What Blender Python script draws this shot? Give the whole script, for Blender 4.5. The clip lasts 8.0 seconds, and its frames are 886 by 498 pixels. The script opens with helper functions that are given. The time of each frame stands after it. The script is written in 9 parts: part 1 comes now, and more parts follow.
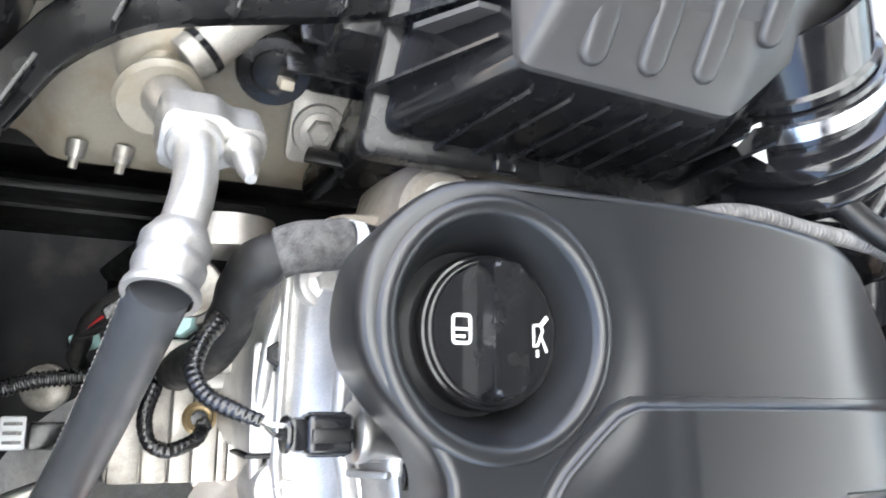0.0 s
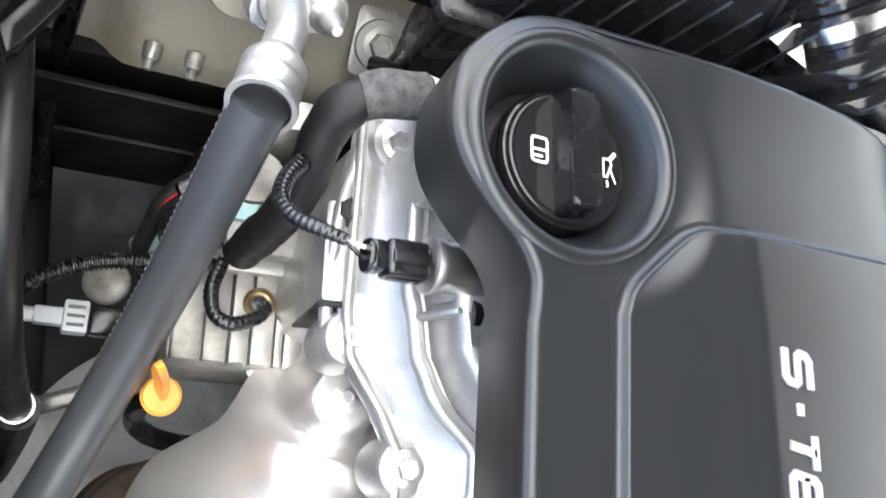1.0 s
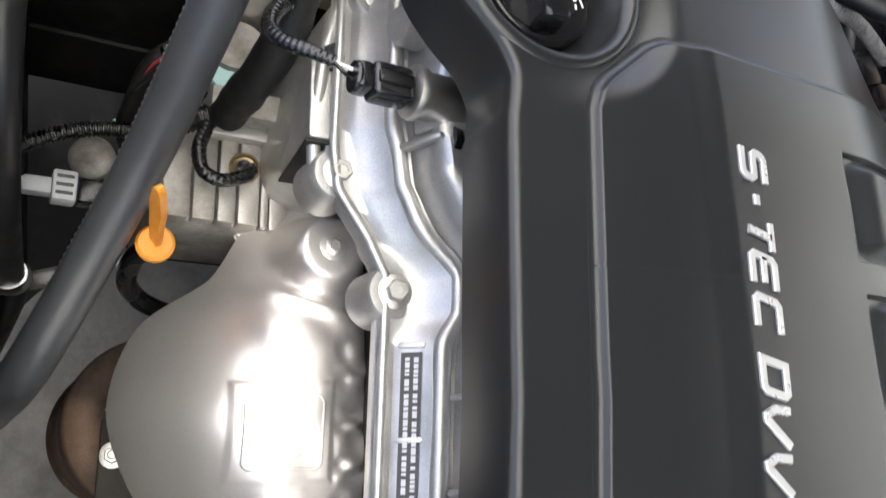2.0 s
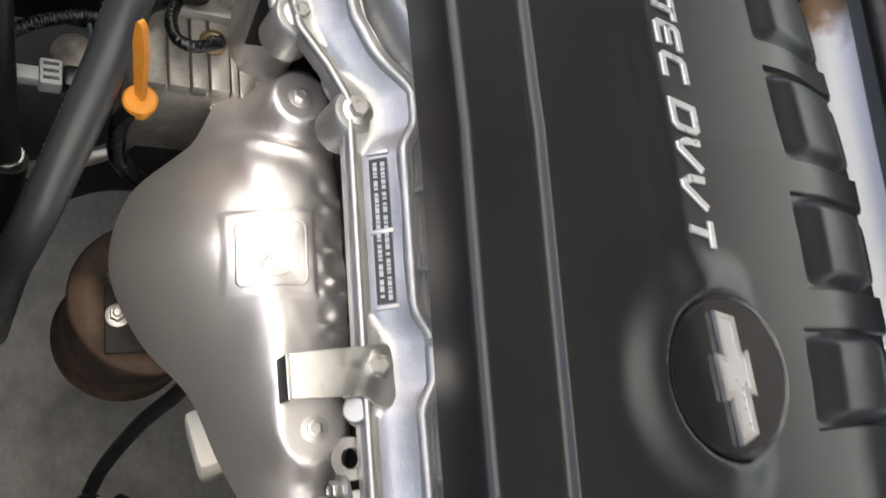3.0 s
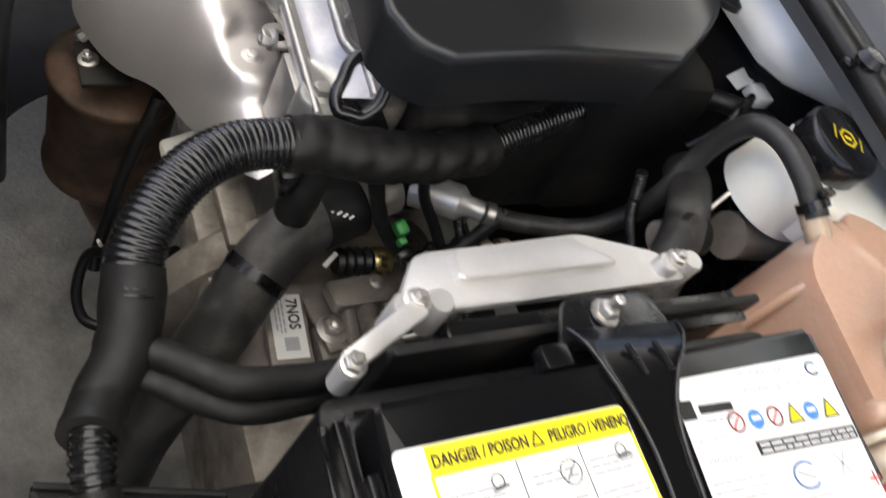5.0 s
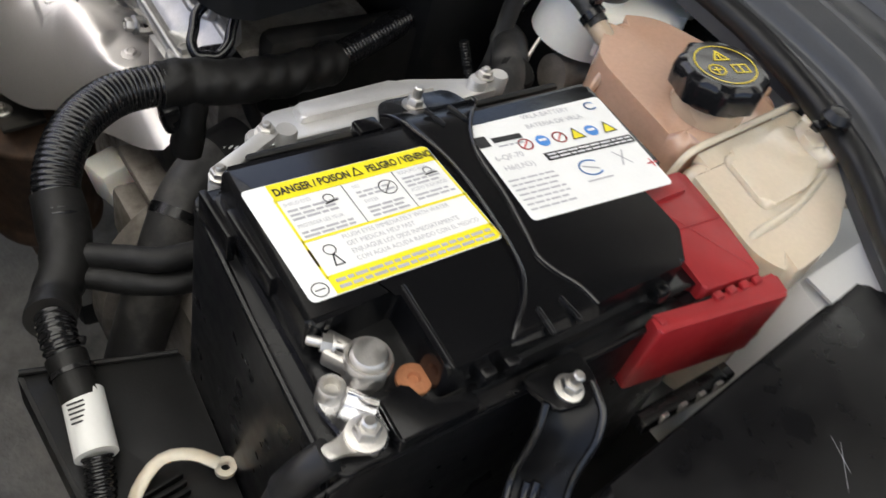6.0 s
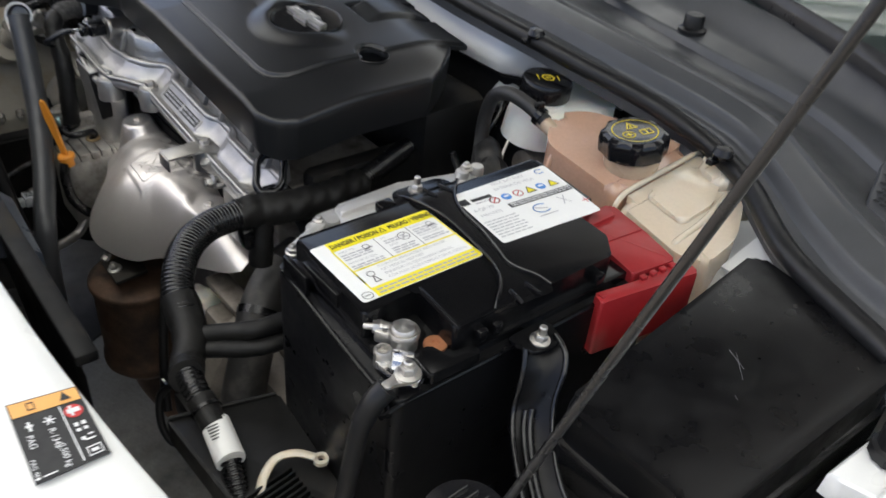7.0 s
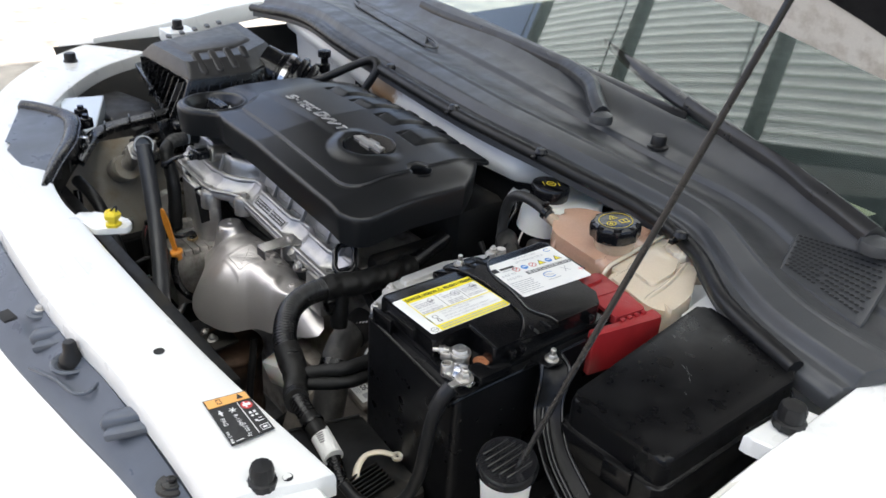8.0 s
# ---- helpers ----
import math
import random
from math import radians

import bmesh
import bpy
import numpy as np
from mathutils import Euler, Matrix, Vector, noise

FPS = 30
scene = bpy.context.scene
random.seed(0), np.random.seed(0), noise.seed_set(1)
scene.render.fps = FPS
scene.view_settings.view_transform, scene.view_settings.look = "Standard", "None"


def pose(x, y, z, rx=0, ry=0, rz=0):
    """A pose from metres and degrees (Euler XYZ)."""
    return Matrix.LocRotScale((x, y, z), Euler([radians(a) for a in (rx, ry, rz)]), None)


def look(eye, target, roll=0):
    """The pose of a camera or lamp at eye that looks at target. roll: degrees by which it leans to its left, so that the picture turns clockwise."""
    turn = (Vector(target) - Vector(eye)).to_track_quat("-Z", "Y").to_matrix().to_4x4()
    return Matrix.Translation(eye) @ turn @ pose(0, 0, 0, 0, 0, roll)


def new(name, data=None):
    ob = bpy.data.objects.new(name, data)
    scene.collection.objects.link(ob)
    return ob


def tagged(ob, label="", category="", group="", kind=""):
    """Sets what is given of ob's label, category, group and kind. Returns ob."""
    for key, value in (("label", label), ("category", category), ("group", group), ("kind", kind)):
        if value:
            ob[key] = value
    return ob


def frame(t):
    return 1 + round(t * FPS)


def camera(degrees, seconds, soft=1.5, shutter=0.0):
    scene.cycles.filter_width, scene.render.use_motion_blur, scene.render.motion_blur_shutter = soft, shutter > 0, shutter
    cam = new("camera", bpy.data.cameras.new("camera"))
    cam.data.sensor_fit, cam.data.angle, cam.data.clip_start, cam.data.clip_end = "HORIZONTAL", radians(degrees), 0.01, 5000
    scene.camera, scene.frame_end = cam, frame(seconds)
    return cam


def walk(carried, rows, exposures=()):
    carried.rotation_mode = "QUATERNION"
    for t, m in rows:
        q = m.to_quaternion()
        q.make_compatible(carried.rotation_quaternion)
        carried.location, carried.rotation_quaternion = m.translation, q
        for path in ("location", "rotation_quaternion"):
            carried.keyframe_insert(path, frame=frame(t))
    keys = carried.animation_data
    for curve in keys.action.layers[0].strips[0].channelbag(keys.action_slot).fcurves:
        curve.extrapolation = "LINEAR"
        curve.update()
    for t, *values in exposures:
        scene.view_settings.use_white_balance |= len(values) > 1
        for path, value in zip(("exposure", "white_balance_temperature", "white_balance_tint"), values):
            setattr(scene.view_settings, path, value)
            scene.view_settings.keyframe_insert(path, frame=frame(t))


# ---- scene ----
cam = camera(57.4, 8.0, shutter=0.3)
PATH = [
    (0, (-0.163, -0.169, 1.127), (-0.556, 0.713, -0.624), 68.9),
    (0.5, (-0.112, -0.188, 1.099), (-0.586, 0.662, -0.648), 65.8),
    (1, (-0.042, -0.201, 1.105), (-0.615, 0.671, -0.601), 62.1),
    (1.2, (-0.013, -0.204, 1.11), (-0.618, 0.684, -0.577), 61.3),
    (2.3, (0.078, -0.216, 1.094), (-0.446, 0.774, -0.563), 63.2),
    (2.5, (0.103, -0.218, 1.091), (-0.412, 0.785, -0.56), 62.3),
    (3, (0.192, -0.228, 1.121), (-0.385, 0.793, -0.499), 57.9),
    (3.5, (0.302, -0.243, 1.152), (-0.403, 0.783, -0.414), 52.5),
    (4, (0.4, -0.264, 1.164), (-0.378, 0.775, -0.357), 47.9),
    (4.5, (0.496, -0.262, 1.122), (-0.277, 0.782, -0.399), 43.3),
    (5, (0.6, -0.239, 1.077), (-0.248, 0.79, -0.414), 37.7),
    (5.2, (0.632, -0.237, 1.078), (-0.182, 0.81, -0.419), 37.0),
    (6.3, (0.866, -0.267, 1.114), (-0.174, 0.798, -0.221), 12.8),
    (6.5, (0.903, -0.285, 1.129), (-0.194, 0.782, -0.159), 10.3),
    (7, (0.988, -0.371, 1.179), (-0.238, 0.718, 0.034), 5.4),
    (7.5, (1.092, -0.492, 1.247), (-0.219, 0.633, 0.24), 5.7),
    (8, (1.178, -0.581, 1.295), (-0.176, 0.565, 0.372), 3.6),
]
walk(cam, [(t, look(eye, target, roll)) for t, eye, target, roll in PATH], exposures=[(0.0, 3.4, 6350, 17), (1.2, 3.05, 6350, 17), (2.5, 2.05, 6950, 19), (4.0, 1.9, 6950, 19), (5.2, 1.8, 6900, 20), (6.5, 1.15, 6750, 17), (8.0, 1.2, 6450, 17)])

# ---- world and light ----
SUN_EL, SUN_AZ = radians(52), radians(235)
world = bpy.data.worlds.new("sky")
scene.world = world
world.use_nodes = True
wn, wl = world.node_tree.nodes, world.node_tree.links
sky = wn.new("ShaderNodeTexSky")
sky.sky_type = "NISHITA"
sky.sun_disc = False
sky.sun_elevation, sky.sun_rotation = SUN_EL, SUN_AZ
sky.dust_density = 2.0
wl.new(sky.outputs[0], wn["Background"].inputs[0])
wn["Background"].inputs[1].default_value = 0.10
sun = new("sun", bpy.data.lights.new("sun", "SUN"))
sun.data.energy, sun.data.angle, sun.data.color = 5.0, radians(0.6), (1.0, 0.95, 0.87)
sun_way = Vector((math.sin(SUN_AZ) * math.cos(SUN_EL), math.cos(SUN_AZ) * math.cos(SUN_EL), math.sin(SUN_EL)))
sun.matrix_world = look(sun_way * 30, (0, 0, 0))


# ---- building helpers ----
ORIGIN = {}


def thing(name, label, category, at=(0, 0, 0), group="", kind=""):
    ob = new(name)
    ob.location = at
    ob.empty_display_size = 0.05
    ORIGIN[ob] = Vector(at)
    return tagged(ob, label, category, group, kind)


def finish(bm, name, material, origin, angle):
    bmesh.ops.recalc_face_normals(bm, faces=bm.faces)
    if origin.length > 0:
        bmesh.ops.translate(bm, verts=bm.verts, vec=-origin)
    me = bpy.data.meshes.new(name)
    bm.to_mesh(me)
    bm.free()
    me.materials.append(material)
    me.shade_smooth()
    me.set_sharp_from_angle(angle=radians(angle))
    return me


def part(name, bm, material, parent, label="", angle=40):
    origin = ORIGIN[parent]
    ob = new(name, finish(bm, name, material, origin, angle))
    ob.parent = parent
    ORIGIN[ob] = origin
    return tagged(ob, label)


def solo(name, bm, material, label, category, at=(0, 0, 0), kind="", group="", angle=40):
    ob = new(name, finish(bm, name, material, Vector(at), angle))
    ob.location = at
    ORIGIN[ob] = Vector(at)
    return tagged(ob, label, category, group, kind)


def joined(*bms):
    out = bms[0]
    for b in bms[1:]:
        me = bpy.data.meshes.new("tmp")
        b.to_mesh(me)
        out.from_mesh(me)
        bpy.data.meshes.remove(me)
        b.free()
    return out


def turned(bm, m):
    bmesh.ops.transform(bm, matrix=m, verts=bm.verts)
    return bm


def frame_to(axis, at=(0, 0, 0), up=(0, 0, 1)):
    z = Vector(axis).normalized()
    x = Vector(up).cross(z)
    if x.length < 1e-4:
        x = Vector((1, 0, 0))
    x.normalize()
    y = z.cross(x)
    m = Matrix((x, y, z)).transposed().to_4x4()
    m.translation = at
    return m


def box(c, s, bevel=0.0, rot=(0, 0, 0), seg=2):
    bm = bmesh.new()
    bmesh.ops.create_cube(bm, size=1.0)
    bmesh.ops.scale(bm, vec=s, verts=bm.verts)
    if bevel > 0:
        bmesh.ops.bevel(bm, geom=bm.edges[:], offset=bevel, segments=seg, profile=0.5, affect="EDGES")
    return turned(bm, pose(*c, *rot))


def prism(poly, z0, z1, bevel=0.0, seg=2, taper=1.0, both=False):
    """A flat outline pulled up from z0 to z1, its top edge rounded."""
    bm = bmesh.new()
    n = len(poly)
    cx, cy = sum(p[0] for p in poly) / n, sum(p[1] for p in poly) / n
    lo = [bm.verts.new((x, y, z0)) for x, y in poly]
    hi = [bm.verts.new((cx + (x - cx) * taper, cy + (y - cy) * taper, z1)) for x, y in poly]
    bm.faces.new(lo[::-1])
    top = bm.faces.new(hi)
    for i in range(n):
        bm.faces.new((lo[i], lo[(i + 1) % n], hi[(i + 1) % n], hi[i]))
    if bevel > 0:
        es = set(top.edges)
        if both:
            es |= {e for e in bm.edges if abs(e.verts[0].co.z - z0) < 1e-6 and abs(e.verts[1].co.z - z0) < 1e-6}
        bmesh.ops.bevel(bm, geom=list(es), offset=bevel, segments=seg, profile=0.5, affect="EDGES")
    return bm


def rounded(poly, r, n=5):
    """An outline with its corners rounded; r is one radius or one for each corner."""
    out = []
    m = len(poly)
    for i in range(m):
        p, a, b = Vector(poly[i]), Vector(poly[i - 1]), Vector(poly[(i + 1) % m])
        rr = r[i] if isinstance(r, (list, tuple)) else r
        ea, eb = (a - p), (b - p)
        d = min(rr, 0.48 * ea.length, 0.48 * eb.length)
        p0, p1 = p + ea.normalized() * d, p + eb.normalized() * d
        for k in range(n + 1):
            s = k / n
            q = p0 * (1 - s) ** 2 + p * 2 * s * (1 - s) + p1 * s * s
            out.append((q.x, q.y))
    return out


def rect(cx, cy, w, h, r=0.0, n=4):
    p = [(cx - w / 2, cy - h / 2), (cx + w / 2, cy - h / 2), (cx + w / 2, cy + h / 2), (cx - w / 2, cy + h / 2)]
    return rounded(p, r, n) if r > 0 else p


def lathe(profile, m=None, seg=32, wave=None):
    """Profile of (radius, height) turned about z, then moved by m; wave(angle, k) scales the radius."""
    bm = bmesh.new()
    rings = []
    for k, (r, z) in enumerate(profile):
        if r < 1e-6:
            rings.append([bm.verts.new((0, 0, z))])
        else:
            ring = []
            for i in range(seg):
                a = 2 * math.pi * i / seg
                q = r * (wave(a, k) if wave else 1.0)
                ring.append(bm.verts.new((q * math.cos(a), q * math.sin(a), z)))
            rings.append(ring)
    for a, b in zip(rings, rings[1:]):
        for i in range(seg):
            j = (i + 1) % seg
            if len(a) == 1 and len(b) == 1:
                continue
            if len(a) == 1:
                bm.faces.new((a[0], b[i], b[j]))
            elif len(b) == 1:
                bm.faces.new((a[i], a[j], b[0]))
            else:
                bm.faces.new((a[i], a[j], b[j], b[i]))
    return turned(bm, m) if m else bm


def spline(points, step=0.006):
    """Evenly spaced places on a smooth line through the points."""
    pts = [Vector(p) for p in points]
    if len(pts) == 2:
        n = max(2, int((pts[1] - pts[0]).length / step))
        return [pts[0].lerp(pts[1], i / n) for i in range(n + 1)]
    ext = [pts[0] * 2 - pts[1]] + pts + [pts[-1] * 2 - pts[-2]]
    out = []
    for i in range(1, len(ext) - 2):
        a, b, c, d = ext[i - 1 : i + 3]
        n = max(3, int((c - b).length / step))
        for k in range(n):
            s = k / n
            out.append(0.5 * (2 * b + (c - a) * s + (2 * a - 5 * b + 4 * c - d) * s * s + (3 * b - a - 3 * c + d) * s**3))
    return out + [pts[-1]]


def tube(points, radius, seg=14, step=0.006, caps=True, rib=0.0, pitch=0.005, flat=1.0, lumps=0.0):
    """A pipe along a smooth line. rib: depth of corrugation; lumps: uneven wrapping."""
    line = spline(points, min(step, pitch / 7) if rib else step)
    bm = bmesh.new()
    run, rings, x = 0.0, [], None
    for i, p in enumerate(line):
        way = (line[min(i + 1, len(line) - 1)] - line[max(i - 1, 0)]).normalized()
        if x is None:
            x = way.orthogonal()
        x = (x - way * x.dot(way)).normalized()
        y = way.cross(x)
        if i:
            run += (p - line[i - 1]).length
        r = radius(run) if callable(radius) else radius
        if rib:
            r += rib * (0.5 + 0.5 * math.tanh(2.2 * math.sin(2 * math.pi * run / pitch))) - rib
        ring = []
        for k in range(seg):
            a = 2 * math.pi * k / seg
            q = r
            if lumps:
                q += lumps * noise.noise(Vector((p.x * 70 + math.cos(a) * 0.8, p.y * 70 + math.sin(a) * 0.8, p.z * 70)))
            ring.append(bm.verts.new(p + x * (q * math.cos(a)) + y * (q * flat * math.sin(a))))
        rings.append(ring)
    for a, b in zip(rings, rings[1:]):
        for k in range(seg):
            bm.faces.new((a[k], a[(k + 1) % seg], b[(k + 1) % seg], b[k]))
    if caps:
        bm.faces.new(rings[0][::-1])
        bm.faces.new(rings[-1])
    return bm


def patch(nu, nv, fn):
    """A sheet of nu by nv cells whose corners are fn(u, v), u and v from 0 to 1."""
    bm = bmesh.new()
    g = [[bm.verts.new(fn(i / nu, j / nv)) for j in range(nv + 1)] for i in range(nu + 1)]
    for i in range(nu):
        for j in range(nv):
            bm.faces.new((g[i][j], g[i + 1][j], g[i + 1][j + 1], g[i][j + 1]))
    return bm


def thick(bm, t):
    """Gives a sheet its thickness, downwards."""
    bmesh.ops.recalc_face_normals(bm, faces=bm.faces)
    up = sum(f.normal.z * f.calc_area() for f in bm.faces)
    if up < 0:
        bmesh.ops.reverse_faces(bm, faces=bm.faces)
    bmesh.ops.solidify(bm, geom=bm.faces[:], thickness=t)
    return bm


def skirted(bm, rings):
    """Draws the open edge of a sheet outwards and down: rings of (outwards, down)."""
    edge = [e for e in bm.edges if e.is_boundary]
    at = {}
    for e in edge:
        for v in e.verts:
            at.setdefault(v, []).append(e.other_vert(v))
    start = edge[0].verts[0]
    loop, prev, cur = [start], None, start
    while True:
        nxt = [v for v in at[cur] if v is not prev][0]
        if nxt is start:
            break
        loop.append(nxt)
        prev, cur = cur, nxt
    n = len(loop)
    area = sum(loop[i].co.x * loop[(i + 1) % n].co.y - loop[(i + 1) % n].co.x * loop[i].co.y for i in range(n))
    s = 1 if area > 0 else -1
    out = []
    for i in range(n):
        d = (loop[(i + 1) % n].co - loop[i - 1].co).to_2d()
        if d.length < 1e-9:
            d = Vector((1, 0))
        out.append(Vector((d.y, -d.x)).normalized() * s)
    last = loop
    base = [v.co.copy() for v in loop]
    for o, dn in rings:
        ring = [bm.verts.new((b.x + w.x * o, b.y + w.y * o, b.z - dn)) for b, w in zip(base, out)]
        for i in range(n):
            j = (i + 1) % n
            bm.faces.new((last[i], last[j], ring[j], ring[i]))
        last = ring
    return bm


def hexbolt(at, axis=(0, 0, 1), r=0.006, h=0.006, flange=1.5, stem=0.0):
    m = frame_to(axis, at)
    a = lathe([(0, 0), (r * flange, 0), (r * flange, h * 0.22), (r * 1.02, h * 0.34), (0, h * 0.34)], seg=20)
    b = lathe([(0, h * 0.3), (r, h * 0.3), (r, h * 0.88), (r * 0.86, h), (r * 0.55, h), (r * 0.5, h * 0.9), (0, h * 0.9)], seg=6)
    bm = joined(a, b)
    if stem:
        bm = joined(bm, lathe([(0, h * 0.8), (r * 0.55, h * 0.8), (r * 0.55, h + stem - 0.001), (r * 0.4, h + stem), (0, h + stem)], seg=12))
    return turned(bm, m)


def text_bm(body, size, m, depth=0.0, shear=0.0, wide=1.0, align="LEFT", bold=0.0):
    cu = bpy.data.curves.new("t", "FONT")
    cu.body, cu.size, cu.extrude, cu.shear, cu.align_x = body, size, depth, shear, align
    cu.resolution_u, cu.offset = 3, bold
    ob = bpy.data.objects.new("t", cu)
    me = bpy.data.meshes.new_from_object(ob)
    bm = bmesh.new()
    bm.from_mesh(me)
    bpy.data.objects.remove(ob)
    bpy.data.curves.remove(cu)
    bpy.data.meshes.remove(me)
    return turned(bm, m @ Matrix.Diagonal((wide, 1, 1, 1)))


def smooth(a, b, x):
    t = min(1.0, max(0.0, (x - a) / (b - a)))
    return t * t * (3 - 2 * t)


def interp(x, xs, ys):
    return float(np.interp(x, xs, ys))


# ---- materials ----
def surface(name, base, rough=0.5, metal=0.0, vary=0.15, scale=30.0, grain=400.0, bump=0.0006, spec=0.5, dirt=None, dirt_amount=0.0, dirt_scale=14.0, rough_vary=0.12, coat=0.0, streak=None):
    """A paint, plastic, rubber or metal: base colour with variation at two scales, uneven gloss, fine relief and dirt."""
    m = bpy.data.materials.new(name)
    m.use_nodes = True
    nt = m.node_tree
    nd, lk = nt.nodes, nt.links
    p = nd["Principled BSDF"]
    geo = nd.new("ShaderNodeNewGeometry")
    src = geo.outputs["Position"]
    if streak:
        mp = nd.new("ShaderNodeMapping")
        mp.inputs["Scale"].default_value = streak
        lk.new(src, mp.inputs["Vector"])
        src = mp.outputs["Vector"]

    def tex(sc, detail):
        n = nd.new("ShaderNodeTexNoise")
        n.inputs["Scale"].default_value, n.inputs["Detail"].default_value = sc, detail
        n.inputs["Roughness"].default_value = 0.6
        lk.new(src, n.inputs["Vector"])
        return n.outputs["Fac"]

    big, fine = tex(scale, 4.0), tex(grain, 2.0)
    mixf = nd.new("ShaderNodeMath")
    mixf.operation = "MULTIPLY_ADD"
    lk.new(fine, mixf.inputs[0])
    mixf.inputs[1].default_value = 0.35
    sc2 = nd.new("ShaderNodeMath")
    sc2.operation = "MULTIPLY"
    lk.new(big, sc2.inputs[0])
    sc2.inputs[1].default_value = 0.65
    lk.new(sc2.outputs[0], mixf.inputs[2])
    ramp = nd.new("ShaderNodeValToRGB")
    ramp.color_ramp.elements[0].position, ramp.color_ramp.elements[1].position = 0.3, 0.7
    ramp.color_ramp.elements[0].color = (*[c * (1 - vary) for c in base], 1)
    ramp.color_ramp.elements[1].color = (*[min(1.0, c * (1 + vary)) for c in base], 1)
    lk.new(mixf.outputs[0], ramp.inputs[0])
    col = ramp.outputs[0]
    rg = nd.new("ShaderNodeMapRange")
    rg.inputs["From Min"].default_value, rg.inputs["From Max"].default_value = 0.3, 0.7
    rg.inputs["To Min"].default_value, rg.inputs["To Max"].default_value = max(0.02, rough - rough_vary), min(1.0, rough + rough_vary)
    lk.new(tex(scale * 1.7, 3.0), rg.inputs["Value"])
    rough_out = rg.outputs[0]
    if dirt:
        dr = nd.new("ShaderNodeValToRGB")
        dr.color_ramp.elements[0].position = 0.62 - 0.4 * dirt_amount
        dr.color_ramp.elements[1].position = 0.78 - 0.3 * dirt_amount
        lk.new(tex(dirt_scale, 6.0), dr.inputs[0])
        mx = nd.new("ShaderNodeMix")
        mx.data_type = "RGBA"
        lk.new(dr.outputs[0], mx.inputs[0])
        lk.new(col, mx.inputs[6])
        mx.inputs[7].default_value = (*dirt, 1)
        col = mx.outputs[2]
        mr = nd.new("ShaderNodeMix")
        lk.new(dr.outputs[0], mr.inputs[0])
        lk.new(rough_out, mr.inputs[2])
        mr.inputs[3].default_value = 0.85
        rough_out = mr.outputs[0]
    lk.new(col, p.inputs["Base Color"])
    lk.new(rough_out, p.inputs["Roughness"])
    p.inputs["Metallic"].default_value = metal
    p.inputs["Specular IOR Level"].default_value = spec
    p.inputs["Coat Weight"].default_value = coat
    p.inputs["Coat Roughness"].default_value = 0.08
    if bump > 0:
        b = nd.new("ShaderNodeBump")
        b.inputs["Strength"].default_value, b.inputs["Distance"].default_value = 0.6, bump
        lk.new(mixf.outputs[0], b.inputs["Height"])
        lk.new(b.outputs[0], p.inputs["Normal"])
    return m


M_COVER = surface("cover_plastic", (0.0118, 0.0124, 0.0134), 0.30, 0, 0.08, 9, 1400, 0.00005, rough_vary=0.02, spec=0.5)
M_PAD = surface("pad_plastic", (0.0135, 0.0145, 0.0155), 0.34, 0, 0.12, 20, 1300, 0.00005, rough_vary=0.05, spec=0.4)
M_CAP = surface("glossy_black_plastic", (0.010, 0.010, 0.011), 0.13, 0, 0.1, 60, 700, 0.00004, rough_vary=0.05)
M_BLACK = surface("black_plastic", (0.007, 0.007, 0.0075), 0.25, 0, 0.25, 25, 900, 0.00015, spec=0.45)
M_BATT = surface("battery_plastic", (0.0045, 0.0045, 0.005), 0.21, 0, 0.15, 12, 900, 0.00008, rough_vary=0.03, spec=0.32)
M_SLEEVE = surface("sleeve_plastic", (0.004, 0.004, 0.0045), 0.34, 0, 0.2, 20, 900, 0.0002, spec=0.25)
# Near-black plastic; also stands in for shade on the far inner fender.
M_DARK = surface("dark_dusty_plastic_and_shade", (0.007, 0.007, 0.007), 0.5, 0, 0.3, 18, 500, 0.0004, dirt=(0.035, 0.031, 0.026), dirt_amount=0.2, spec=0.25)
M_RUBBER = surface("rubber", (0.010, 0.010, 0.0105), 0.4, 0, 0.2, 40, 900, 0.0002, spec=0.35)
M_HOSE = surface("grey_rubber_hose", (0.036, 0.038, 0.042), 0.38, 0, 0.15, 30, 1200, 0.00015, rough_vary=0.08)
M_TAPE = surface("cloth_tape", (0.009, 0.0088, 0.0085), 0.5, 0, 0.35, 90, 1500, 0.0008, spec=0.3)
M_LOOM = surface("corrugated_plastic", (0.010, 0.010, 0.0105), 0.17, 0, 0.2, 40, 900, 0.0001)
M_ALU = surface("cast_aluminium", (0.43, 0.42, 0.405), 0.40, 0.80, 0.22, 35, 900, 0.0006, rough_vary=0.07)
M_ALUD = surface("dull_cast_aluminium", (0.42, 0.40, 0.37), 0.5, 0.75, 0.22, 35, 700, 0.0009, dirt=(0.13, 0.11, 0.09), dirt_amount=0.3)
M_SHIELD = surface("aluminised_steel_sheet", (0.74, 0.70, 0.675), 0.44, 0.86, 0.05, 12, 500, 0.00015, rough_vary=0.05)
M_RAW = surface("raw_bright_aluminium", (0.60, 0.59, 0.575), 0.40, 0.6, 0.08, 30, 700, 0.0006, rough_vary=0.1)
M_STEEL = surface("zinc_steel", (0.58, 0.56, 0.53), 0.42, 1.0, 0.15, 60, 900, 0.0003)
M_RUST = surface("rusty_steel", (0.11, 0.065, 0.042), 0.62, 0.35, 0.4, 30, 500, 0.0006, dirt=(0.035, 0.026, 0.022), dirt_amount=0.4)
M_PAINT = surface("white_car_paint", (0.80, 0.80, 0.78), 0.3, 0, 0.02, 6, 300, 0.00003, coat=0.6, rough_vary=0.05)
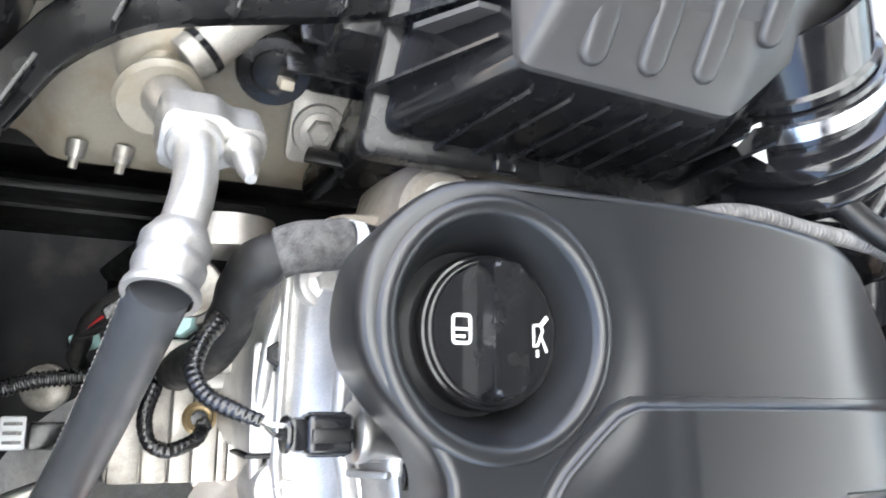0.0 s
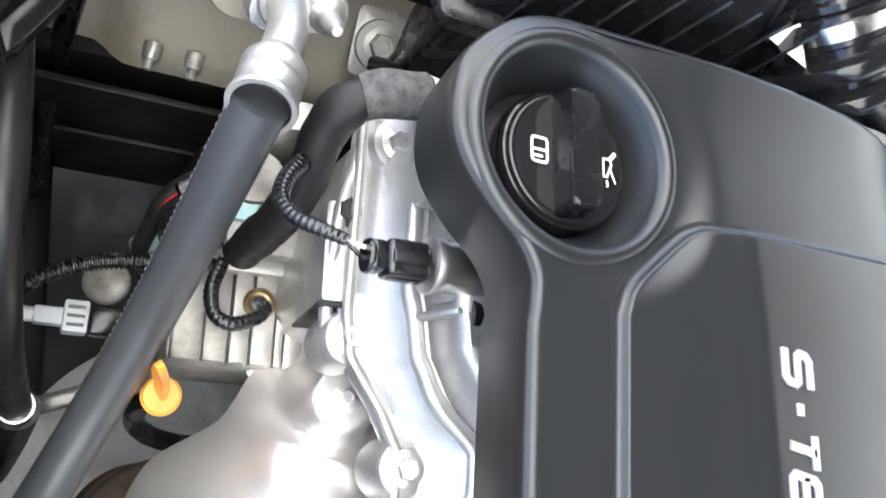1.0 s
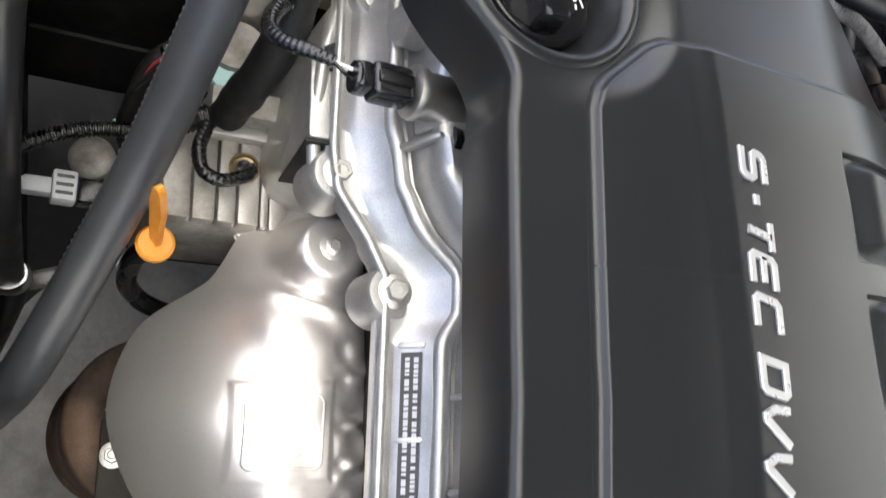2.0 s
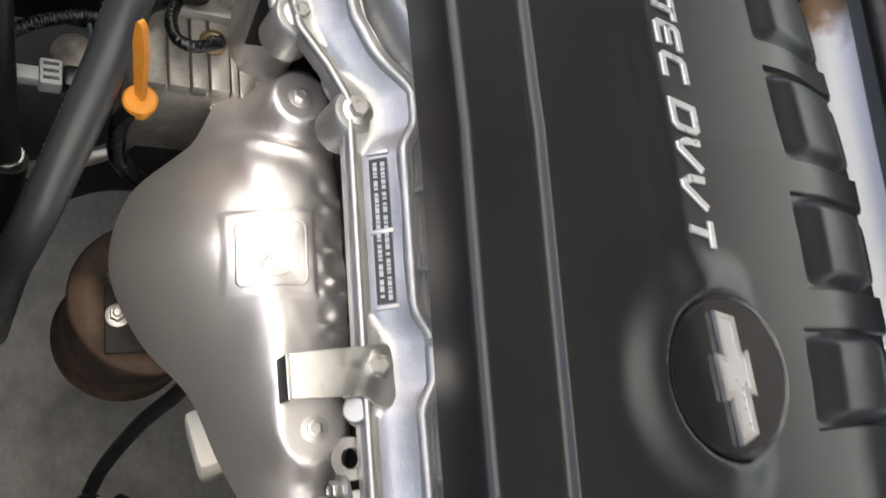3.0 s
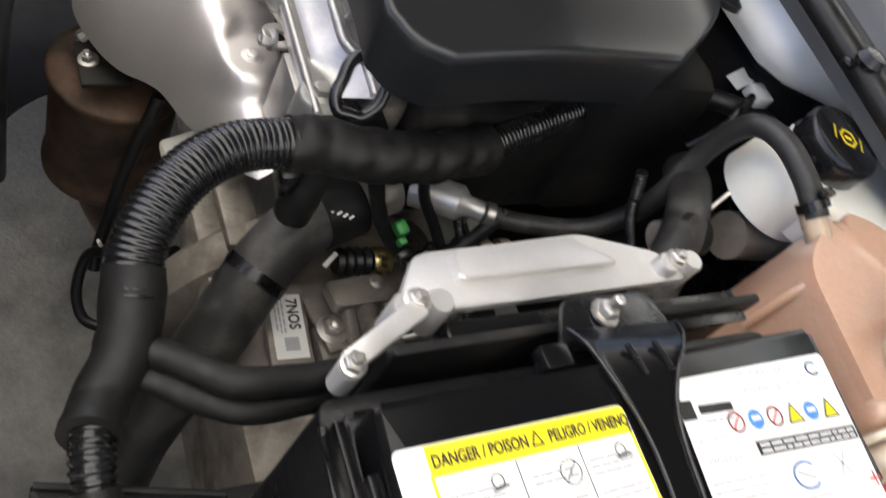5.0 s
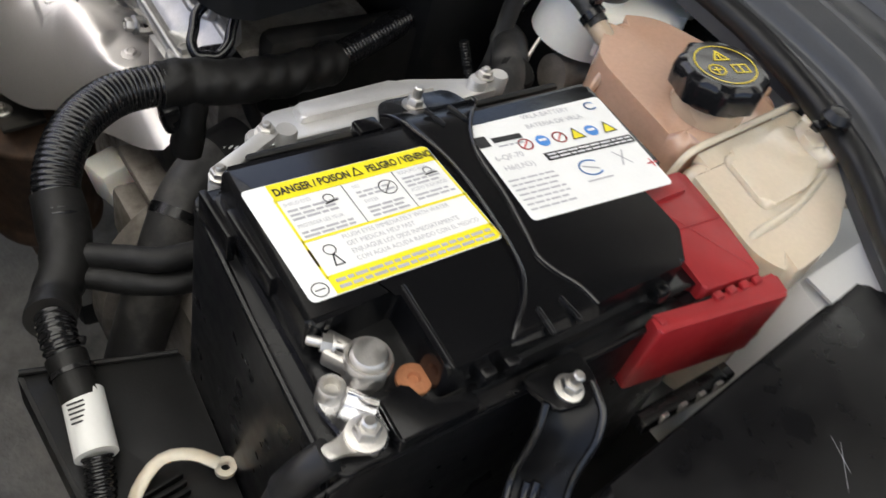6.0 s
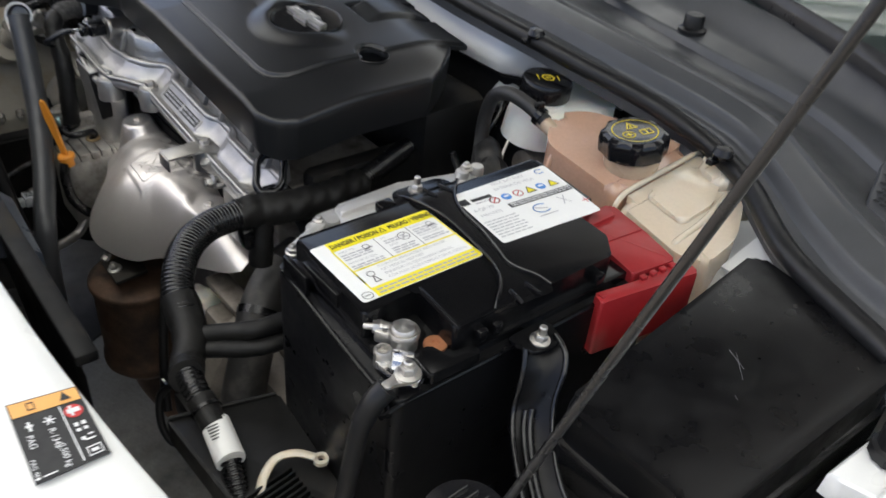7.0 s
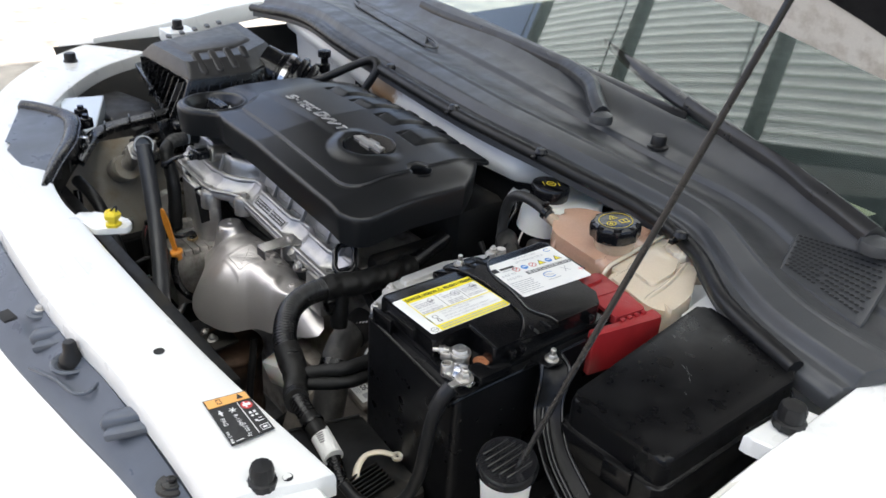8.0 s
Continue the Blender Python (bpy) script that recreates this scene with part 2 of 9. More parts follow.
M_PAINTD = surface("dusty_white_primer", (0.62, 0.60, 0.55), 0.5, 0, 0.1, 8, 300, 0.0002, dirt=(0.33, 0.29, 0.23), dirt_amount=0.22)
M_BLUEGREY = surface("grey_plastic_trim", (0.075, 0.088, 0.11), 0.36, 0, 0.15, 12, 900, 0.00015)
M_WIPER = surface("wiper_plastic", (0.018, 0.018, 0.019), 0.38, 0, 0.2, 20, 900, 0.0002, spec=0.5)
M_PAPER = surface("cream_paper", (0.72, 0.62, 0.42), 0.7, 0, 0.05, 30, 400, 0.0001)
M_COWL = surface("weathered_cowl_plastic", (0.053, 0.055, 0.058), 0.40, 0, 0.2, 10, 900, 0.0002, spec=0.5)
M_TANK = surface("aged_translucent_plastic", (0.50, 0.38, 0.27), 0.3, 0, 0.08, 14, 300, 0.0003, rough_vary=0.08)
M_RES = surface("white_translucent_plastic", (0.84, 0.82, 0.75), 0.4, 0, 0.05, 14, 300, 0.0002)
M_RED = surface("red_plastic", (0.30, 0.017, 0.02), 0.4, 0, 0.15, 25, 900, 0.0003, dirt=(0.22, 0.07, 0.06), dirt_amount=0.12)
M_ORANGE = surface("orange_plastic", (0.72, 0.27, 0.03), 0.4, 0, 0.1, 40, 600, 0.0001)
M_YELLOW = surface("yellow_plastic", (0.80, 0.62, 0.03), 0.42, 0, 0.06, 40, 600, 0.0001)
M_LABELW = surface("white_paper_label", (0.80, 0.80, 0.78), 0.45, 0, 0.03, 40, 500, 0.00003)
M_LABELY = surface("yellow_paper_label", (0.85, 0.72, 0.02), 0.45, 0, 0.03, 40, 500, 0.00003)
M_INK = surface("black_print", (0.02, 0.02, 0.02), 0.5, 0, 0.1, 60, 600, 0)
M_INKG = surface("grey_print", (0.42, 0.42, 0.44), 0.5, 0, 0.1, 60, 600, 0)
M_INKB = surface("blue_print", (0.06, 0.24, 0.6), 0.5, 0, 0.1, 60, 600, 0)
M_INKR = surface("red_print", (0.6, 0.05, 0.05), 0.5, 0, 0.1, 60, 600, 0)
M_INKW = surface("white_print", (0.8, 0.8, 0.8), 0.45, 0, 0.03, 60, 600, 0)
M_TEAL = surface("teal_plastic", (0.32, 0.52, 0.52), 0.4, 0, 0.1, 40, 600, 0.0001)
M_GREEN = surface("green_plastic", (0.03, 0.28, 0.06), 0.4, 0, 0.1, 40, 600, 0.0001)
M_GREYCONN = surface("light_grey_plastic", (0.48, 0.5, 0.52), 0.4, 0, 0.1, 40, 600, 0.0001)
M_COPPER = surface("copper_disc", (0.42, 0.17, 0.08), 0.45, 0.3, 0.2, 60, 600, 0.0002)
M_CHROME = surface("satin_chrome", (0.75, 0.75, 0.76), 0.2, 1.0, 0.05, 60, 600, 0.0001)
M_SILVER = surface("silver_paint", (0.50, 0.50, 0.50), 0.35, 0.6, 0.05, 60, 600, 0.0001)
M_CONC = surface("concrete", (0.39, 0.355, 0.30), 0.85, 0, 0.24, 6.0, 120, 0.006, dirt=(0.17, 0.157, 0.135), dirt_amount=0.38, dirt_scale=5)
M_BEAM = surface("grey_painted_steel", (0.10, 0.12, 0.11), 0.5, 0, 0.1, 6, 60, 0)
M_BEIGE = surface("dusty_body_panel", (0.29, 0.265, 0.22), 0.5, 0, 0.12, 10, 400, 0.0003, dirt=(0.26, 0.21, 0.15), dirt_amount=0.35, dirt_scale=22)
M_LINER = surface("black_felt", (0.014, 0.014, 0.015), 0.9, 0, 0.3, 30, 300, 0.001, spec=0.15)
# Dark cabin; also the painted shade in vents, slots and punched holes.
M_INNER = surface("dark_cabin_and_hole_shade", (0.02, 0.02, 0.021), 0.8, 0, 0.2, 6, 60, 0)


def stained_paint():
    """White paint with one rusty run at a chafed spot."""
    m = surface("stained_white_paint", (0.80, 0.80, 0.78), 0.32, 0, 0.02, 6, 300, 0.00003, coat=0.4, rough_vary=0.05)
    nd, lk = m.node_tree.nodes, m.node_tree.links
    p = nd["Principled BSDF"]
    old = p.inputs["Base Color"].links[0].from_socket
    geo, dist, nz, add, rp, mx = nd.new("ShaderNodeNewGeometry"), nd.new("ShaderNodeVectorMath"), nd.new("ShaderNodeTexNoise"), nd.new("ShaderNodeMath"), nd.new("ShaderNodeValToRGB"), nd.new("ShaderNodeMix")
    dist.operation = "DISTANCE"
    dist.inputs[1].default_value = (-0.20, 0.385, 0.80)
    nz.inputs["Scale"].default_value, nz.inputs["Detail"].default_value = 38, 6
    lk.new(geo.outputs["Position"], dist.inputs[0])
    lk.new(geo.outputs["Position"], nz.inputs["Vector"])
    add.operation, add.inputs[1].default_value = "MULTIPLY_ADD", 0.12
    lk.new(nz.outputs["Fac"], add.inputs[0])
    lk.new(dist.outputs["Value"], add.inputs[2])
    rp.color_ramp.elements[0].position, rp.color_ramp.elements[1].position = 0.115, 0.15
    rp.color_ramp.elements[0].color, rp.color_ramp.elements[1].color = (1, 1, 1, 1), (0, 0, 0, 1)
    lk.new(add.outputs[0], rp.inputs[0])
    mx.data_type = "RGBA"
    lk.new(rp.outputs[0], mx.inputs[0])
    lk.new(old, mx.inputs[6])
    mx.inputs[7].default_value = (0.33, 0.20, 0.11, 1)
    lk.new(mx.outputs[2], p.inputs["Base Color"])
    return m


M_BULK = stained_paint()
M_GEAR = surface("grimy_cast_metal", (0.23, 0.205, 0.18), 0.48, 0.45, 0.25, 40, 700, 0.0009, dirt=(0.09, 0.075, 0.06), dirt_amount=0.3)


def glass_pane(name):
    m = bpy.data.materials.new(name)
    m.use_nodes = True
    p = m.node_tree.nodes["Principled BSDF"]
    p.inputs["Base Color"].default_value = (0.55, 0.66, 0.62, 1)
    p.inputs["Roughness"].default_value = 0.02
    p.inputs["Transmission Weight"].default_value = 1.0
    p.inputs["IOR"].default_value = 1.5
    return m


M_GLASS = glass_pane("windscreen_glass")


def canopy_sheet():
    m = bpy.data.materials.new("translucent_roof_sheet")
    m.use_nodes = True
    nd, lk = m.node_tree.nodes, m.node_tree.links
    d, t, mx = nd.new("ShaderNodeBsdfDiffuse"), nd.new("ShaderNodeBsdfTranslucent"), nd.new("ShaderNodeMixShader")
    d.inputs[0].default_value = (0.76, 0.79, 0.75, 1)
    t.inputs[0].default_value = (0.78, 0.81, 0.77, 1)
    mx.inputs[0].default_value = 0.92
    lk.new(d.outputs[0], mx.inputs[1])
    lk.new(t.outputs[0], mx.inputs[2])
    lk.new(mx.outputs[0], nd["Material Output"].inputs[0])
    # the ribs' shade is put into the sheet colour, darker along each trough
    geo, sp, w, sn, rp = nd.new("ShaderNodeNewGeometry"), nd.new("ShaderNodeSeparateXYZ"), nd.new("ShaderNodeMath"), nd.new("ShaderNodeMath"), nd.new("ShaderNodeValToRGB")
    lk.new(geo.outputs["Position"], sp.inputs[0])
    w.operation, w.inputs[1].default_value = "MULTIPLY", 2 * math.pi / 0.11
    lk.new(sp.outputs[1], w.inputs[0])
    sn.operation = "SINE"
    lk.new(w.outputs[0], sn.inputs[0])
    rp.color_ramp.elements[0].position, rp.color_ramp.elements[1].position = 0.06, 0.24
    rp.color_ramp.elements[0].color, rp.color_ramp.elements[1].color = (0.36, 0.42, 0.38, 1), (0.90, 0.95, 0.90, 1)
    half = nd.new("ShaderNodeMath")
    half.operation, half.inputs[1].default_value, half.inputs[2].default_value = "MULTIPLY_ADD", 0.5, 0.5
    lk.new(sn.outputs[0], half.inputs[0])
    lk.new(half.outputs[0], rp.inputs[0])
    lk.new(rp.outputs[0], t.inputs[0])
    return m


M_SHEET = canopy_sheet()


# ---- setting: ground, roof, car body round the engine bay ----
def ground_sheet():
    bm = bmesh.new()
    xs = [-400, -60, -20, -8, -3, 0, 3, 8, 20, 60, 400]
    g = [[bm.verts.new((x, y, 0)) for y in xs] for x in xs]
    for i in range(len(xs) - 1):
        for j in range(len(xs) - 1):
            bm.faces.new((g[i][j], g[i + 1][j], g[i + 1][j + 1], g[i][j + 1]))
    return bm


ground = solo("ground", ground_sheet(), M_CONC, "worn grey concrete yard floor under the car", "ground", kind="structure")


def roof():
    top = thing("canopy_roof", "pale green translucent corrugated canopy roof on grey steel beams", "roof", (0, 0, 0), kind="structure")
    x0, x1, y0, y1, zr = -7.3, 9.4, -4.8, 13.0, 5.55
    n = 1300

    def f(u, v):
        y = y0 + (y1 - y0) * u
        return (x0 + (x1 - x0) * v, y, zr + 0.018 * math.sin(y * 2 * math.pi / 0.11) + 0.03 * v)

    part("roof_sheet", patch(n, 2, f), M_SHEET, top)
    for k in range(9):
        x = x0 + 0.2 + 2.04 * k
        part("roof_beam", box((x, (y0 + y1) / 2, zr - 0.10), (0.10, y1 - y0, 0.15), 0.004), M_BEAM, top)
        part("tie_rod", tube([(x - 0.42, y0, zr - 0.04), (x - 0.42, y1, zr - 0.04)], 0.012, 8, 2.0), M_BEAM, top)
    for x in (x0 + 0.2, x0 + 0.2 + 16.32):
        for y in (y0 + 0.1, y1 - 0.1):
            part("post", box((x, y, zr / 2 - 0.08), (0.14, 0.14, zr - 0.17), 0.006), M_BEAM, top)
    return top


roof()


def strip(rows, bevel_rings=((0.004, 0.002), (0.006, 0.008), (0.006, 0.03)), n=60):
    """A sheet between two lines: rows of (front x, y, z, rear x, y, z); its edges turn down."""
    a = spline([r[:3] for r in rows], 0.02)
    b = spline([r[3:] for r in rows], 0.02)

    def at(line, u):
        k = u * (len(line) - 1)
        i = min(int(k), len(line) - 2)
        return line[i].lerp(line[i + 1], k - i)

    bm = patch(n, 6, lambda u, v: at(a, u).lerp(at(b, u), v))
    return skirted(bm, bevel_rings)


# upper cross panel behind the grille
slam = thing("radiator_support", "white painted steel upper radiator support panel", "car panel", (0.1, -0.35, 0.745), kind="structure")
part("panel", strip([(-0.93, 0.0, 0.77, -0.80, 0.10, 0.77), (-0.80, -0.14, 0.77, -0.71, -0.04, 0.77), (-0.62, -0.26, 0.768, -0.54, -0.175, 0.768), (-0.40, -0.345, 0.766, -0.35, -0.265, 0.766),
    (-0.12, -0.395, 0.766, -0.08, -0.312, 0.766), (0.05, -0.405, 0.766, 0.06, -0.314, 0.766), (0.26, -0.403, 0.764, 0.285, -0.311, 0.764), (0.405, -0.388, 0.76, 0.46, -0.303, 0.76), (0.546, -0.381, 0.755, 0.60, -0.288, 0.752), (0.64, -0.38, 0.748, 0.67, -0.275, 0.742)]), M_PAINT, slam)
solo("fender_bracket", skirted(patch(10, 6, lambda u, v: (0.645 + 0.22 * u, -0.382 + 0.09 * v + 0.06 * u * u, 0.735 - 0.02 * u)), ((0.003, 0.003), (0.004, 0.03))), M_PAINT, "white painted corner bracket beside the battery tray", "car panel", (0.66, -0.34, 0.72), kind="structure")

# front trim and bumper
solo("grille_trim", strip([(-0.35, -0.46, 0.70, -0.35, -0.36, 0.735), (-0.05, -0.475, 0.705, -0.05, -0.41, 0.74), (0.2, -0.463, 0.70, 0.26, -0.41, 0.735), (0.394, -0.438, 0.70, 0.41, -0.395, 0.73), (0.54, -0.416, 0.695, 0.56, -0.388, 0.72), (0.66, -0.405, 0.69, 0.66, -0.385, 0.71)]), M_BLUEGREY, "grey plastic trim over the radiator grille", "car trim", (0.1, -0.44, 0.7), kind="structure")
solo("bumper_cover", strip([(-0.5, -0.60, 0.60, -0.5, -0.46, 0.69), (-0.05, -0.62, 0.62, -0.05, -0.478, 0.70), (0.2, -0.60, 0.62, 0.2, -0.466, 0.697), (0.4, -0.56, 0.61, 0.4, -0.44, 0.696), (0.56, -0.53, 0.60, 0.56, -0.418, 0.69), (0.72, -0.50, 0.58, 0.70, -0.40, 0.68)], ((0.0, 0.01), (0.0, 0.25))), M_PAINT, "white painted front bumper cover", "bumper", (0.1, -0.5, 0.5), kind="structure")

# fenders
solo("fender", strip([(0.93, -0.35, 0.70, 1.08, -0.45, 0.66), (0.925, -0.05, 0.775, 1.07, -0.08, 0.745), (0.925, 0.2, 0.785, 1.07, 0.2, 0.775), (0.925, 0.42, 0.80, 1.07, 0.45, 0.80), (0.93, 0.9, 0.83, 1.07, 0.9, 0.85)], ((0.003, 0.004), (0.004, 0.05))), M_PAINT, "white painted front fender edge", "fender", (1.0, 0.2, 0.6), kind="structure")
solo("fender", strip([(-1.02, 0.05, 0.76, -1.16, 0.0, 0.72), (-1.07, 0.3, 0.775, -1.22, 0.25, 0.76), (-1.13, 0.52, 0.79, -1.28, 0.5, 0.79), (-1.2, 0.9, 0.80, -1.35, 0.9, 0.82)], ((0.003, 0.004), (0.004, 0.05))), M_PAINT, "white painted front fender edge", "fender", (-1.1, 0.2, 0.6), kind="structure")

# inner sides, bulkhead and floor of the bay
solo("inner_fender", thick(patch(10, 8, lambda u, v: (0.925 - 0.02 * v + 0.02 * math.sin(v * 3), -0.35 + 1.2 * u, 0.78 - 0.6 * v)), 0.004), M_PAINTD, "dusty white inner fender wall", "car panel", (0.92, 0.2, 0.2), kind="structure")
# Near-black in place of body paint: the wall's shade is put into its colour.
solo("inner_fender", thick(patch(10, 8, lambda u, v: (-0.66 - 0.36 * (1 - v) ** 2, -0.05 + 0.95 * u, 0.748 - 0.58 * v)), 0.004), M_DARK, "inner fender wall with its shade painted near-black", "car panel", (-0.8, 0.2, 0.2), kind="structure")
def bulkhead_at(u, v):
    x = -0.9 + 1.75 * u
    front = 1 - smooth(0.27, 0.33, x)
    y0 = interp(x, [-0.9, -0.5, -0.2, 0.13, 0.30, 0.60, 0.85], [0.56, 0.47, 0.40, 0.345, 0.345, 0.40, 0.40])
    y = y0 + interp(v, [0, 0.10, 0.17, 0.23, 0.30, 1], [0.01, -0.004, -0.012, -0.006, 0.02, 0.05]) + 0.08 * (1 - front)
    z = interp(v, [0, 0.10, 0.17, 0.23, 0.30, 1], [0.835, 0.806, 0.785, 0.768, 0.758, 0.28]) - 0.05 * smooth(0.45, 0.6, x)
    return (x, y, z)


solo("bulkhead", thick(patch(90, 40, bulkhead_at), 0.004), M_BULK, "white painted steel bulkhead with a rusty stain behind the engine", "car panel", (0, 0.4, 0.3), kind="structure")


# Black sheet added just in front of the lower bulkhead to darken it.
solo("bulkhead_dark_sheet", thick(patch(60, 20, lambda u, v: Vector(bulkhead_at(0.28 + 0.70 * u, 0.27 + 0.72 * v)) + Vector((0, -0.009, 0))), 0.003), M_LINER, "black sheet over the lower bulkhead", "car panel", (0, 0.4, 0.3), kind="structure")


def cowl():
    c = thing("cowl", "weathered black plastic windscreen cowl with vents", "car trim", (0.0, 0.5, 0.84), kind="structure")
    front = spline([(-1.05, 0.52, 0.80), (-0.73, 0.50, 0.835), (-0.36, 0.405, 0.85), (0.126, 0.325, 0.85), (0.343, 0.322, 0.842), (0.48, 0.345, 0.822), (0.545, 0.357, 0.811), (0.602, 0.356, 0.802), (0.660, 0.318, 0.798), (0.727, 0.266, 0.796), (0.80, 0.228, 0.791), (0.91, 0.205, 0.783)], 0.02)
    rear = spline([(-1.05, 0.95, 0.88), (-0.64, 0.80, 0.88), (-0.30, 0.725, 0.885), (0.088, 0.633, 0.885), (0.493, 0.535, 0.875), (0.66, 0.508, 0.87), (0.85, 0.43, 0.86), (0.95, 0.42, 0.85), (1.05, 0.45, 0.84)], 0.02)

    def at(line, u):
        k = u * (len(line) - 1)
        i = min(int(k), len(line) - 2)
        return line[i].lerp(line[i + 1], k - i)

    def f(u, v):
        p = at(front, u).lerp(at(rear, u), v)
        p.z += 0.016 * smooth(0.07, 0.11, v) - 0.028 * smooth(0.2, 0.55, v) * (1 - smooth(0.75, 0.95, v)) - 0.008 * (1 - smooth(0.0, 0.04, v)) + 0.008 * smooth(0.60, 0.625, v) * (1 - smooth(0.93, 0.95, v)) + 0.003 * smooth(0.235, 0.25, v) * (1 - smooth(0.26, 0.29, v))
        return p

    part("cowl_panel", skirted(patch(120, 110, f), ((0.002, 0.004), (0.002, 0.02))), M_COWL, c)
    part("seal", tube([p + Vector((0, -0.004, -0.004)) for p in front[::6]], 0.011, seg=10), M_RUBBER, c, "black rubber bonnet seal")
    return at, f


line_at, cowl_at = cowl()


def windscreen():
    w = thing("windscreen", "raked windscreen glass reflecting the canopy roof", "windscreen", (0.0, 0.7, 0.88), kind="structure")

    def f(u, v):
        x = -1.05 + 2.1 * u
        y = 0.652 - 0.268 * x + 0.02 * x * x
        return (x * (1 - 0.10 * v) - 0.02 * v, y - 0.012 + 1.0 * v, 0.862 + 0.60 * v - 0.02 * x * x + 0.02 * math.sin(math.pi * v))

    part("pane", thick(patch(40, 20, f), 0.005), M_GLASS, w)
    part("cabin", thick(patch(20, 6, lambda u, v: (-0.95 + 1.9 * u, 0.72 + 1.6 * v, 0.72 + 0.05 * v)), 0.01), M_INNER, w, "dark dashboard behind the glass")
    return w


windscreen()


def hood():
    h = thing("bonnet", "open white bonnet seen from its underside", "car bonnet", (0, 0.6, 1.0))

    def f(u, v, off=0.0):
        x = -0.95 + 1.9 * u
        rear = 1.15 - 0.19 * abs(x) * smooth(0.0, 0.2, abs(x))
        return (x * (1 - 0.10 * v), 0.56 - 0.62 * v + 0.09 * math.sin(math.pi * v) + off, rear + (0.86 + 0.15 * abs(x)) * v + off)

    part("outer_skin", thick(patch(24, 12, lambda u, v: f(u, v, 0.02)), 0.003), M_PAINT, h)
    part("inner_frame", thick(patch(24, 12, lambda u, v: f(0.02 + 0.96 * u, 0.02 + 0.96 * v, 0.0)), 0.003), M_PAINTD, h)
    # black insulating pad over the middle of the inner frame
    pad = patch(30, 40, lambda u, v: Vector(f(0.11 + 0.78 * u, 0.08 + 0.80 * v + 0.05 * (1 - (2 * u - 1) ** 4) * (1 - v))) + Vector((0, -0.9, -0.7)) * (0.004 + 0.010 * smooth(0, 0.06, min(u, 1 - u, v, 1 - v))))
    part("insulating_pad", thick(pad, 0.003), M_LINER, h, "black felt insulating pad")
    for u in (0.06, 0.94):
        part("stiffener", tube([Vector(f(u, 0.05 + 0.09 * k)) + Vector((0, -0.006, -0.005)) for k in range(11)], 0.012, 10, 0.03), M_PAINTD, h)
    return h


hood()


# ---- engine top cover ----
COVER_FRONT = [(-0.262, 0.012), (-0.2575, -0.010), (-0.246, -0.028), (-0.228, -0.043), (-0.203, -0.048), (-0.183, -0.044), (-0.165, -0.031), (-0.150, -0.016), (-0.134, -0.008), (-0.115, -0.009), (-0.09, -0.011), (0.1, -0.017), (0.265, -0.019), (0.285, -0.016), (0.300, -0.006), (0.310, 0.012)]
COVER_REAR = [(-0.262, 0.014), (-0.2618, 0.12), (-0.257, 0.20), (-0.247, 0.245), (-0.222, 0.268), (-0.19, 0.285), (-0.15, 0.297), (0.0, 0.296), (0.12, 0.290), (0.19, 0.282), (0.235, 0.268), (0.262, 0.248), (0.29, 0.215), (0.310, 0.185)]
CAP = Vector((-0.199, 0.013, 0.0))


def cover_top(x, y):
    k = smooth(0.082, 0.056, math.hypot(x - CAP.x, y - CAP.y))
    return cover_slope(x, y) * (1 - k) + 0.8245 * k


def cover_slope(x, y):
    z = 0.836 - 0.075 * max(0.0, x - 0.02) + 0.004 * smooth(-0.02, -0.2, x) * 0
    z -= 0.012 * (1 - smooth(-0.02, 0.10, y))
    z -= 0.016 * smooth(0.20, 0.30, y) ** 1.5
    z -= 0.008 * smooth(0.25, 0.31, x)
    z -= 0.008 * smooth(-0.12, -0.25, x)
    return z


def punch(bm, c, r):
    """Cuts a round hole through a sheet and draws its edge to a clean circle."""
    gone = [fc for fc in bm.faces if (fc.calc_center_median().xy - Vector(c)).length < r]
    bmesh.ops.delete(bm, geom=gone, context="FACES")
    bmesh.ops.delete(bm, geom=[v for v in bm.verts if not v.link_faces], context="VERTS")
    ring = {v for ed in bm.edges if ed.is_boundary for v in ed.verts if (v.co.xy - Vector(c)).length < r + 0.004}
    for v in ring:
        v.co.xy = Vector(c) + (v.co.xy - Vector(c)).normalized() * (r + 0.0008)
    return ring


END_HOLE = (0.249, 0.146)


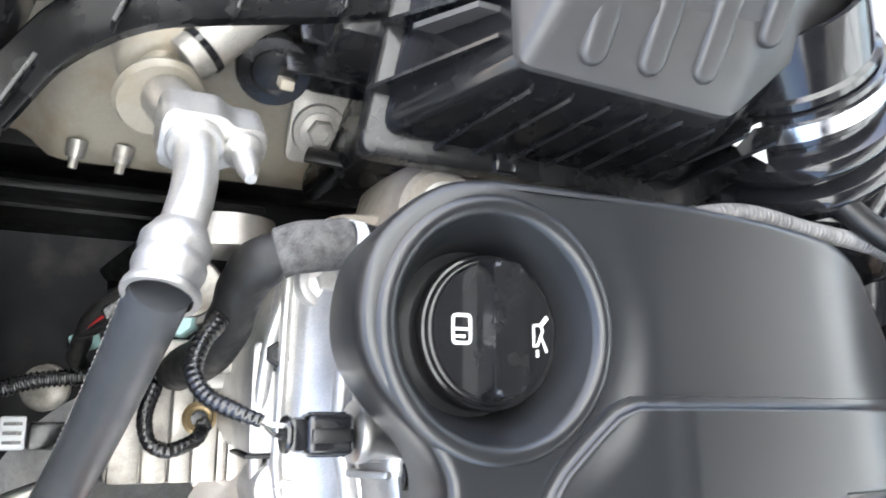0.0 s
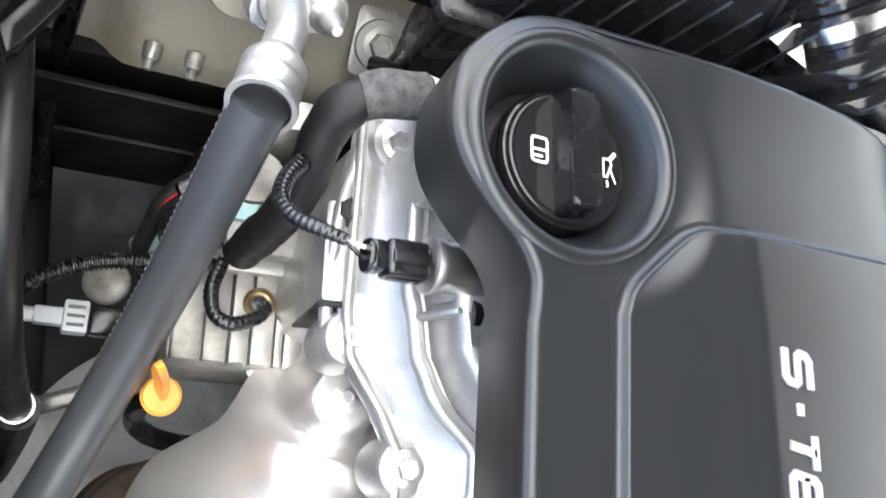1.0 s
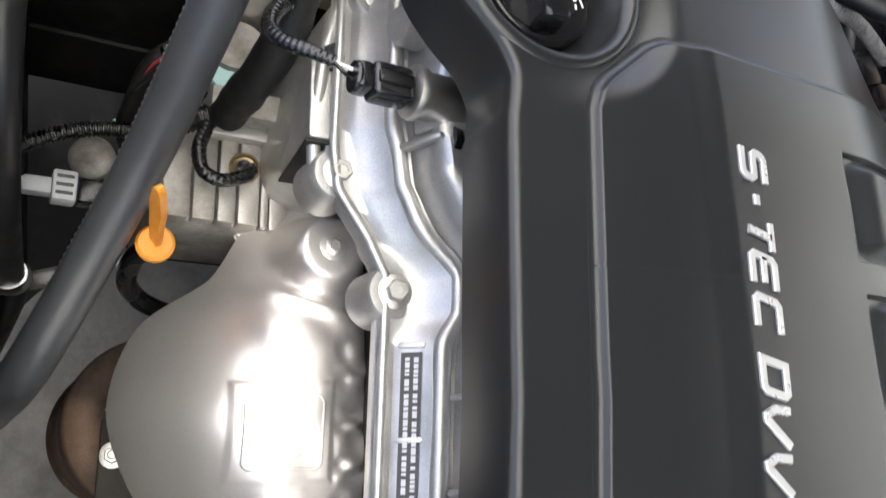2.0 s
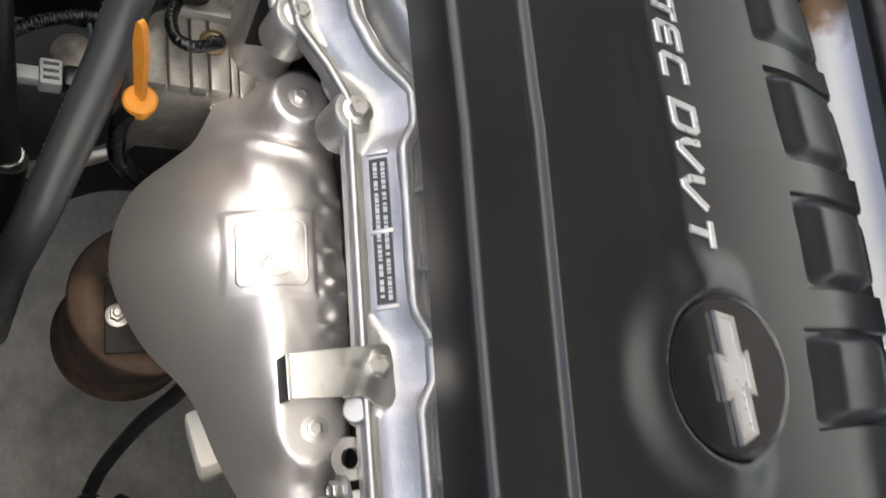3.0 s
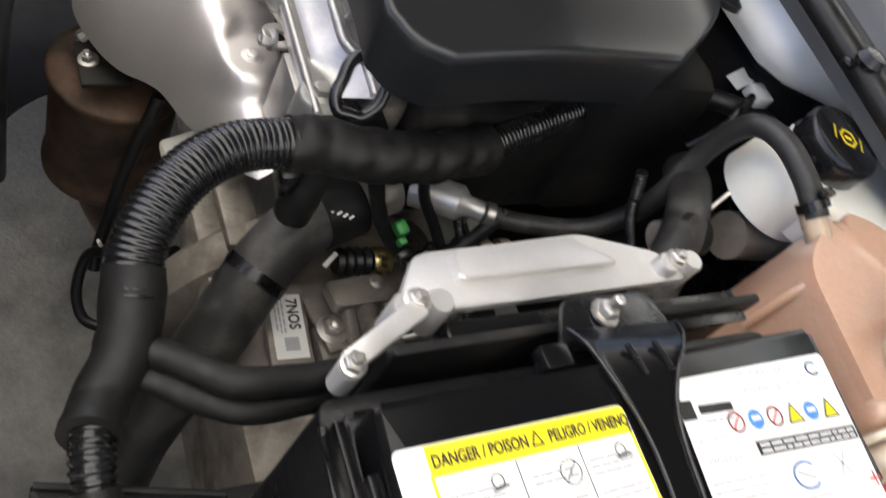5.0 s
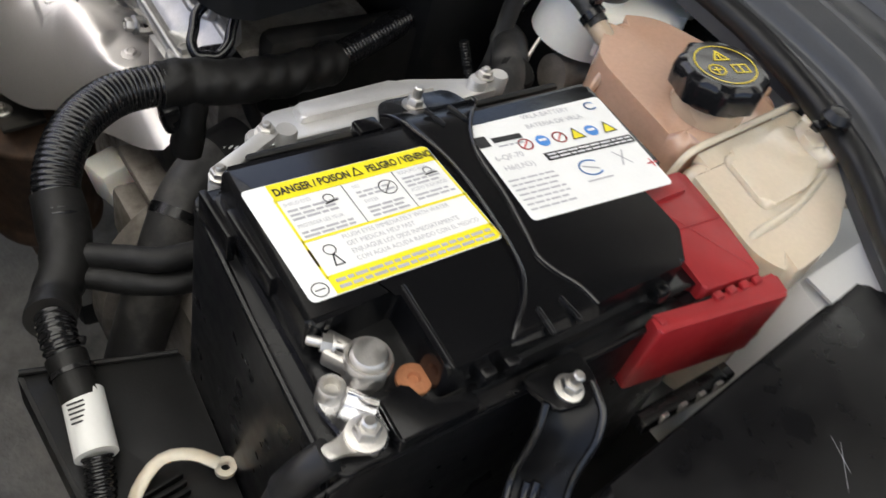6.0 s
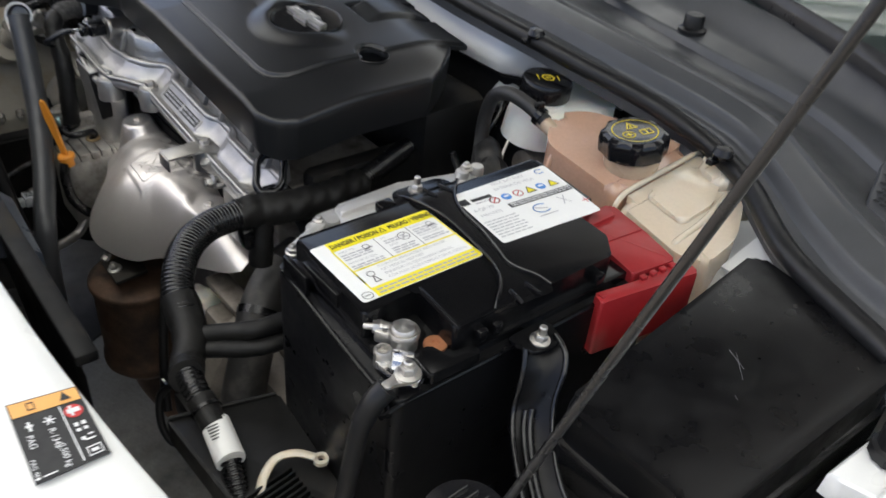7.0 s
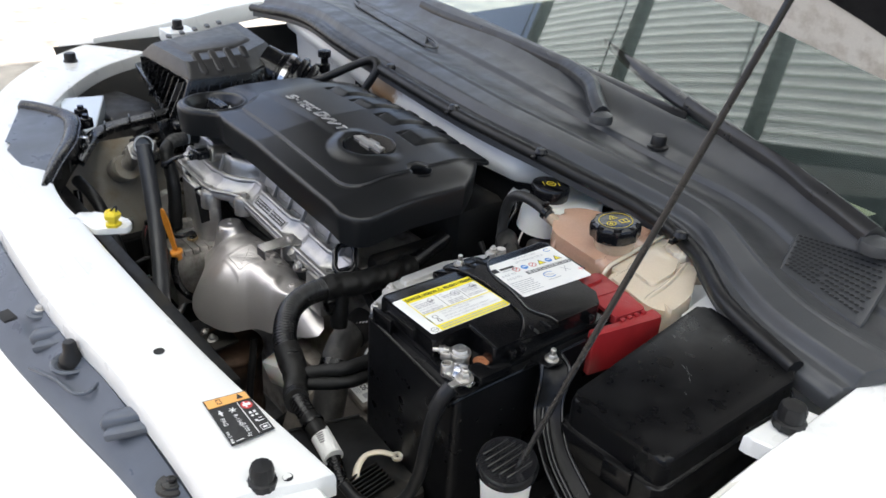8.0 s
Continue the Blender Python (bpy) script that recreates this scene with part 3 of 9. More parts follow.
def engine_cover():
    e = thing("engine_cover", "satin black plastic engine cover with raised panel and four rear pads", "engine cover", (0.02, 0.13, 0.76))
    fx, fy = zip(*sorted(p.xy[:] for p in spline([(*q, 0) for q in COVER_FRONT], 0.002)))
    rx, ry = zip(*sorted(p.xy[:] for p in spline([(*q, 0) for q in COVER_REAR], 0.002)))
    xs = []
    for i in range(201):
        s = i / 200
        xs.append(-0.262 + 0.572 * s)
    xs = sorted(set([-0.2619, -0.2612, -0.2602, -0.259] + xs + [0.3095]))

    def f(u, v):
        x = xs[round(u * (len(xs) - 1))]
        a, b = interp(x, fx, fy), interp(x, rx, ry)
        y = a + (b - a) * v
        return (x, y, cover_top(x, y))

    bm = patch(len(xs) - 1, 110, f)
    hole = punch(bm, CAP.xy, 0.0505)
    for v in hole:
        v.co.z -= 0.0006
    hole |= punch(bm, END_HOLE, 0.0195)
    skirt_edges = [ed for ed in bm.edges if ed.is_boundary and not (ed.verts[0] in hole)]
    edge_loop_skirt(bm, skirt_edges, ((0.0022, 0.0005), (0.0040, 0.0020), (0.0050, 0.0048), (0.0052, 0.010), (0.0035, 0.03), (0.0015, 0.049), (-0.002, 0.049)))
    shell = part("shell", bm, M_COVER, e, angle=60)
    z = cover_top(CAP.x, CAP.y)
    prof = [(0.0605, -0.0030), (0.0594, -0.0002), (0.0575, 0.0014), (0.0550, 0.0020), (0.0528, 0.0014), (0.0508, -0.0006), (0.0494, -0.0035), (0.0480, -0.0070), (0.0450, -0.0115), (0.0420, -0.0190), (0.0398, -0.029), (0.0385, -0.032), (0.0, -0.032)]
    part("filler_recess", lathe(prof, pose(CAP.x, CAP.y, z), 96), M_COVER, e)
    zh = cover_top(*END_HOLE)
    part("end_hole", lathe([(0.0215, -0.0004), (0.0208, 0.0002), (0.0201, -0.0006), (0.0197, -0.0030), (0.0190, -0.012), (0.0185, -0.05), (0.0, -0.05)], pose(*END_HOLE, zh, 0, 4, 0), 40), M_COVER, e, "dark round hole through the cover")
    return e


def edge_loop_skirt(bm, edges, rings):
    at = {}
    for ed in edges:
        for v in ed.verts:
            at.setdefault(v, []).append(ed.other_vert(v))
    start = edges[0].verts[0]
    loop, prev, cur = [start], None, start
    while True:
        nxt = [v for v in at[cur] if v is not prev][0]
        if nxt is start:
            break
        loop.append(nxt)
        prev, cur = cur, nxt
    n = len(loop)
    area = sum(loop[i].co.x * loop[(i + 1) % n].co.y - loop[(i + 1) % n].co.x * loop[i].co.y for i in range(n))
    s = 1 if area > 0 else -1
    pos = [v.co.copy() for v in loop]
    out = []
    for i in range(n):
        d = Vector((0, 0))
        for k in (1, 2, 3):
            d += (pos[(i + k) % n] - pos[i - k]).to_2d()
        out.append(Vector((d.y, -d.x)).normalized() * s)
    last = loop
    for o, dn in rings:
        ring = [bm.verts.new((b.x + w.x * o, b.y + w.y * o, b.z - dn)) for b, w in zip(pos, out)]
        for i in range(n):
            j = (i + 1) % n
            bm.faces.new((last[i], last[j], ring[j], ring[i]))
        last = ring
    return bm


COVER = engine_cover()

PANEL_FRONT = [(-0.163, 0.079), (-0.160, 0.071), (-0.135, 0.042), (-0.128, 0.036), (-0.118, 0.032), (0.0, 0.026), (0.215, 0.020), (0.228, 0.022), (0.238, 0.028), (0.245, 0.038), (0.247, 0.050)]


def notch(bm, c, r):
    gone = [fc for fc in bm.faces if (fc.calc_center_median().xy - Vector(c)).length < r]
    bmesh.ops.delete(bm, geom=gone, context="FACES")
    bmesh.ops.delete(bm, geom=[v for v in bm.verts if not v.link_faces], context="VERTS")
    for ed in bm.edges:
        if ed.is_boundary:
            for v in ed.verts:
                d = v.co.xy - Vector(c)
                if d.length < r + 0.0035 and v.co.x < 0.2465:
                    v.co.xy = Vector(c) + d.normalized() * (r + 0.001)
    return [ed for ed in bm.edges if ed.is_boundary]


PADS = ((-0.0915, 0.0315, 0.2010), (-0.0085, 0.0312, 0.2015), (0.0745, 0.0290, 0.1985), (0.1560, 0.0275, 0.1870))


def pocket(x, y):
    """How deep the panel is pressed in under the rear pads, 0 to 1."""
    k = 0.0
    for px, hw, fy in PADS:
        k = max(k, smooth(hw + 0.0012, hw - 0.0006, abs(x - px)) * smooth(fy - 0.0012, fy + 0.0006, y))
    return k


def panel_top(x, y):
    r = math.hypot(x - 0.1515, y - 0.118)
    bend = 0.0035 * smooth(0.085, 0.105, y) * (1 - smooth(0.12, 0.22, x))
    dome = 0.0062 * smooth(0.0425, 0.0450, r) * (1 - smooth(0.047, 0.072, r)) * smooth(0.150, 0.105, y)
    return cover_top(x, y) + 0.0042 + bend + dome


def raised_panel():
    fx, fy = zip(*PANEL_FRONT)
    xs = set([-0.163 + 0.41 * i / 220 for i in range(221)] + [-0.1625, 0.2465])
    for px, hw, _ in PADS:
        xs |= {px + q * (hw + d) for q in (-1, 1) for d in (-0.0006, 0.0003, 0.0012)}
    xs = sorted(xs)

    def f(u, v):
        x = xs[round(u * (len(xs) - 1))]
        a, b = interp(x, fx, fy), 0.293 - 0.05 * max(0.0, x - 0.12)
        y = a + (b - a) * v
        return (x, y, panel_top(x, y) - 0.0036 * pocket(x, y))

    bm = patch(len(xs) - 1, 200, f)
    edges = notch(bm, END_HOLE, 0.0200)
    edge_loop_skirt(bm, edges, ((0.0006, 0.0001), (0.0014, 0.0006), (0.0020, 0.0018), (0.0026, 0.0034), (0.0050, 0.0044), (0.0070, 0.0046), (0.0075, 0.009)))
    part("raised_panel", bm, M_COVER, COVER, angle=60)


raised_panel()
for px, hw, fy in PADS:

    def pad_shape(u, v, px=px, hw=hw, fy=fy):
        a, b = 2 * u - 1, 2 * v - 1
        k = 1 - 0.13 * (abs(a) * abs(b)) ** 4
        rear = 0.294 - 0.05 * max(0.0, px - 0.12)
        half = (rear - fy) / 2
        x, y = px + hw * a * k, fy + half + half * b * k
        rise = smooth(-1.0, -0.52, b) * smooth(1.0, 0.66, abs(a))
        z = panel_top(x, min(y, 0.272)) - 0.0034 + 0.0078 * rise - 0.0105 * smooth(0.35, 1.0, b) ** 1.5
        return (x, y, z)

    part("pad", skirted(patch(40, 44, pad_shape), ((-0.0002, 0.004), (-0.0004, 0.016))), M_PAD, COVER, angle=70)

bz = cover_top(0.1515, 0.118) + 0.0085
BADGE = pose(0.1515, 0.1185, bz, 1.5, 4.2, 0)
part("badge_disc", lathe([(0.0435, -0.006), (0.0435, -0.001), (0.0425, 0.0006), (0.0405, 0.0008), (0.0398, 0.0), (0.0, 0.0004)], BADGE, 64), M_CAP, COVER, "glossy black round badge base")
EMBLEM = [(-0.0345, -0.0060), (-0.0100, -0.0060), (-0.0115, -0.0115), (0.0105, -0.0115), (0.0090, -0.0060), (0.0345, -0.0060), (0.0310, 0.0060), (0.0085, 0.0060), (0.0105, 0.0115), (-0.0115, 0.0115), (-0.0100, 0.0060), (-0.0310, 0.0060)]


def ribbon(points, width, depth, closed=False):
    """A raised flat line with mitred corners in the plane z = 0."""
    pts = [Vector(p) for p in points]
    n = len(pts)
    left, right = [], []
    for i, p in enumerate(pts):
        a = pts[i - 1] if i or closed else None
        b = pts[(i + 1) % n] if i < n - 1 or closed else None
        d0 = (p - a).normalized() if a is not None else None
        d1 = (b - p).normalized() if b is not None else None
        d0, d1 = d0 or d1, d1 or d0
        t = (d0 + d1).normalized()
        nrm = Vector((-t.y, t.x))
        k = min(2.0, 1 / max(0.3, nrm.dot(Vector((-d0.y, d0.x))))) * width / 2
        left.append(p + nrm * k)
        right.append(p - nrm * k)
    bm = bmesh.new()
    inset = min(width * 0.14, 0.0005)
    rows = []
    for l, r in zip(left, right):
        c = (r - l).normalized() * inset
        rows.append([bm.verts.new((*q, z)) for q, z in ((l, 0.0), (l, depth * 0.75), (l + c, depth), (r - c, depth), (r, depth * 0.75), (r, 0.0))])
    for i in range(n if closed else n - 1):
        a, b = rows[i], rows[(i + 1) % n]
        for j in range(5):
            bm.faces.new((a[j], b[j], b[j + 1], a[j + 1]))
    if not closed:
        bm.faces.new(rows[0])
        bm.faces.new(rows[-1][::-1])
    return bm


mark = BADGE @ pose(0.0008, 0, 0.0005, 0, 0, 4)
part("badge_emblem", turned(ribbon([(x * 0.955, y * 0.88) for x, y in EMBLEM], 0.0026, 0.0034, True), mark), M_STEEL, COVER, "plain polished cross-shaped emblem")
part("emblem_infill", turned(prism([(x * 0.94, y * 0.85) for x, y in EMBLEM], 0.0, 0.0020), mark), M_SILVER, COVER, "satin silver infill of the emblem")

GLYPHS = {
    "S": [[(1, 1), (0.14, 1), (0, 0.86), (0, 0.62), (0.12, 0.5), (0.88, 0.5), (1, 0.38), (1, 0.14), (0.86, 0), (0, 0)]],
    "-": [[(0.2, 0.5), (0.8, 0.5)]],
    "T": [[(0, 1), (1, 1)], [(0.52, 1), (0.52, 0)]],
    "E": [[(1, 1), (0.12, 1), (0, 0.88), (0, 0.12), (0.12, 0), (1, 0)], [(0, 0.5), (0.88, 0.5)]],
    "C": [[(1, 1), (0.12, 1), (0, 0.88), (0, 0.12), (0.12, 0), (1, 0)]],
    "D": [[(0.3, 0), (0, 0), (0, 1), (0.86, 1), (1, 0.86), (1, 0.14), (0.86, 0), (0.3, 0)]],
    "V": [[(0, 1), (0.10, 0.34), (0.34, 0), (0.44, 0.02), (1, 1)]],
}


def lettering():
    wide, high, pen = 0.0150, 0.0160, 0.0043
    for ch, x0, w in (("S", -0.1120, wide), ("-", -0.0900, 0.009), ("T", -0.0755, wide), ("E", -0.0553, wide), ("C", -0.0337, wide), ("D", -0.0030, wide), ("V", 0.0182, wide * 1.08), ("V", 0.0400, wide * 1.08), ("T", 0.0635, wide)):
        strokes = []
        for line in GLYPHS[ch]:
            pts = []
            for u, v in line:
                x = x0 + pen / 2 + u * w + 0.0035 * v
                pts.append((x, 0.1125 - 0.042 * (x + 0.112) + v * high))
            strokes.append(ribbon(pts, pen, 0.0016))
        bm = joined(*strokes)
        for v in bm.verts:
            v.co.z += panel_top(v.co.x, v.co.y) + 0.0002
        part("letter", bm, M_SILVER, COVER, "raised silver italic letter", 30)


lettering()


INK_LAYER, INK_STEP = [0], [0.000025]


def stroke(points, width, closed=False):
    """A flat printed line of the given width in the plane z = 0."""
    bm = bmesh.new()
    INK_LAYER[0] = (INK_LAYER[0] + 1) % 6
    pts = [Vector((*p, 0)) for p in points]
    pairs = list(zip(pts, pts[1:])) + ([(pts[-1], pts[0])] if closed else [])
    for k, (a, b) in enumerate(pairs):
        lift = Vector((0, 0, INK_STEP[0] * (INK_LAYER[0] + 0.4 * (k % 2))))
        a, b = a + lift, b + lift
        d = (b - a).normalized()
        n = Vector((-d.y, d.x, 0)) * width / 2
        a2, b2 = a - d * width * 0.4, b + d * width * 0.4
        bm.faces.new([bm.verts.new(q) for q in (a2 - n, b2 - n, b2 + n, a2 + n)])
    return bm


def filler_cap():
    c = thing("oil_filler_cap", "glossy black oil filler cap with grip bar and white symbols", "filler cap", (CAP.x, CAP.y, 0.79))
    m = pose(CAP.x, CAP.y + 0.0055, 0.8075, 0, 0, 0)
    part("disc", lathe([(0.0362, -0.022), (0.0366, -0.006), (0.0356, -0.003), (0.0345, -0.0026), (0.0340, -0.001), (0.0328, 0.0), (0.0318, 0.0), (0.0312, 0.0008), (0.0, 0.0008)], m, 72), M_CAP, c)
    grip = prism(rounded([(-0.0325, -0.0095), (0.0325, -0.0095), (0.0305, 0.0085), (-0.0305, 0.0085)], 0.004), 0.0, 0.0160, 0.0030, 3, taper=0.93)
    part("grip", turned(grip, m), M_BLACK, c)
    book = joined(stroke(rounded([(-0.0062, -0.0222), (0.0062, -0.0222), (0.0062, -0.0135), (-0.0062, -0.0135)], 0.002, 3), 0.0014, True), stroke([(0.0, -0.0215), (0.0, -0.0135)], 0.0012), stroke([(0.0033, -0.0215), (0.0033, -0.0165)], 0.0012))
    part("book_symbol", turned(book, m @ pose(0, 0, 0.0016)), M_INKW, c, "white printed manual symbol")
    can = joined(stroke([(-0.0035, 0.0165), (0.006, 0.0165), (0.006, 0.0185), (-0.001, 0.0215), (-0.0035, 0.0205), (-0.0035, 0.0165)], 0.0012), stroke([(-0.0035, 0.0205), (-0.0068, 0.0235)], 0.0022), stroke([(0.0015, 0.0205), (0.0085, 0.0235)], 0.0012), stroke([(0.0085, 0.0185), (0.0108, 0.0185)], 0.0013))
    part("oil_can_symbol", turned(can, m @ pose(0, 0.0035, 0.0016)), M_INKW, c, "white printed oil can symbol")
    return c


filler_cap()
INK_STEP[0] = 0.0


# ---- aluminium valve cover and timing cover ----
def sweep_x(xs, section):
    rows = [section(x) for x in xs]
    return patch(len(xs) - 1, len(rows[0]) - 1, lambda u, v: (xs[round(u * (len(xs) - 1))], *rows[round(u * (len(xs) - 1))][round(v * (len(rows[0]) - 1))]))


def lobe(x, c, r):
    return smooth(r, 0.35 * r, abs(x - c))


BOLTS = [(-0.232, -0.030, 0.710), (-0.122, -0.043, 0.687), (-0.053, -0.010, 0.692), (0.112, -0.008, 0.678), (0.232, -0.008, 0.667)]


def lead(x):
    """How far the casting's flange line stands forward."""
    return interp(x, [-0.25, -0.135, -0.11, -0.085, -0.062, 0.26], [-0.034, -0.034, -0.030, -0.012, 0.0, 0.0])


def base_z(x):
    return interp(x, [-0.25, -0.12, -0.05, 0.11, 0.25], [0.704, 0.692, 0.691, 0.676, 0.666])


def ridge_shift(x):
    return 0.010 * lobe(x, -0.053, 0.034) + 0.010 * lobe(x, 0.112, 0.034) + 0.012 * lobe(x, 0.235, 0.035) + 0.004 * lobe(x, -0.12, 0.03)


def valve_cover_section(x):
    f, z, s = lead(x), base_z(x), ridge_shift(x)
    w = 0.0012 * math.sin(x * 90)
    return [(f - 0.004, z - 0.020), (f - 0.017, z - 0.013), (f - 0.018, z - 0.0055), (f - 0.0165, z - 0.004), (f - 0.0165, z - 0.002), (f - 0.0175, z - 0.0005), (f - 0.0175, z + 0.001), (f - 0.012, z + 0.0022), (f - 0.009 + s * 0.5, z + 0.0022), (f - 0.0075 + s, z + 0.0045), (f - 0.004 + s, z + 0.008), (f + 0.004 + s * 0.9, z + 0.0135),
        (f + 0.0065 + s, z + 0.019 + w), (f + 0.010 + s, z + 0.0225 + w), (f + 0.014 + s, z + 0.023 + w), (f + 0.0175 + s, z + 0.020), (f + 0.0205 + s * 0.8, z + 0.021), (f + 0.024 + s * 0.4, z + 0.034), (f + 0.027, z + 0.048 + 2 * w), (f + 0.031, z + 0.052 + 2 * w), (f + 0.036, z + 0.053), (f + 0.07, z + 0.055)]


def valve_cover():
    c = thing("valve_cover", "bare cast aluminium valve cover with flanged bolts and a black label", "engine part", (0.0, 0.0, 0.66))
    xs = sorted(set([-0.252 + 0.504 * i / 210 for i in range(211)]))
    part("casting", thick(sweep_x(xs, valve_cover_section), 0.004), M_ALU, c, angle=50)
    step = [-0.250 + 0.5 * i / 90 for i in range(91)]
    part("flange_bead", tube([(x, lead(x) - 0.0150, base_z(x) + 0.0006) for x in step], 0.0032, 10, 0.006), M_ALU, c)
    part("ridge", tube([(x, lead(x) + 0.0122 + ridge_shift(x), base_z(x) + 0.0205) for x in step], 0.0052, 12, 0.006), M_ALU, c)
    for x in (-0.155, -0.015, 0.035, 0.080, 0.160, 0.200):
        f, z, q = lead(x), base_z(x), ridge_shift(x)
        # Darker alloy plates carry the shade of the pockets in their colour.
        part("pocket", box((x, f + 0.0255 + 0.3 * q, z + 0.0385), (0.036, 0.003, 0.020), 0.0022, (-24, 0, 0), 3), M_ALUD, c, "darker dull plate standing in for a pocket's shade")
        part("web", box((x + 0.0235, f + 0.0235 + 0.3 * q, z + 0.036), (0.0042, 0.008, 0.030), 0.0018, (-24, 0, 0)), M_ALU, c)
    for x in (-0.022, 0.030, 0.078):
        part("slope_web", box((x, lead(x) - 0.0005, base_z(x) + 0.0085), (0.0032, 0.016, 0.006), 0.0012, (38, 0, 0)), M_ALU, c)
    for b in BOLTS:
        seat = lathe([(0.0, -0.03), (0.0175, -0.03), (0.0168, -0.002), (0.0150, 0.0006), (0.0118, 0.0014), (0.0, 0.0014)], pose(b[0], b[1], b[2]), 32)
        part("bolt_boss", seat, M_ALU, c)
        part("bolt", hexbolt((b[0], b[1], b[2] + 0.001), (0.05, -0.15, 1), 0.0066, 0.0085, 1.55), M_STEEL, c, "zinc flange bolt")
    for q in ((-0.083, -0.014, 0.676), (0.137, -0.017, 0.670)):
        part("stud_boss", turned(lathe([(0, 0), (0.0085, 0), (0.0085, 0.012), (0.0095, 0.013), (0.0095, 0.016), (0.0085, 0.017), (0.0085, 0.026), (0.007, 0.028), (0, 0.028)], None, 24), frame_to((0, -0.6, 0.8), (q[0], q[1] + 0.012, q[2] - 0.02))), M_ALU, c)
    # label on the sloping face
    lab = patch(30, 2, lambda u, v: (-0.018 + 0.094 * u, *_on_slope(-0.018 + 0.094 * u, v)))
    plate = part("label_plate", thick(lab, 0.0004), M_INK, c, "black printed label strip")
    rng = random.Random(4)
    bars = bmesh.new()
    for row in (0.3, 0.72):
        x = -0.015
        while x < 0.072:
            w = rng.uniform(0.0012, 0.004)
            vs = []
            for dx, dv in ((0, -0.11), (w, -0.11), (w, 0.11), (0, 0.11)):
                y, z = _on_slope(x + dx, row + dv)
                vs.append(bars.verts.new((x + dx, y - 0.0002, z + 0.0007)))
            bars.faces.new(vs)
            x += w + rng.choice((0.0006, 0.0008, 0.002))
    part("print", bars, M_INKG, plate, "two lines of tiny grey print")
    return c


def _on_slope(x, v):
    f, z, s = lead(x), base_z(x), ridge_shift(x) * 0.3
    return (f - 0.0065 + s + 0.0095 * v, z + 0.0066 + 0.0072 * v)


valve_cover()


def timing_cover():
    c = thing("timing_cover", "pale cast aluminium timing cover with solenoid valve", "engine part", (-0.19, -0.05, 0.6))
    part("block", turned(prism(rounded([(-0.258, -0.030), (-0.236, -0.049), (-0.160, -0.060), (-0.142, -0.052), (-0.130, -0.02), (-0.255, 0.03)], 0.008), 0.50, 0.678, 0.004), pose(0, 0, 0)), M_ALU, c)
    part("pillar", box((-0.170, -0.0490, 0.655), (0.060, 0.022, 0.075), 0.004, (6, 0, 0)), M_ALU, c)
    part("gasket_line", box((-0.139, -0.046, 0.655), (0.0022, 0.030, 0.072), 0.0006, (6, 0, 0)), M_DARK, c)
    part("black_bolt", hexbolt((-0.1925, -0.0510, 0.6925), (0, -0.1, 1), 0.0072, 0.008, 1.25), M_RUBBER, c, "black hexagon plug")
    part("rib", tube([(-0.236, -0.045, 0.70), (-0.20, -0.055, 0.695), (-0.15, -0.058, 0.685), (-0.128, -0.056, 0.68)], 0.0042), M_ALU, c)
    part("boss", lathe([(0, 0), (0.0125, 0), (0.0118, 0.045), (0.010, 0.05), (0, 0.05)], frame_to((0.1, -0.9, 0.25), (-0.205, 0.02, 0.722)), 28), M_ALU, c)
    return c


timing_cover()


def solenoid():
    s = thing("solenoid_valve", "bright steel solenoid with a black plug on thin wires", "solenoid", (-0.155, -0.03, 0.74))
    m = frame_to((0, -1, 0.05), (-0.153, 0.03, 0.742))
    part("can", lathe([(0, 0), (0.0135, 0), (0.0135, 0.048), (0.0150, 0.050), (0.0155, 0.0535), (0.0150, 0.056), (0.0120, 0.057), (0, 0.057)], m, 40), M_STEEL, s)
    part("plug", joined(box((-0.1520, -0.040, 0.7475), (0.0195, 0.024, 0.0175), 0.0035, seg=3), box((-0.1520, -0.0560, 0.7480), (0.0160, 0.010, 0.0150), 0.003), lathe([(0.0, 0.0), (0.0085, 0.0), (0.0092, 0.0015), (0.0085, 0.003), (0.0, 0.003)], frame_to((0, -1, 0), (-0.152, -0.0585, 0.748)), 20)), M_CAP, s, "black electrical plug")
    part("latch", box((-0.1515, -0.040, 0.7572), (0.0065, 0.020, 0.0030), 0.0008), M_BLACK, s)
    for k in (-1, 1):
        part("plug_rib", box((-0.152 + 0.0098 * k, -0.040, 0.7475), (0.0016, 0.018, 0.006), 0.0006), M_CAP, s)
        part("wire", tube([(-0.153 + 0.003 * k, -0.060, 0.748), (-0.1545 + 0.002 * k, -0.066, 0.7485), (-0.1575, -0.0712, 0.748)], 0.0012, 6), M_RES if k < 0 else M_BLACK, s)
    return s


solenoid()
part_sensor = thing("cam_sensor", "small black sensor plugged into the valve cover", "sensor", (-0.13, 0.005, 0.735))
part("body", turned(lathe([(0, 0), (0.009, 0), (0.009, 0.006), (0.0075, 0.007), (0.0075, 0.011), (0.009, 0.012), (0.009, 0.017), (0, 0.018)], None, 24), frame_to((0, -1, 0.2), (-0.131, 0.016, 0.737))), M_BLACK, part_sensor)
part("tab", box((-0.118, 0.008, 0.728), (0.022, 0.012, 0.02), 0.003), M_ALU, part_sensor)


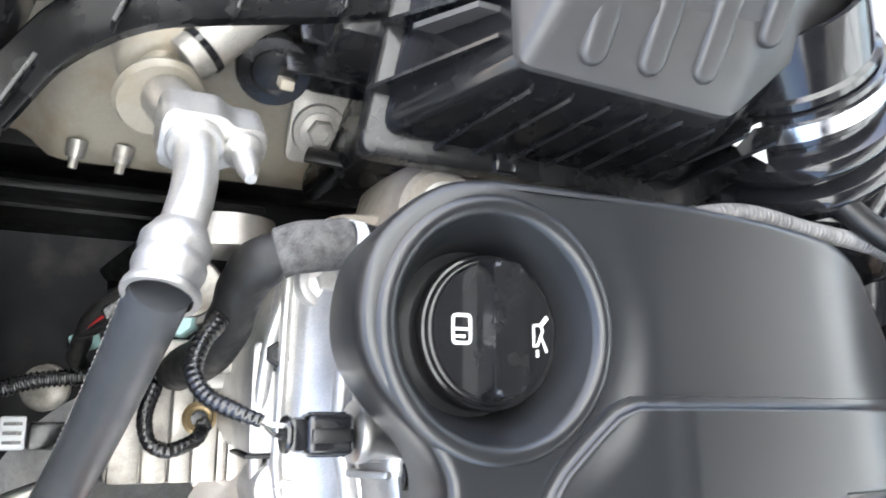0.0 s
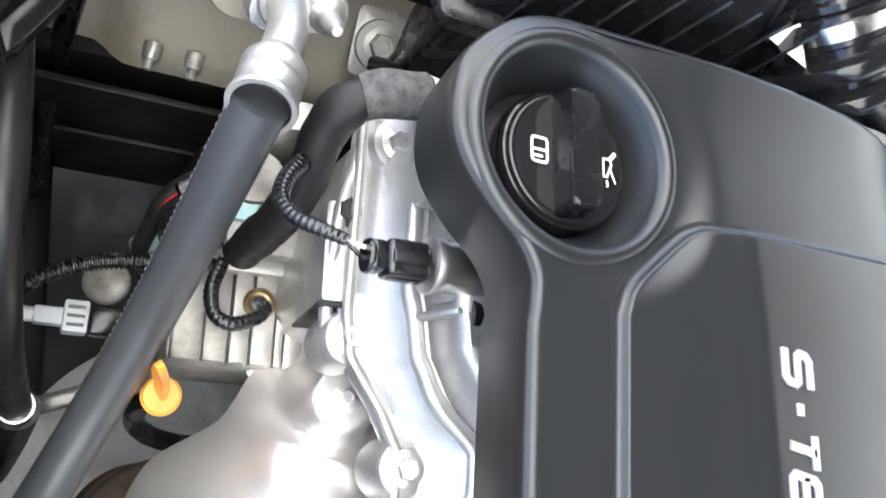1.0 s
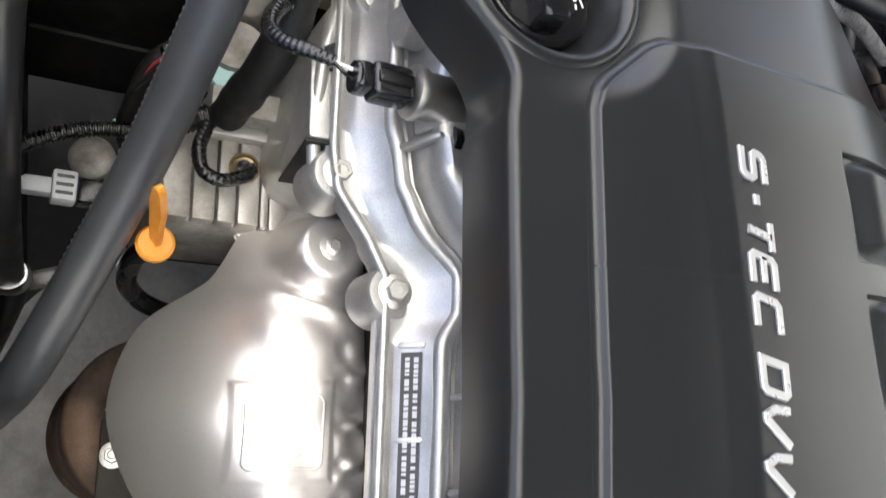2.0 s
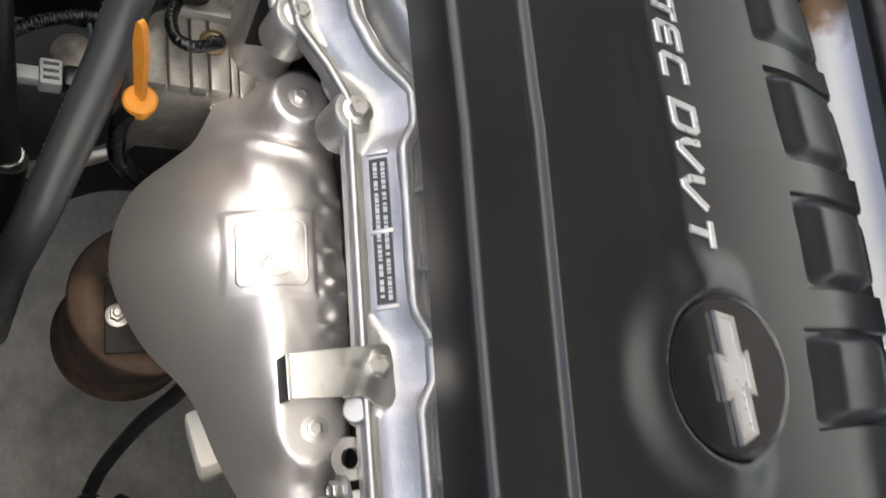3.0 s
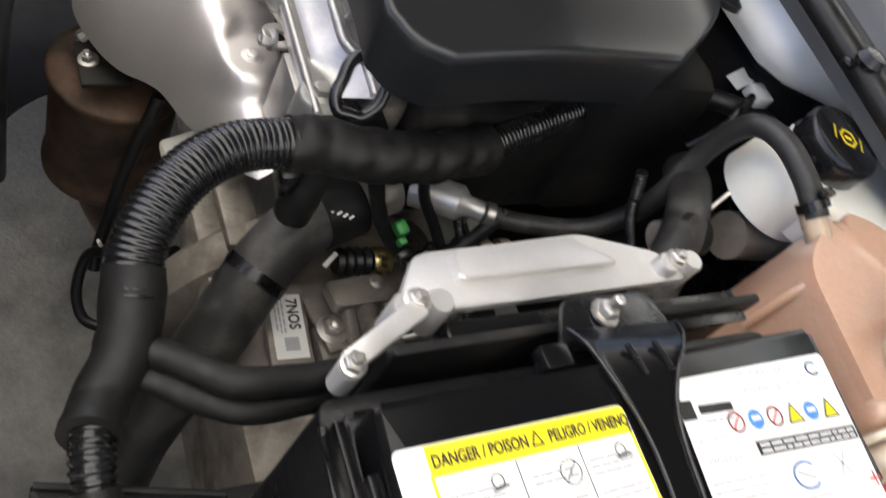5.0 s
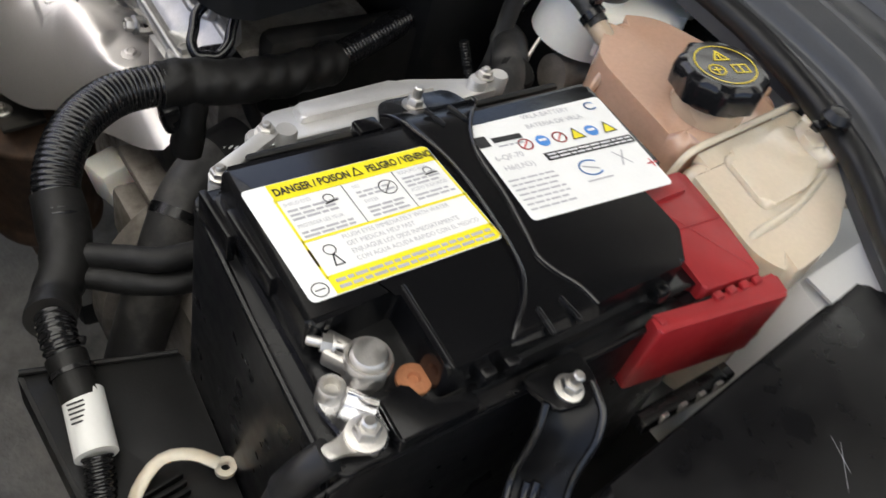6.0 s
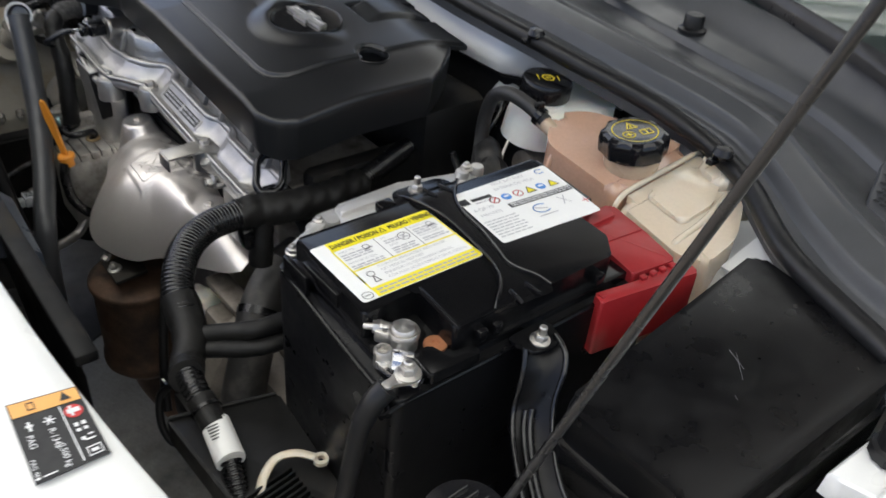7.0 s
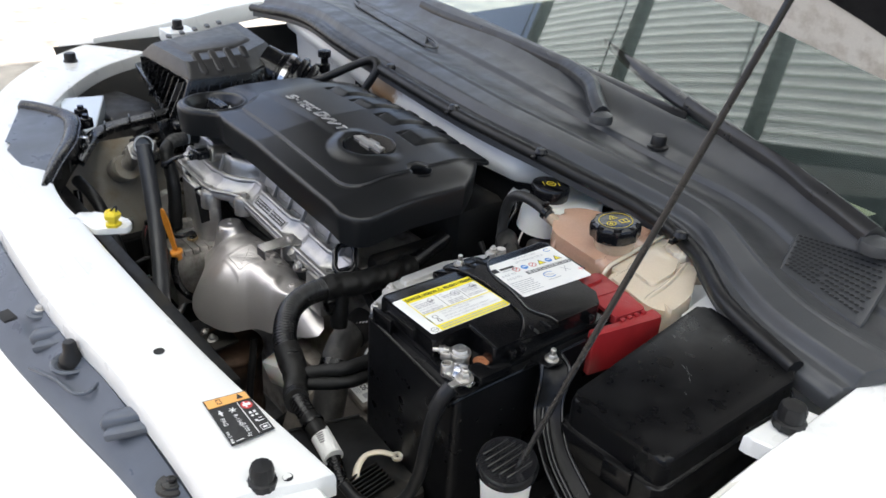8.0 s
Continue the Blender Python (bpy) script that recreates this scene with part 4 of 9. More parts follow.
def engine_block():
    e = thing("engine_block", "grimy cast engine block under the head", "engine part", (0.02, 0.13, 0.2))
    part("head", joined(box((0.0, 0.10, 0.62), (0.50, 0.17, 0.11), 0.006)), M_ALUD, e)
    part("block", box((0.0, 0.12, 0.40), (0.46, 0.20, 0.36), 0.012), M_ALUD, e)
    part("exhaust_flange", box((0.03, 0.014, 0.60), (0.35, 0.012, 0.05), 0.003), M_DARK, e)
    # Dark strip below the flange: the gap's shade is put into its colour.
    part("head_gap_shade", box((-0.02, 0.009, 0.655), (0.44, 0.012, 0.04), 0.003), M_DARK, e)
    part("gasket_end", box((0.205, -0.012, 0.625), (0.045, 0.02, 0.065), 0.002), M_ALU, e)
    part("side_bolt", hexbolt((0.182, -0.032, 0.668), (0, -1, 0.2), 0.006, 0.010, 1.4), M_STEEL, e)
    part("intake_side", box((0.03, 0.26, 0.66), (0.52, 0.12, 0.18), 0.03), M_DARK, e, "black plastic intake manifold")
    part("end_cover", box((0.258, 0.15, 0.63), (0.03, 0.20, 0.13), 0.012), M_DARK, e)
    return e


engine_block()


def lifting_eye():
    s = thing("lifting_eye", "flat zinc lifting eye bolted to the head", "bracket", (0.165, -0.015, 0.66))
    ring = lathe([(0.0066, 0.0), (0.0128, 0.0), (0.0132, 0.0006), (0.0132, 0.0034), (0.0128, 0.004), (0.0066, 0.004), (0.0062, 0.0034), (0.0062, 0.0006), (0.0066, 0.0)], pose(0.164, -0.020, 0.652, 0, 0, 0), 36)
    part("eye", ring, M_STEEL, s)
    part("strap", box((0.164, -0.0035, 0.654), (0.024, 0.012, 0.004), 0.001), M_STEEL, s)
    return s


lifting_eye()


def shield_bracket():
    s = thing("cable_bracket", "flat zinc bracket clamped under a head bolt", "bracket", (0.115, -0.04, 0.66))
    part("plate", prism(rounded([(0.1035, -0.064), (0.130, -0.064), (0.130, -0.018), (0.1375, -0.010), (0.1375, 0.002), (0.098, 0.002), (0.100, -0.014)], [0.001, 0.001, 0.006, 0.004, 0.006, 0.006, 0.004]), 0.6785, 0.6812, 0.0006), M_STEEL, s)
    part("flange", box((0.117, -0.0645, 0.672), (0.0265, 0.0025, 0.016), 0.0006), M_STEEL, s)
    return s


shield_bracket()


# ---- exhaust heat shield ----
SHIELD_EDGE = [(0.001, -0.135, 0.515), (-0.053, -0.121, 0.525), (-0.083, -0.083, 0.555), (-0.123, -0.060, 0.565), (-0.146, -0.020, 0.58), (-0.128, 0.010, 0.60), (-0.061, 0.014, 0.61), (0.044, 0.013, 0.61), (0.118, 0.004, 0.605), (0.178, 0.003, 0.59), (0.232, -0.020, 0.572), (0.208, -0.044, 0.556), (0.152, -0.067, 0.54), (0.095, -0.087, 0.525), (0.051, -0.117, 0.51)]
SHIELD_C = Vector((0.025, -0.048, 0.0))


def shield_edges():
    pts = [Vector(p) for p in SHIELD_EDGE]
    line = spline(pts[-2:] + pts + pts[:3], 0.006)
    bins = {}
    for p in line:
        bins.setdefault(round(math.degrees(math.atan2(p.y - SHIELD_C.y, p.x - SHIELD_C.x)) / 3), []).append(p)
    keys = sorted(bins)
    return [radians(3 * k) for k in keys], [sum(bins[k], Vector()) / len(bins[k]) for k in keys]


SH_A, SH_P = shield_edges()


def soft_min(a, b, k):
    h = min(1.0, max(0.0, 0.5 + 0.5 * (b - a) / k))
    return b * (1 - h) + a * h - k * h * (1 - h)


def bulge(x, y, cx, cy, r):
    return math.exp(-((x - cx) ** 2 + (y - cy) ** 2) / (r * r))


def shield_plane(x, y):
    return soft_min(0.6270, 0.6150 + 0.25 * (y + 0.047), 0.030) + 0.0035 - 0.09 * max(0.0, x - 0.06) ** 2 / 0.10 - 0.16 * max(0.0, -0.03 - x) ** 2 / 0.10


def shield_share(x, y):
    """How far a place lies from the shield's middle (0) to its edge (1), and the edge's height there."""
    a = math.atan2(y - SHIELD_C.y, x - SHIELD_C.x)
    ex = np.interp(a, SH_A, [p.x for p in SH_P], period=2 * math.pi)
    ey = np.interp(a, SH_A, [p.y for p in SH_P], period=2 * math.pi)
    ez = np.interp(a, SH_A, [p.z for p in SH_P], period=2 * math.pi)
    return math.hypot(x - SHIELD_C.x, y - SHIELD_C.y) / max(1e-6, math.hypot(ex - SHIELD_C.x, ey - SHIELD_C.y)), float(ez)


SHIELD_BOLTS = ((-0.096, -0.021, 0.6275, 0.029), (0.140, -0.023, 0.6085, 0.031))


def shield_z(x, y, s, ez):
    top = shield_plane(x, y)
    z = top + 0.006 * (1 - s * s) - 0.003 + (ez - top) * s**2.9
    # hollows and swellings of the pressing
    z -= 0.0040 * bulge(x, y, 0.072, -0.082, 0.030) + 0.0030 * bulge(x, y, -0.040, -0.100, 0.030) + 0.0030 * bulge(x, y, 0.100, -0.030, 0.020)
    z += 0.0045 * bulge(x, y, -0.045, -0.055, 0.026) + 0.0030 * bulge(x, y, 0.105, -0.060, 0.022)
    # fold that runs off the upper bolt seat, and its trough
    d = (x + 0.060) * 0.94 - (y + 0.030) * 0.34
    run = smooth(-0.075, -0.055, y) * smooth(0.010, -0.004, y)
    z += (0.0042 * math.exp(-((d / 0.0065) ** 2)) - 0.0030 * math.exp(-(((d + 0.014) / 0.008) ** 2))) * run
    z += 0.0012 * noise.noise(Vector((x * 38, y * 38, 11.0))) + 0.0048 * noise.noise(Vector((x * 19, y * 19, 2.0))) + 0.0007 * noise.noise(Vector((x * 55, y * 55, 7.0)))
    # crimped strip along the head
    z += 0.0022 * smooth(-0.020, -0.006, y) * smooth(-0.050, -0.03, x) * smooth(0.09, 0.07, x) * math.sin(x * 290 + 6 * noise.noise(Vector((x * 40, 0, 1)))) * math.sin((y + 0.02) * 240)
    for bx, by, bz, r in SHIELD_BOLTS:
        k = smooth(r * 1.12, r * 0.66, math.hypot(x - bx, y - by))
        z = z * (1 - k) + (bz + 0.10 * (y - by)) * k
    # raised square for the warning sign
    q = max(abs(x - 0.0215), abs(y + 0.0475))
    z += 0.0016 * smooth(0.0325, 0.0275, q)
    return z


def shield_at(x, y):
    return shield_z(x, y, *shield_share(x, y))


def heat_shield():
    h = thing("heat_shield", "dented shiny aluminised exhaust heat shield with embossed warning square", "heat shield", (0.03, -0.05, 0.5))
    n, m = 240, 110

    def f(u, v):
        a = -math.pi + 2 * math.pi * (u % 1.0)
        ex = np.interp(a, SH_A, [p.x for p in SH_P], period=2 * math.pi)
        ey = np.interp(a, SH_A, [p.y for p in SH_P], period=2 * math.pi)
        ez = np.interp(a, SH_A, [p.z for p in SH_P], period=2 * math.pi)
        s = max(v, 0.004)
        x, y = SHIELD_C.x + (ex - SHIELD_C.x) * s, SHIELD_C.y + (ey - SHIELD_C.y) * s
        return (x, y, shield_z(x, y, s, ez))

    bm = patch(n, m, f)
    bmesh.ops.remove_doubles(bm, verts=bm.verts, dist=0.00002)
    part("shell", bm, M_SHIELD, h, angle=180)

    def pressed(pts, width, closed):
        b = tube([(*p, 0) for p in (pts + [pts[0]] if closed else pts)], width, 8, 0.002, True)
        for vv in b.verts:
            vv.co.z = vv.co.z * 0.8 + shield_at(vv.co.x, vv.co.y) + 0.0002
        return b

    frame_pts = rounded([(0.0, -0.070), (0.0435, -0.070), (0.0435, -0.024), (0.0, -0.024)], 0.006, 4)
    part("embossed_frame", pressed(frame_pts, 0.0011, True), M_SHIELD, h)
    glyph = [[(0.008, -0.063), (0.036, -0.032)], [(0.036, -0.063), (0.007, -0.034)], [(0.012, -0.044), (0.012, -0.058), (0.018, -0.062)], [(0.013, -0.038), (0.02, -0.031), (0.028, -0.030)], [(0.034, -0.036), (0.037, -0.043), (0.036, -0.055), (0.030, -0.062)], [(0.020, -0.041), (0.027, -0.036)], [(0.026, -0.050), (0.033, -0.046)], [(0.024, -0.055), (0.031, -0.053)]]
    for g in glyph:
        part("embossed_line", pressed(g, 0.0009, False), M_SHIELD, h)
    for bx, by, bz, _ in SHIELD_BOLTS:
        part("bolt", hexbolt((bx, by, bz - 0.0005), (0, -0.12, 1), 0.0058, 0.0045, 1.6), M_SHIELD, h)
    return h


heat_shield()


def catalyst():
    c = thing("catalytic_converter", "rust-brown steel catalytic converter can under the heat shield", "exhaust part", (0.033, -0.095, 0.25))
    prof = [(0.0, 0.474), (0.046, 0.474), (0.0545, 0.4725), (0.0570, 0.4705), (0.0585, 0.470), (0.0605, 0.468), (0.0610, 0.464), (0.0600, 0.460), (0.0580, 0.457), (0.0570, 0.452), (0.0562, 0.344), (0.0565, 0.338), (0.0590, 0.335), (0.0596, 0.328), (0.0590, 0.322), (0.0560, 0.318), (0.044, 0.302), (0.028, 0.290), (0.026, 0.28), (0.0, 0.28)]
    part("can", lathe(prof, pose(0.004, -0.089, -0.030) @ Matrix.Diagonal((1.09, 1.09, 1.0, 1.0)), 64), M_RUST, c)
    part("bracket", box((0.032, -0.110, 0.4765), (0.055, 0.045, 0.006), 0.002, (6, 0, 0)), M_DARK, c)
    part("bolt", hexbolt((0.030, -0.123, 0.478), (0, -0.2, 1), 0.0062, 0.008, 1.5, 0.004), M_STEEL, c)
    part("bolt", hexbolt((0.000, -0.122, 0.476), (-0.3, -0.6, 0.6), 0.006, 0.008, 1.4), M_STEEL, c)
    part("sensor_wire", tube([(0.082, -0.070, 0.49), (0.092, -0.080, 0.455), (0.105, -0.095, 0.40), (0.13, -0.112, 0.33), (0.15, -0.12, 0.30)], 0.0065, 12), M_RUBBER, c)
    part("downpipe", tube([(0.0, -0.090, 0.28), (0.01, -0.09, 0.24), (0.02, -0.06, 0.16)], 0.026, 18), M_RUST, c)
    return c


catalyst()


# ---- ancillaries in front of the block ----
def compressor():
    c = thing("alternator", "dusty ribbed aluminium casing in front of the engine block", "engine casing", (-0.16, -0.07, 0.5))
    part("housing", box((-0.150, -0.075, 0.520), (0.066, 0.100, 0.104), 0.006), M_ALUD, c)
    for y0, y1, top in ((-0.122, -0.1040, 0.579), (-0.1025, -0.0875, 0.580), (-0.0860, -0.0738, 0.581), (-0.0722, -0.0576, 0.581), (-0.0562, -0.0505, 0.579), (-0.0490, -0.0360, 0.576)):
        part("rib_plate", box((-0.150, (y0 + y1) / 2, top - 0.008), (0.064, y1 - y0, 0.016), 0.0016), M_ALUD, c)
    part("upper_ledge", box((-0.1815, -0.072, 0.583), (0.010, 0.090, 0.014), 0.002), M_ALU, c)
    part("grey_box", box((-0.196, -0.070, 0.580), (0.020, 0.060, 0.050), 0.003), M_ALUD, c)
    part("port_collar", lathe([(0.0050, 0), (0.0105, 0), (0.0108, 0.003), (0.0085, 0.0045), (0.0078, 0.003), (0.0050, 0.002)], frame_to((0, -0.1, 1), (-0.1580, -0.0695, 0.5805)), 28), M_BRASS, c, "tarnished brass plug socket")
    part("port_core", lathe([(0, 0), (0.0052, 0), (0.0052, 0.006), (0, 0.007)], frame_to((0, -0.1, 1), (-0.1580, -0.0695, 0.5790)), 16), M_BLACK, c)
    part("bolt", hexbolt((-0.1175, -0.0615, 0.5570), (0, -0.3, 1), 0.0050, 0.006, 1.3), M_STEEL, c)
    part("spigot", lathe([(0, 0), (0.020, 0), (0.020, 0.03), (0.0225, 0.032), (0.0225, 0.038), (0.019, 0.04), (0.019, 0.048), (0, 0.048)], frame_to((-0.1, -0.2, 1), (-0.235, -0.075, 0.555)), 32), M_ALUD, c)
    return c


M_BRASS = surface("tarnished_brass", (0.30, 0.22, 0.12), 0.4, 0.8, 0.25, 60, 700, 0.0004, dirt=(0.12, 0.09, 0.06), dirt_amount=0.3)
compressor()


def sensor_teal():
    s = thing("pressure_switch", "pale teal plastic pressure switch in a steel nut", "sensor", (-0.22, -0.08, 0.57))
    m = frame_to((0.1, -0.35, 0.9), (-0.222, -0.082, 0.575))
    part("body", lathe([(0, 0.006), (0.0125, 0.006), (0.0125, 0.020), (0.0105, 0.023), (0, 0.023)], m, 8), M_TEAL, s)
    part("nut", lathe([(0, -0.012), (0.0105, -0.012), (0.0105, 0.006), (0, 0.006)], m, 6), M_STEEL, s)
    return s


sensor_teal()


def dipstick():
    d = thing("dipstick", "orange plastic oil dipstick loop in a black tube", "dipstick", (-0.092, -0.125, 0.55))
    part("pull_loop", joined(turned(prism(rounded([(-0.0042, 0), (0.0042, 0), (0.0050, 0.04), (0.0060, 0.058), (0.0035, 0.082), (0.0, 0.088), (-0.0035, 0.082), (-0.0060, 0.058), (-0.0050, 0.04)], 0.003, 3), -0.0022, 0.0022, 0.0008, 1, both=True), Matrix(((0.8, -0.06, 0.6, -0.093), (0.6, -0.17, -0.8, -0.127), (0.0, 1.0, 0.0, 0.598), (0, 0, 0, 1))))), M_ORANGE, d)
    m = frame_to((-0.06, -0.17, 1), (-0.092, -0.127, 0.598))
    part("collar", lathe([(0, -0.014), (0.0075, -0.014), (0.0080, -0.004), (0.0115, -0.003), (0.0118, 0.002), (0.0100, 0.004), (0, 0.004)], m, 28), M_ORANGE, d)
    part("guide_tube", tube([(-0.091, -0.130, 0.590), (-0.088, -0.135, 0.565), (-0.078, -0.130, 0.53), (-0.07, -0.10, 0.50), (-0.07, -0.02, 0.45)], 0.0068, 12), M_BLACK, d)
    return d


dipstick()


# ---- air conditioning hose ----
def ac_hose():
    a = thing("air_conditioning_hose", "thick grey rubber hose with crimped aluminium end and pipe block", "hose", (-0.25, -0.115, 0.72))
    part("rubber_hose", tube([(-0.216, -0.121, 0.757), (-0.178, -0.130, 0.697), (-0.138, -0.141, 0.640), (-0.085, -0.160, 0.592), (-0.03, -0.182, 0.558), (-0.010, -0.192, 0.530), (-0.004, -0.198, 0.48), (-0.004, -0.20, 0.38), (-0.01, -0.2, 0.25)], 0.0142, 28, 0.004), M_HOSE, a)
    seam = spline([(-0.219, -0.1347, 0.7555), (-0.181, -0.1437, 0.6955), (-0.141, -0.1548, 0.6385), (-0.088, -0.1738, 0.5905), (-0.034, -0.1955, 0.5565)], 0.0016)
    tagged(part("seam_dots", joined(*[tube([seam[k], seam[k + 1]], 0.0007, 6, 0.002) for k in range(0, len(seam) - 2, 3)]), M_ALUD, a), "row of pale mould dots along the hose", kind="stuff")
    m = frame_to((-0.033, 0.0085, -0.012), (-0.2125, -0.1215, 0.760))
    part("ferrule", lathe([(0.0145, -0.002), (0.0172, -0.002), (0.0176, 0.0), (0.0172, 0.002), (0.0160, 0.003), (0.0152, 0.008), (0.0165, 0.012), (0.0165, 0.015), (0.0150, 0.019), (0.0165, 0.023), (0.0165, 0.027), (0.0142, 0.031), (0.0128, 0.0345), (0.0105, 0.036), (0.0, 0.036)], m, 40), M_ALU, a, "crimped aluminium ferrule")
    part("pipe", tube([(-0.243, -0.1135, 0.7495), (-0.258, -0.1095, 0.7445), (-0.273, -0.1065, 0.7365), (-0.287, -0.1055, 0.7275), (-0.299, -0.1055, 0.717)], 0.0108, 22, 0.003), M_ALU, a)
    blk = prism(rounded([(-0.017, -0.017), (0.012, -0.017), (0.019, -0.0115), (0.037, -0.0115), (0.037, 0.0115), (0.019, 0.0115), (0.012, 0.017), (-0.017, 0.017)], 0.008), -0.024, 0.0, 0.0015, 2)
    mb = frame_to((0.72, 0.02, 0.69), (-0.2965, -0.1055, 0.719), up=(0.5, 0, -0.86))
    part("block", turned(blk, mb @ pose(0, 0, 0, 0, 0, 180)), M_ALU, a, "machined aluminium pipe block")
    part("collar", lathe([(0, 0), (0.0145, 0), (0.0150, 0.002), (0.0150, 0.004), (0.0135, 0.0055), (0, 0.0055)], mb, 32), M_ALU, a)
    part("stud", lathe([(0, 0), (0.0105, 0), (0.0105, 0.004), (0.0062, 0.008), (0.0058, 0.020), (0.0040, 0.027), (0.0030, 0.030), (0, 0.030)], mb @ pose(-0.0245, 0, 0), 24), M_ALU, a)
    part("socket", lathe([(0, 0), (0.014, 0), (0.016, 0.004), (0.024, 0.006), (0.026, 0.010), (0.024, 0.014), (0, 0.014)], frame_to((0.75, 0.1, 0.5), (-0.343, -0.119, 0.668)), 36), M_BEIGE, a)
    part("pipe_neck", tube([(-0.333, -0.116, 0.680), (-0.322, -0.112, 0.692), (-0.310, -0.108, 0.702)], 0.014, 18), M_ALUD, a)
    return a


ac_hose()


def ac_hose_front():
    a = thing("refrigerant_hose", "black rubber hose with faint printed markings", "hose", (-0.15, -0.22, 0.6))
    pts = [(-0.255, -0.232, 0.70), (-0.20, -0.225, 0.69), (-0.155, -0.221, 0.665), (-0.115, -0.214, 0.60), (-0.095, -0.206, 0.52), (-0.088, -0.202, 0.49)]
    part("rubber_hose", tube(pts, 0.0105, 20), M_RUBBER, a)
    part("clip_ring", lathe([(0.0100, -0.001), (0.0118, -0.001), (0.0118, 0.0015), (0.0100, 0.0015)], frame_to((0.1, 0.1, -1), (-0.089, -0.2025, 0.495)), 28), M_CHROME, a)
    part("alloy_pipe", tube([(-0.088, -0.202, 0.47), (-0.095, -0.185, 0.455), (-0.108, -0.150, 0.452), (-0.118, -0.125, 0.456), (-0.124, -0.110, 0.475)], 0.0068, 14), M_ALU, a)
    part("lower_hose", tube([(-0.088, -0.202, 0.49), (-0.075, -0.205, 0.44), (-0.05, -0.215, 0.36), (-0.05, -0.22, 0.25)], 0.015, 18), M_RUBBER, a)
    return a


ac_hose_front()


def front_plug():
    s = thing("wiring_plug", "light grey wiring plug with slotted latch on a corrugated loom", "connector", (-0.15, -0.175, 0.5))
    part("shell", joined(box((-0.148, -0.176, 0.515), (0.022, 0.016, 0.016), 0.002), box((-0.148, -0.192, 0.512), (0.012, 0.02, 0.012), 0.002)), M_GREYCONN, s)
    for k in (-0.006, 0.0, 0.006):
        part("slot", box((-0.148 + k, -0.176, 0.5235), (0.0022, 0.011, 0.001)), M_BLACK, s)
    part("plug_tail", box((-0.146, -0.155, 0.516), (0.018, 0.026, 0.018), 0.003), M_BLACK, s)
    part("stub", lathe([(0, 0), (0.005, 0), (0.0055, 0.012), (0.0035, 0.016), (0, 0.016)], frame_to((0, -1, 0.1), (-0.148, -0.20, 0.512)), 16), M_RES, s)
    part("loom", tube([(-0.146, -0.22, 0.53), (-0.165, -0.205, 0.54), (-0.18, -0.17, 0.548), (-0.184, -0.13, 0.553), (-0.183, -0.10, 0.56)], 0.0058, 12, rib=0.0012, pitch=0.0032), M_LOOM, s)
    return s


front_plug()


M_FELT = surface("grey_fleece", (0.07, 0.068, 0.066), 0.9, 0, 0.6, 160, 1300, 0.0012, spec=0.1)


def upper_loom():
    h = thing("engine_wiring_loom", "black cloth-taped wiring loom branching beside the timing cover", "wiring", (-0.22, -0.06, 0.68))
    part("taped_trunk", tube([(-0.244, 0.000, 0.742), (-0.2464, -0.0299, 0.746), (-0.2434, -0.0476, 0.747), (-0.2401, -0.0614, 0.745), (-0.2343, -0.0730, 0.737), (-0.2234, -0.0783, 0.721), (-0.2111, -0.0785, 0.703), (-0.1985, -0.0800, 0.68), (-0.1905, -0.0840, 0.645), (-0.187, -0.0880, 0.60)], lambda s: 0.0112 if s < 0.07 else 0.0125, 20, 0.003, lumps=0.0016), M_TAPE, h)
    part("fuzzy_sleeve", tube([(-0.2464, -0.0325, 0.7463), (-0.2434, -0.0476, 0.7472), (-0.2412, -0.0570, 0.7462), (-0.2385, -0.0655, 0.743)], 0.0128, 26, 0.002, lumps=0.0012), M_FELT, h, "grey fleece sleeve")
    part("paper_tag", tube([(-0.2463, -0.0255, 0.7455), (-0.2466, -0.0318, 0.7464)], 0.0119, 20, 0.004), M_GREYCONN, h, "pale paper tag round the loom")
    part("thin_branch", tube([(-0.2135, -0.0815, 0.708), (-0.2060, -0.0880, 0.716), (-0.1952, -0.0959, 0.722), (-0.1814, -0.1001, 0.728), (-0.1694, -0.0949, 0.736), (-0.163, -0.0835, 0.744), (-0.1579, -0.0711, 0.748)], lambda s: 0.0056 - 0.020 * s, 14, 0.002, rib=0.0003, pitch=0.0034, lumps=0.0006), M_LOOM, h)
    part("lower_branch", tube([(-0.188, -0.080, 0.60), (-0.186, -0.10, 0.592), (-0.176, -0.120, 0.590), (-0.160, -0.128, 0.590)], 0.0085, 16, 0.003, rib=0.0012, pitch=0.004), M_LOOM, h)
    part("port_branch", tube([(-0.178, -0.100, 0.596), (-0.160, -0.105, 0.600), (-0.1456, -0.1026, 0.601), (-0.1400, -0.0961, 0.602), (-0.1393, -0.0876, 0.602), (-0.1449, -0.0745, 0.600), (-0.1510, -0.0690, 0.593)], 0.0048, 12, 0.002, rib=0.0003, pitch=0.0040, lumps=0.0006), M_LOOM, h)
    part("port_plug", box((-0.1535, -0.0680, 0.5905), (0.009, 0.008, 0.009), 0.002, (0, 0, 25)), M_BLACK, h)
    return h


upper_loom()


# ---- battery ----
TOP = 0.803


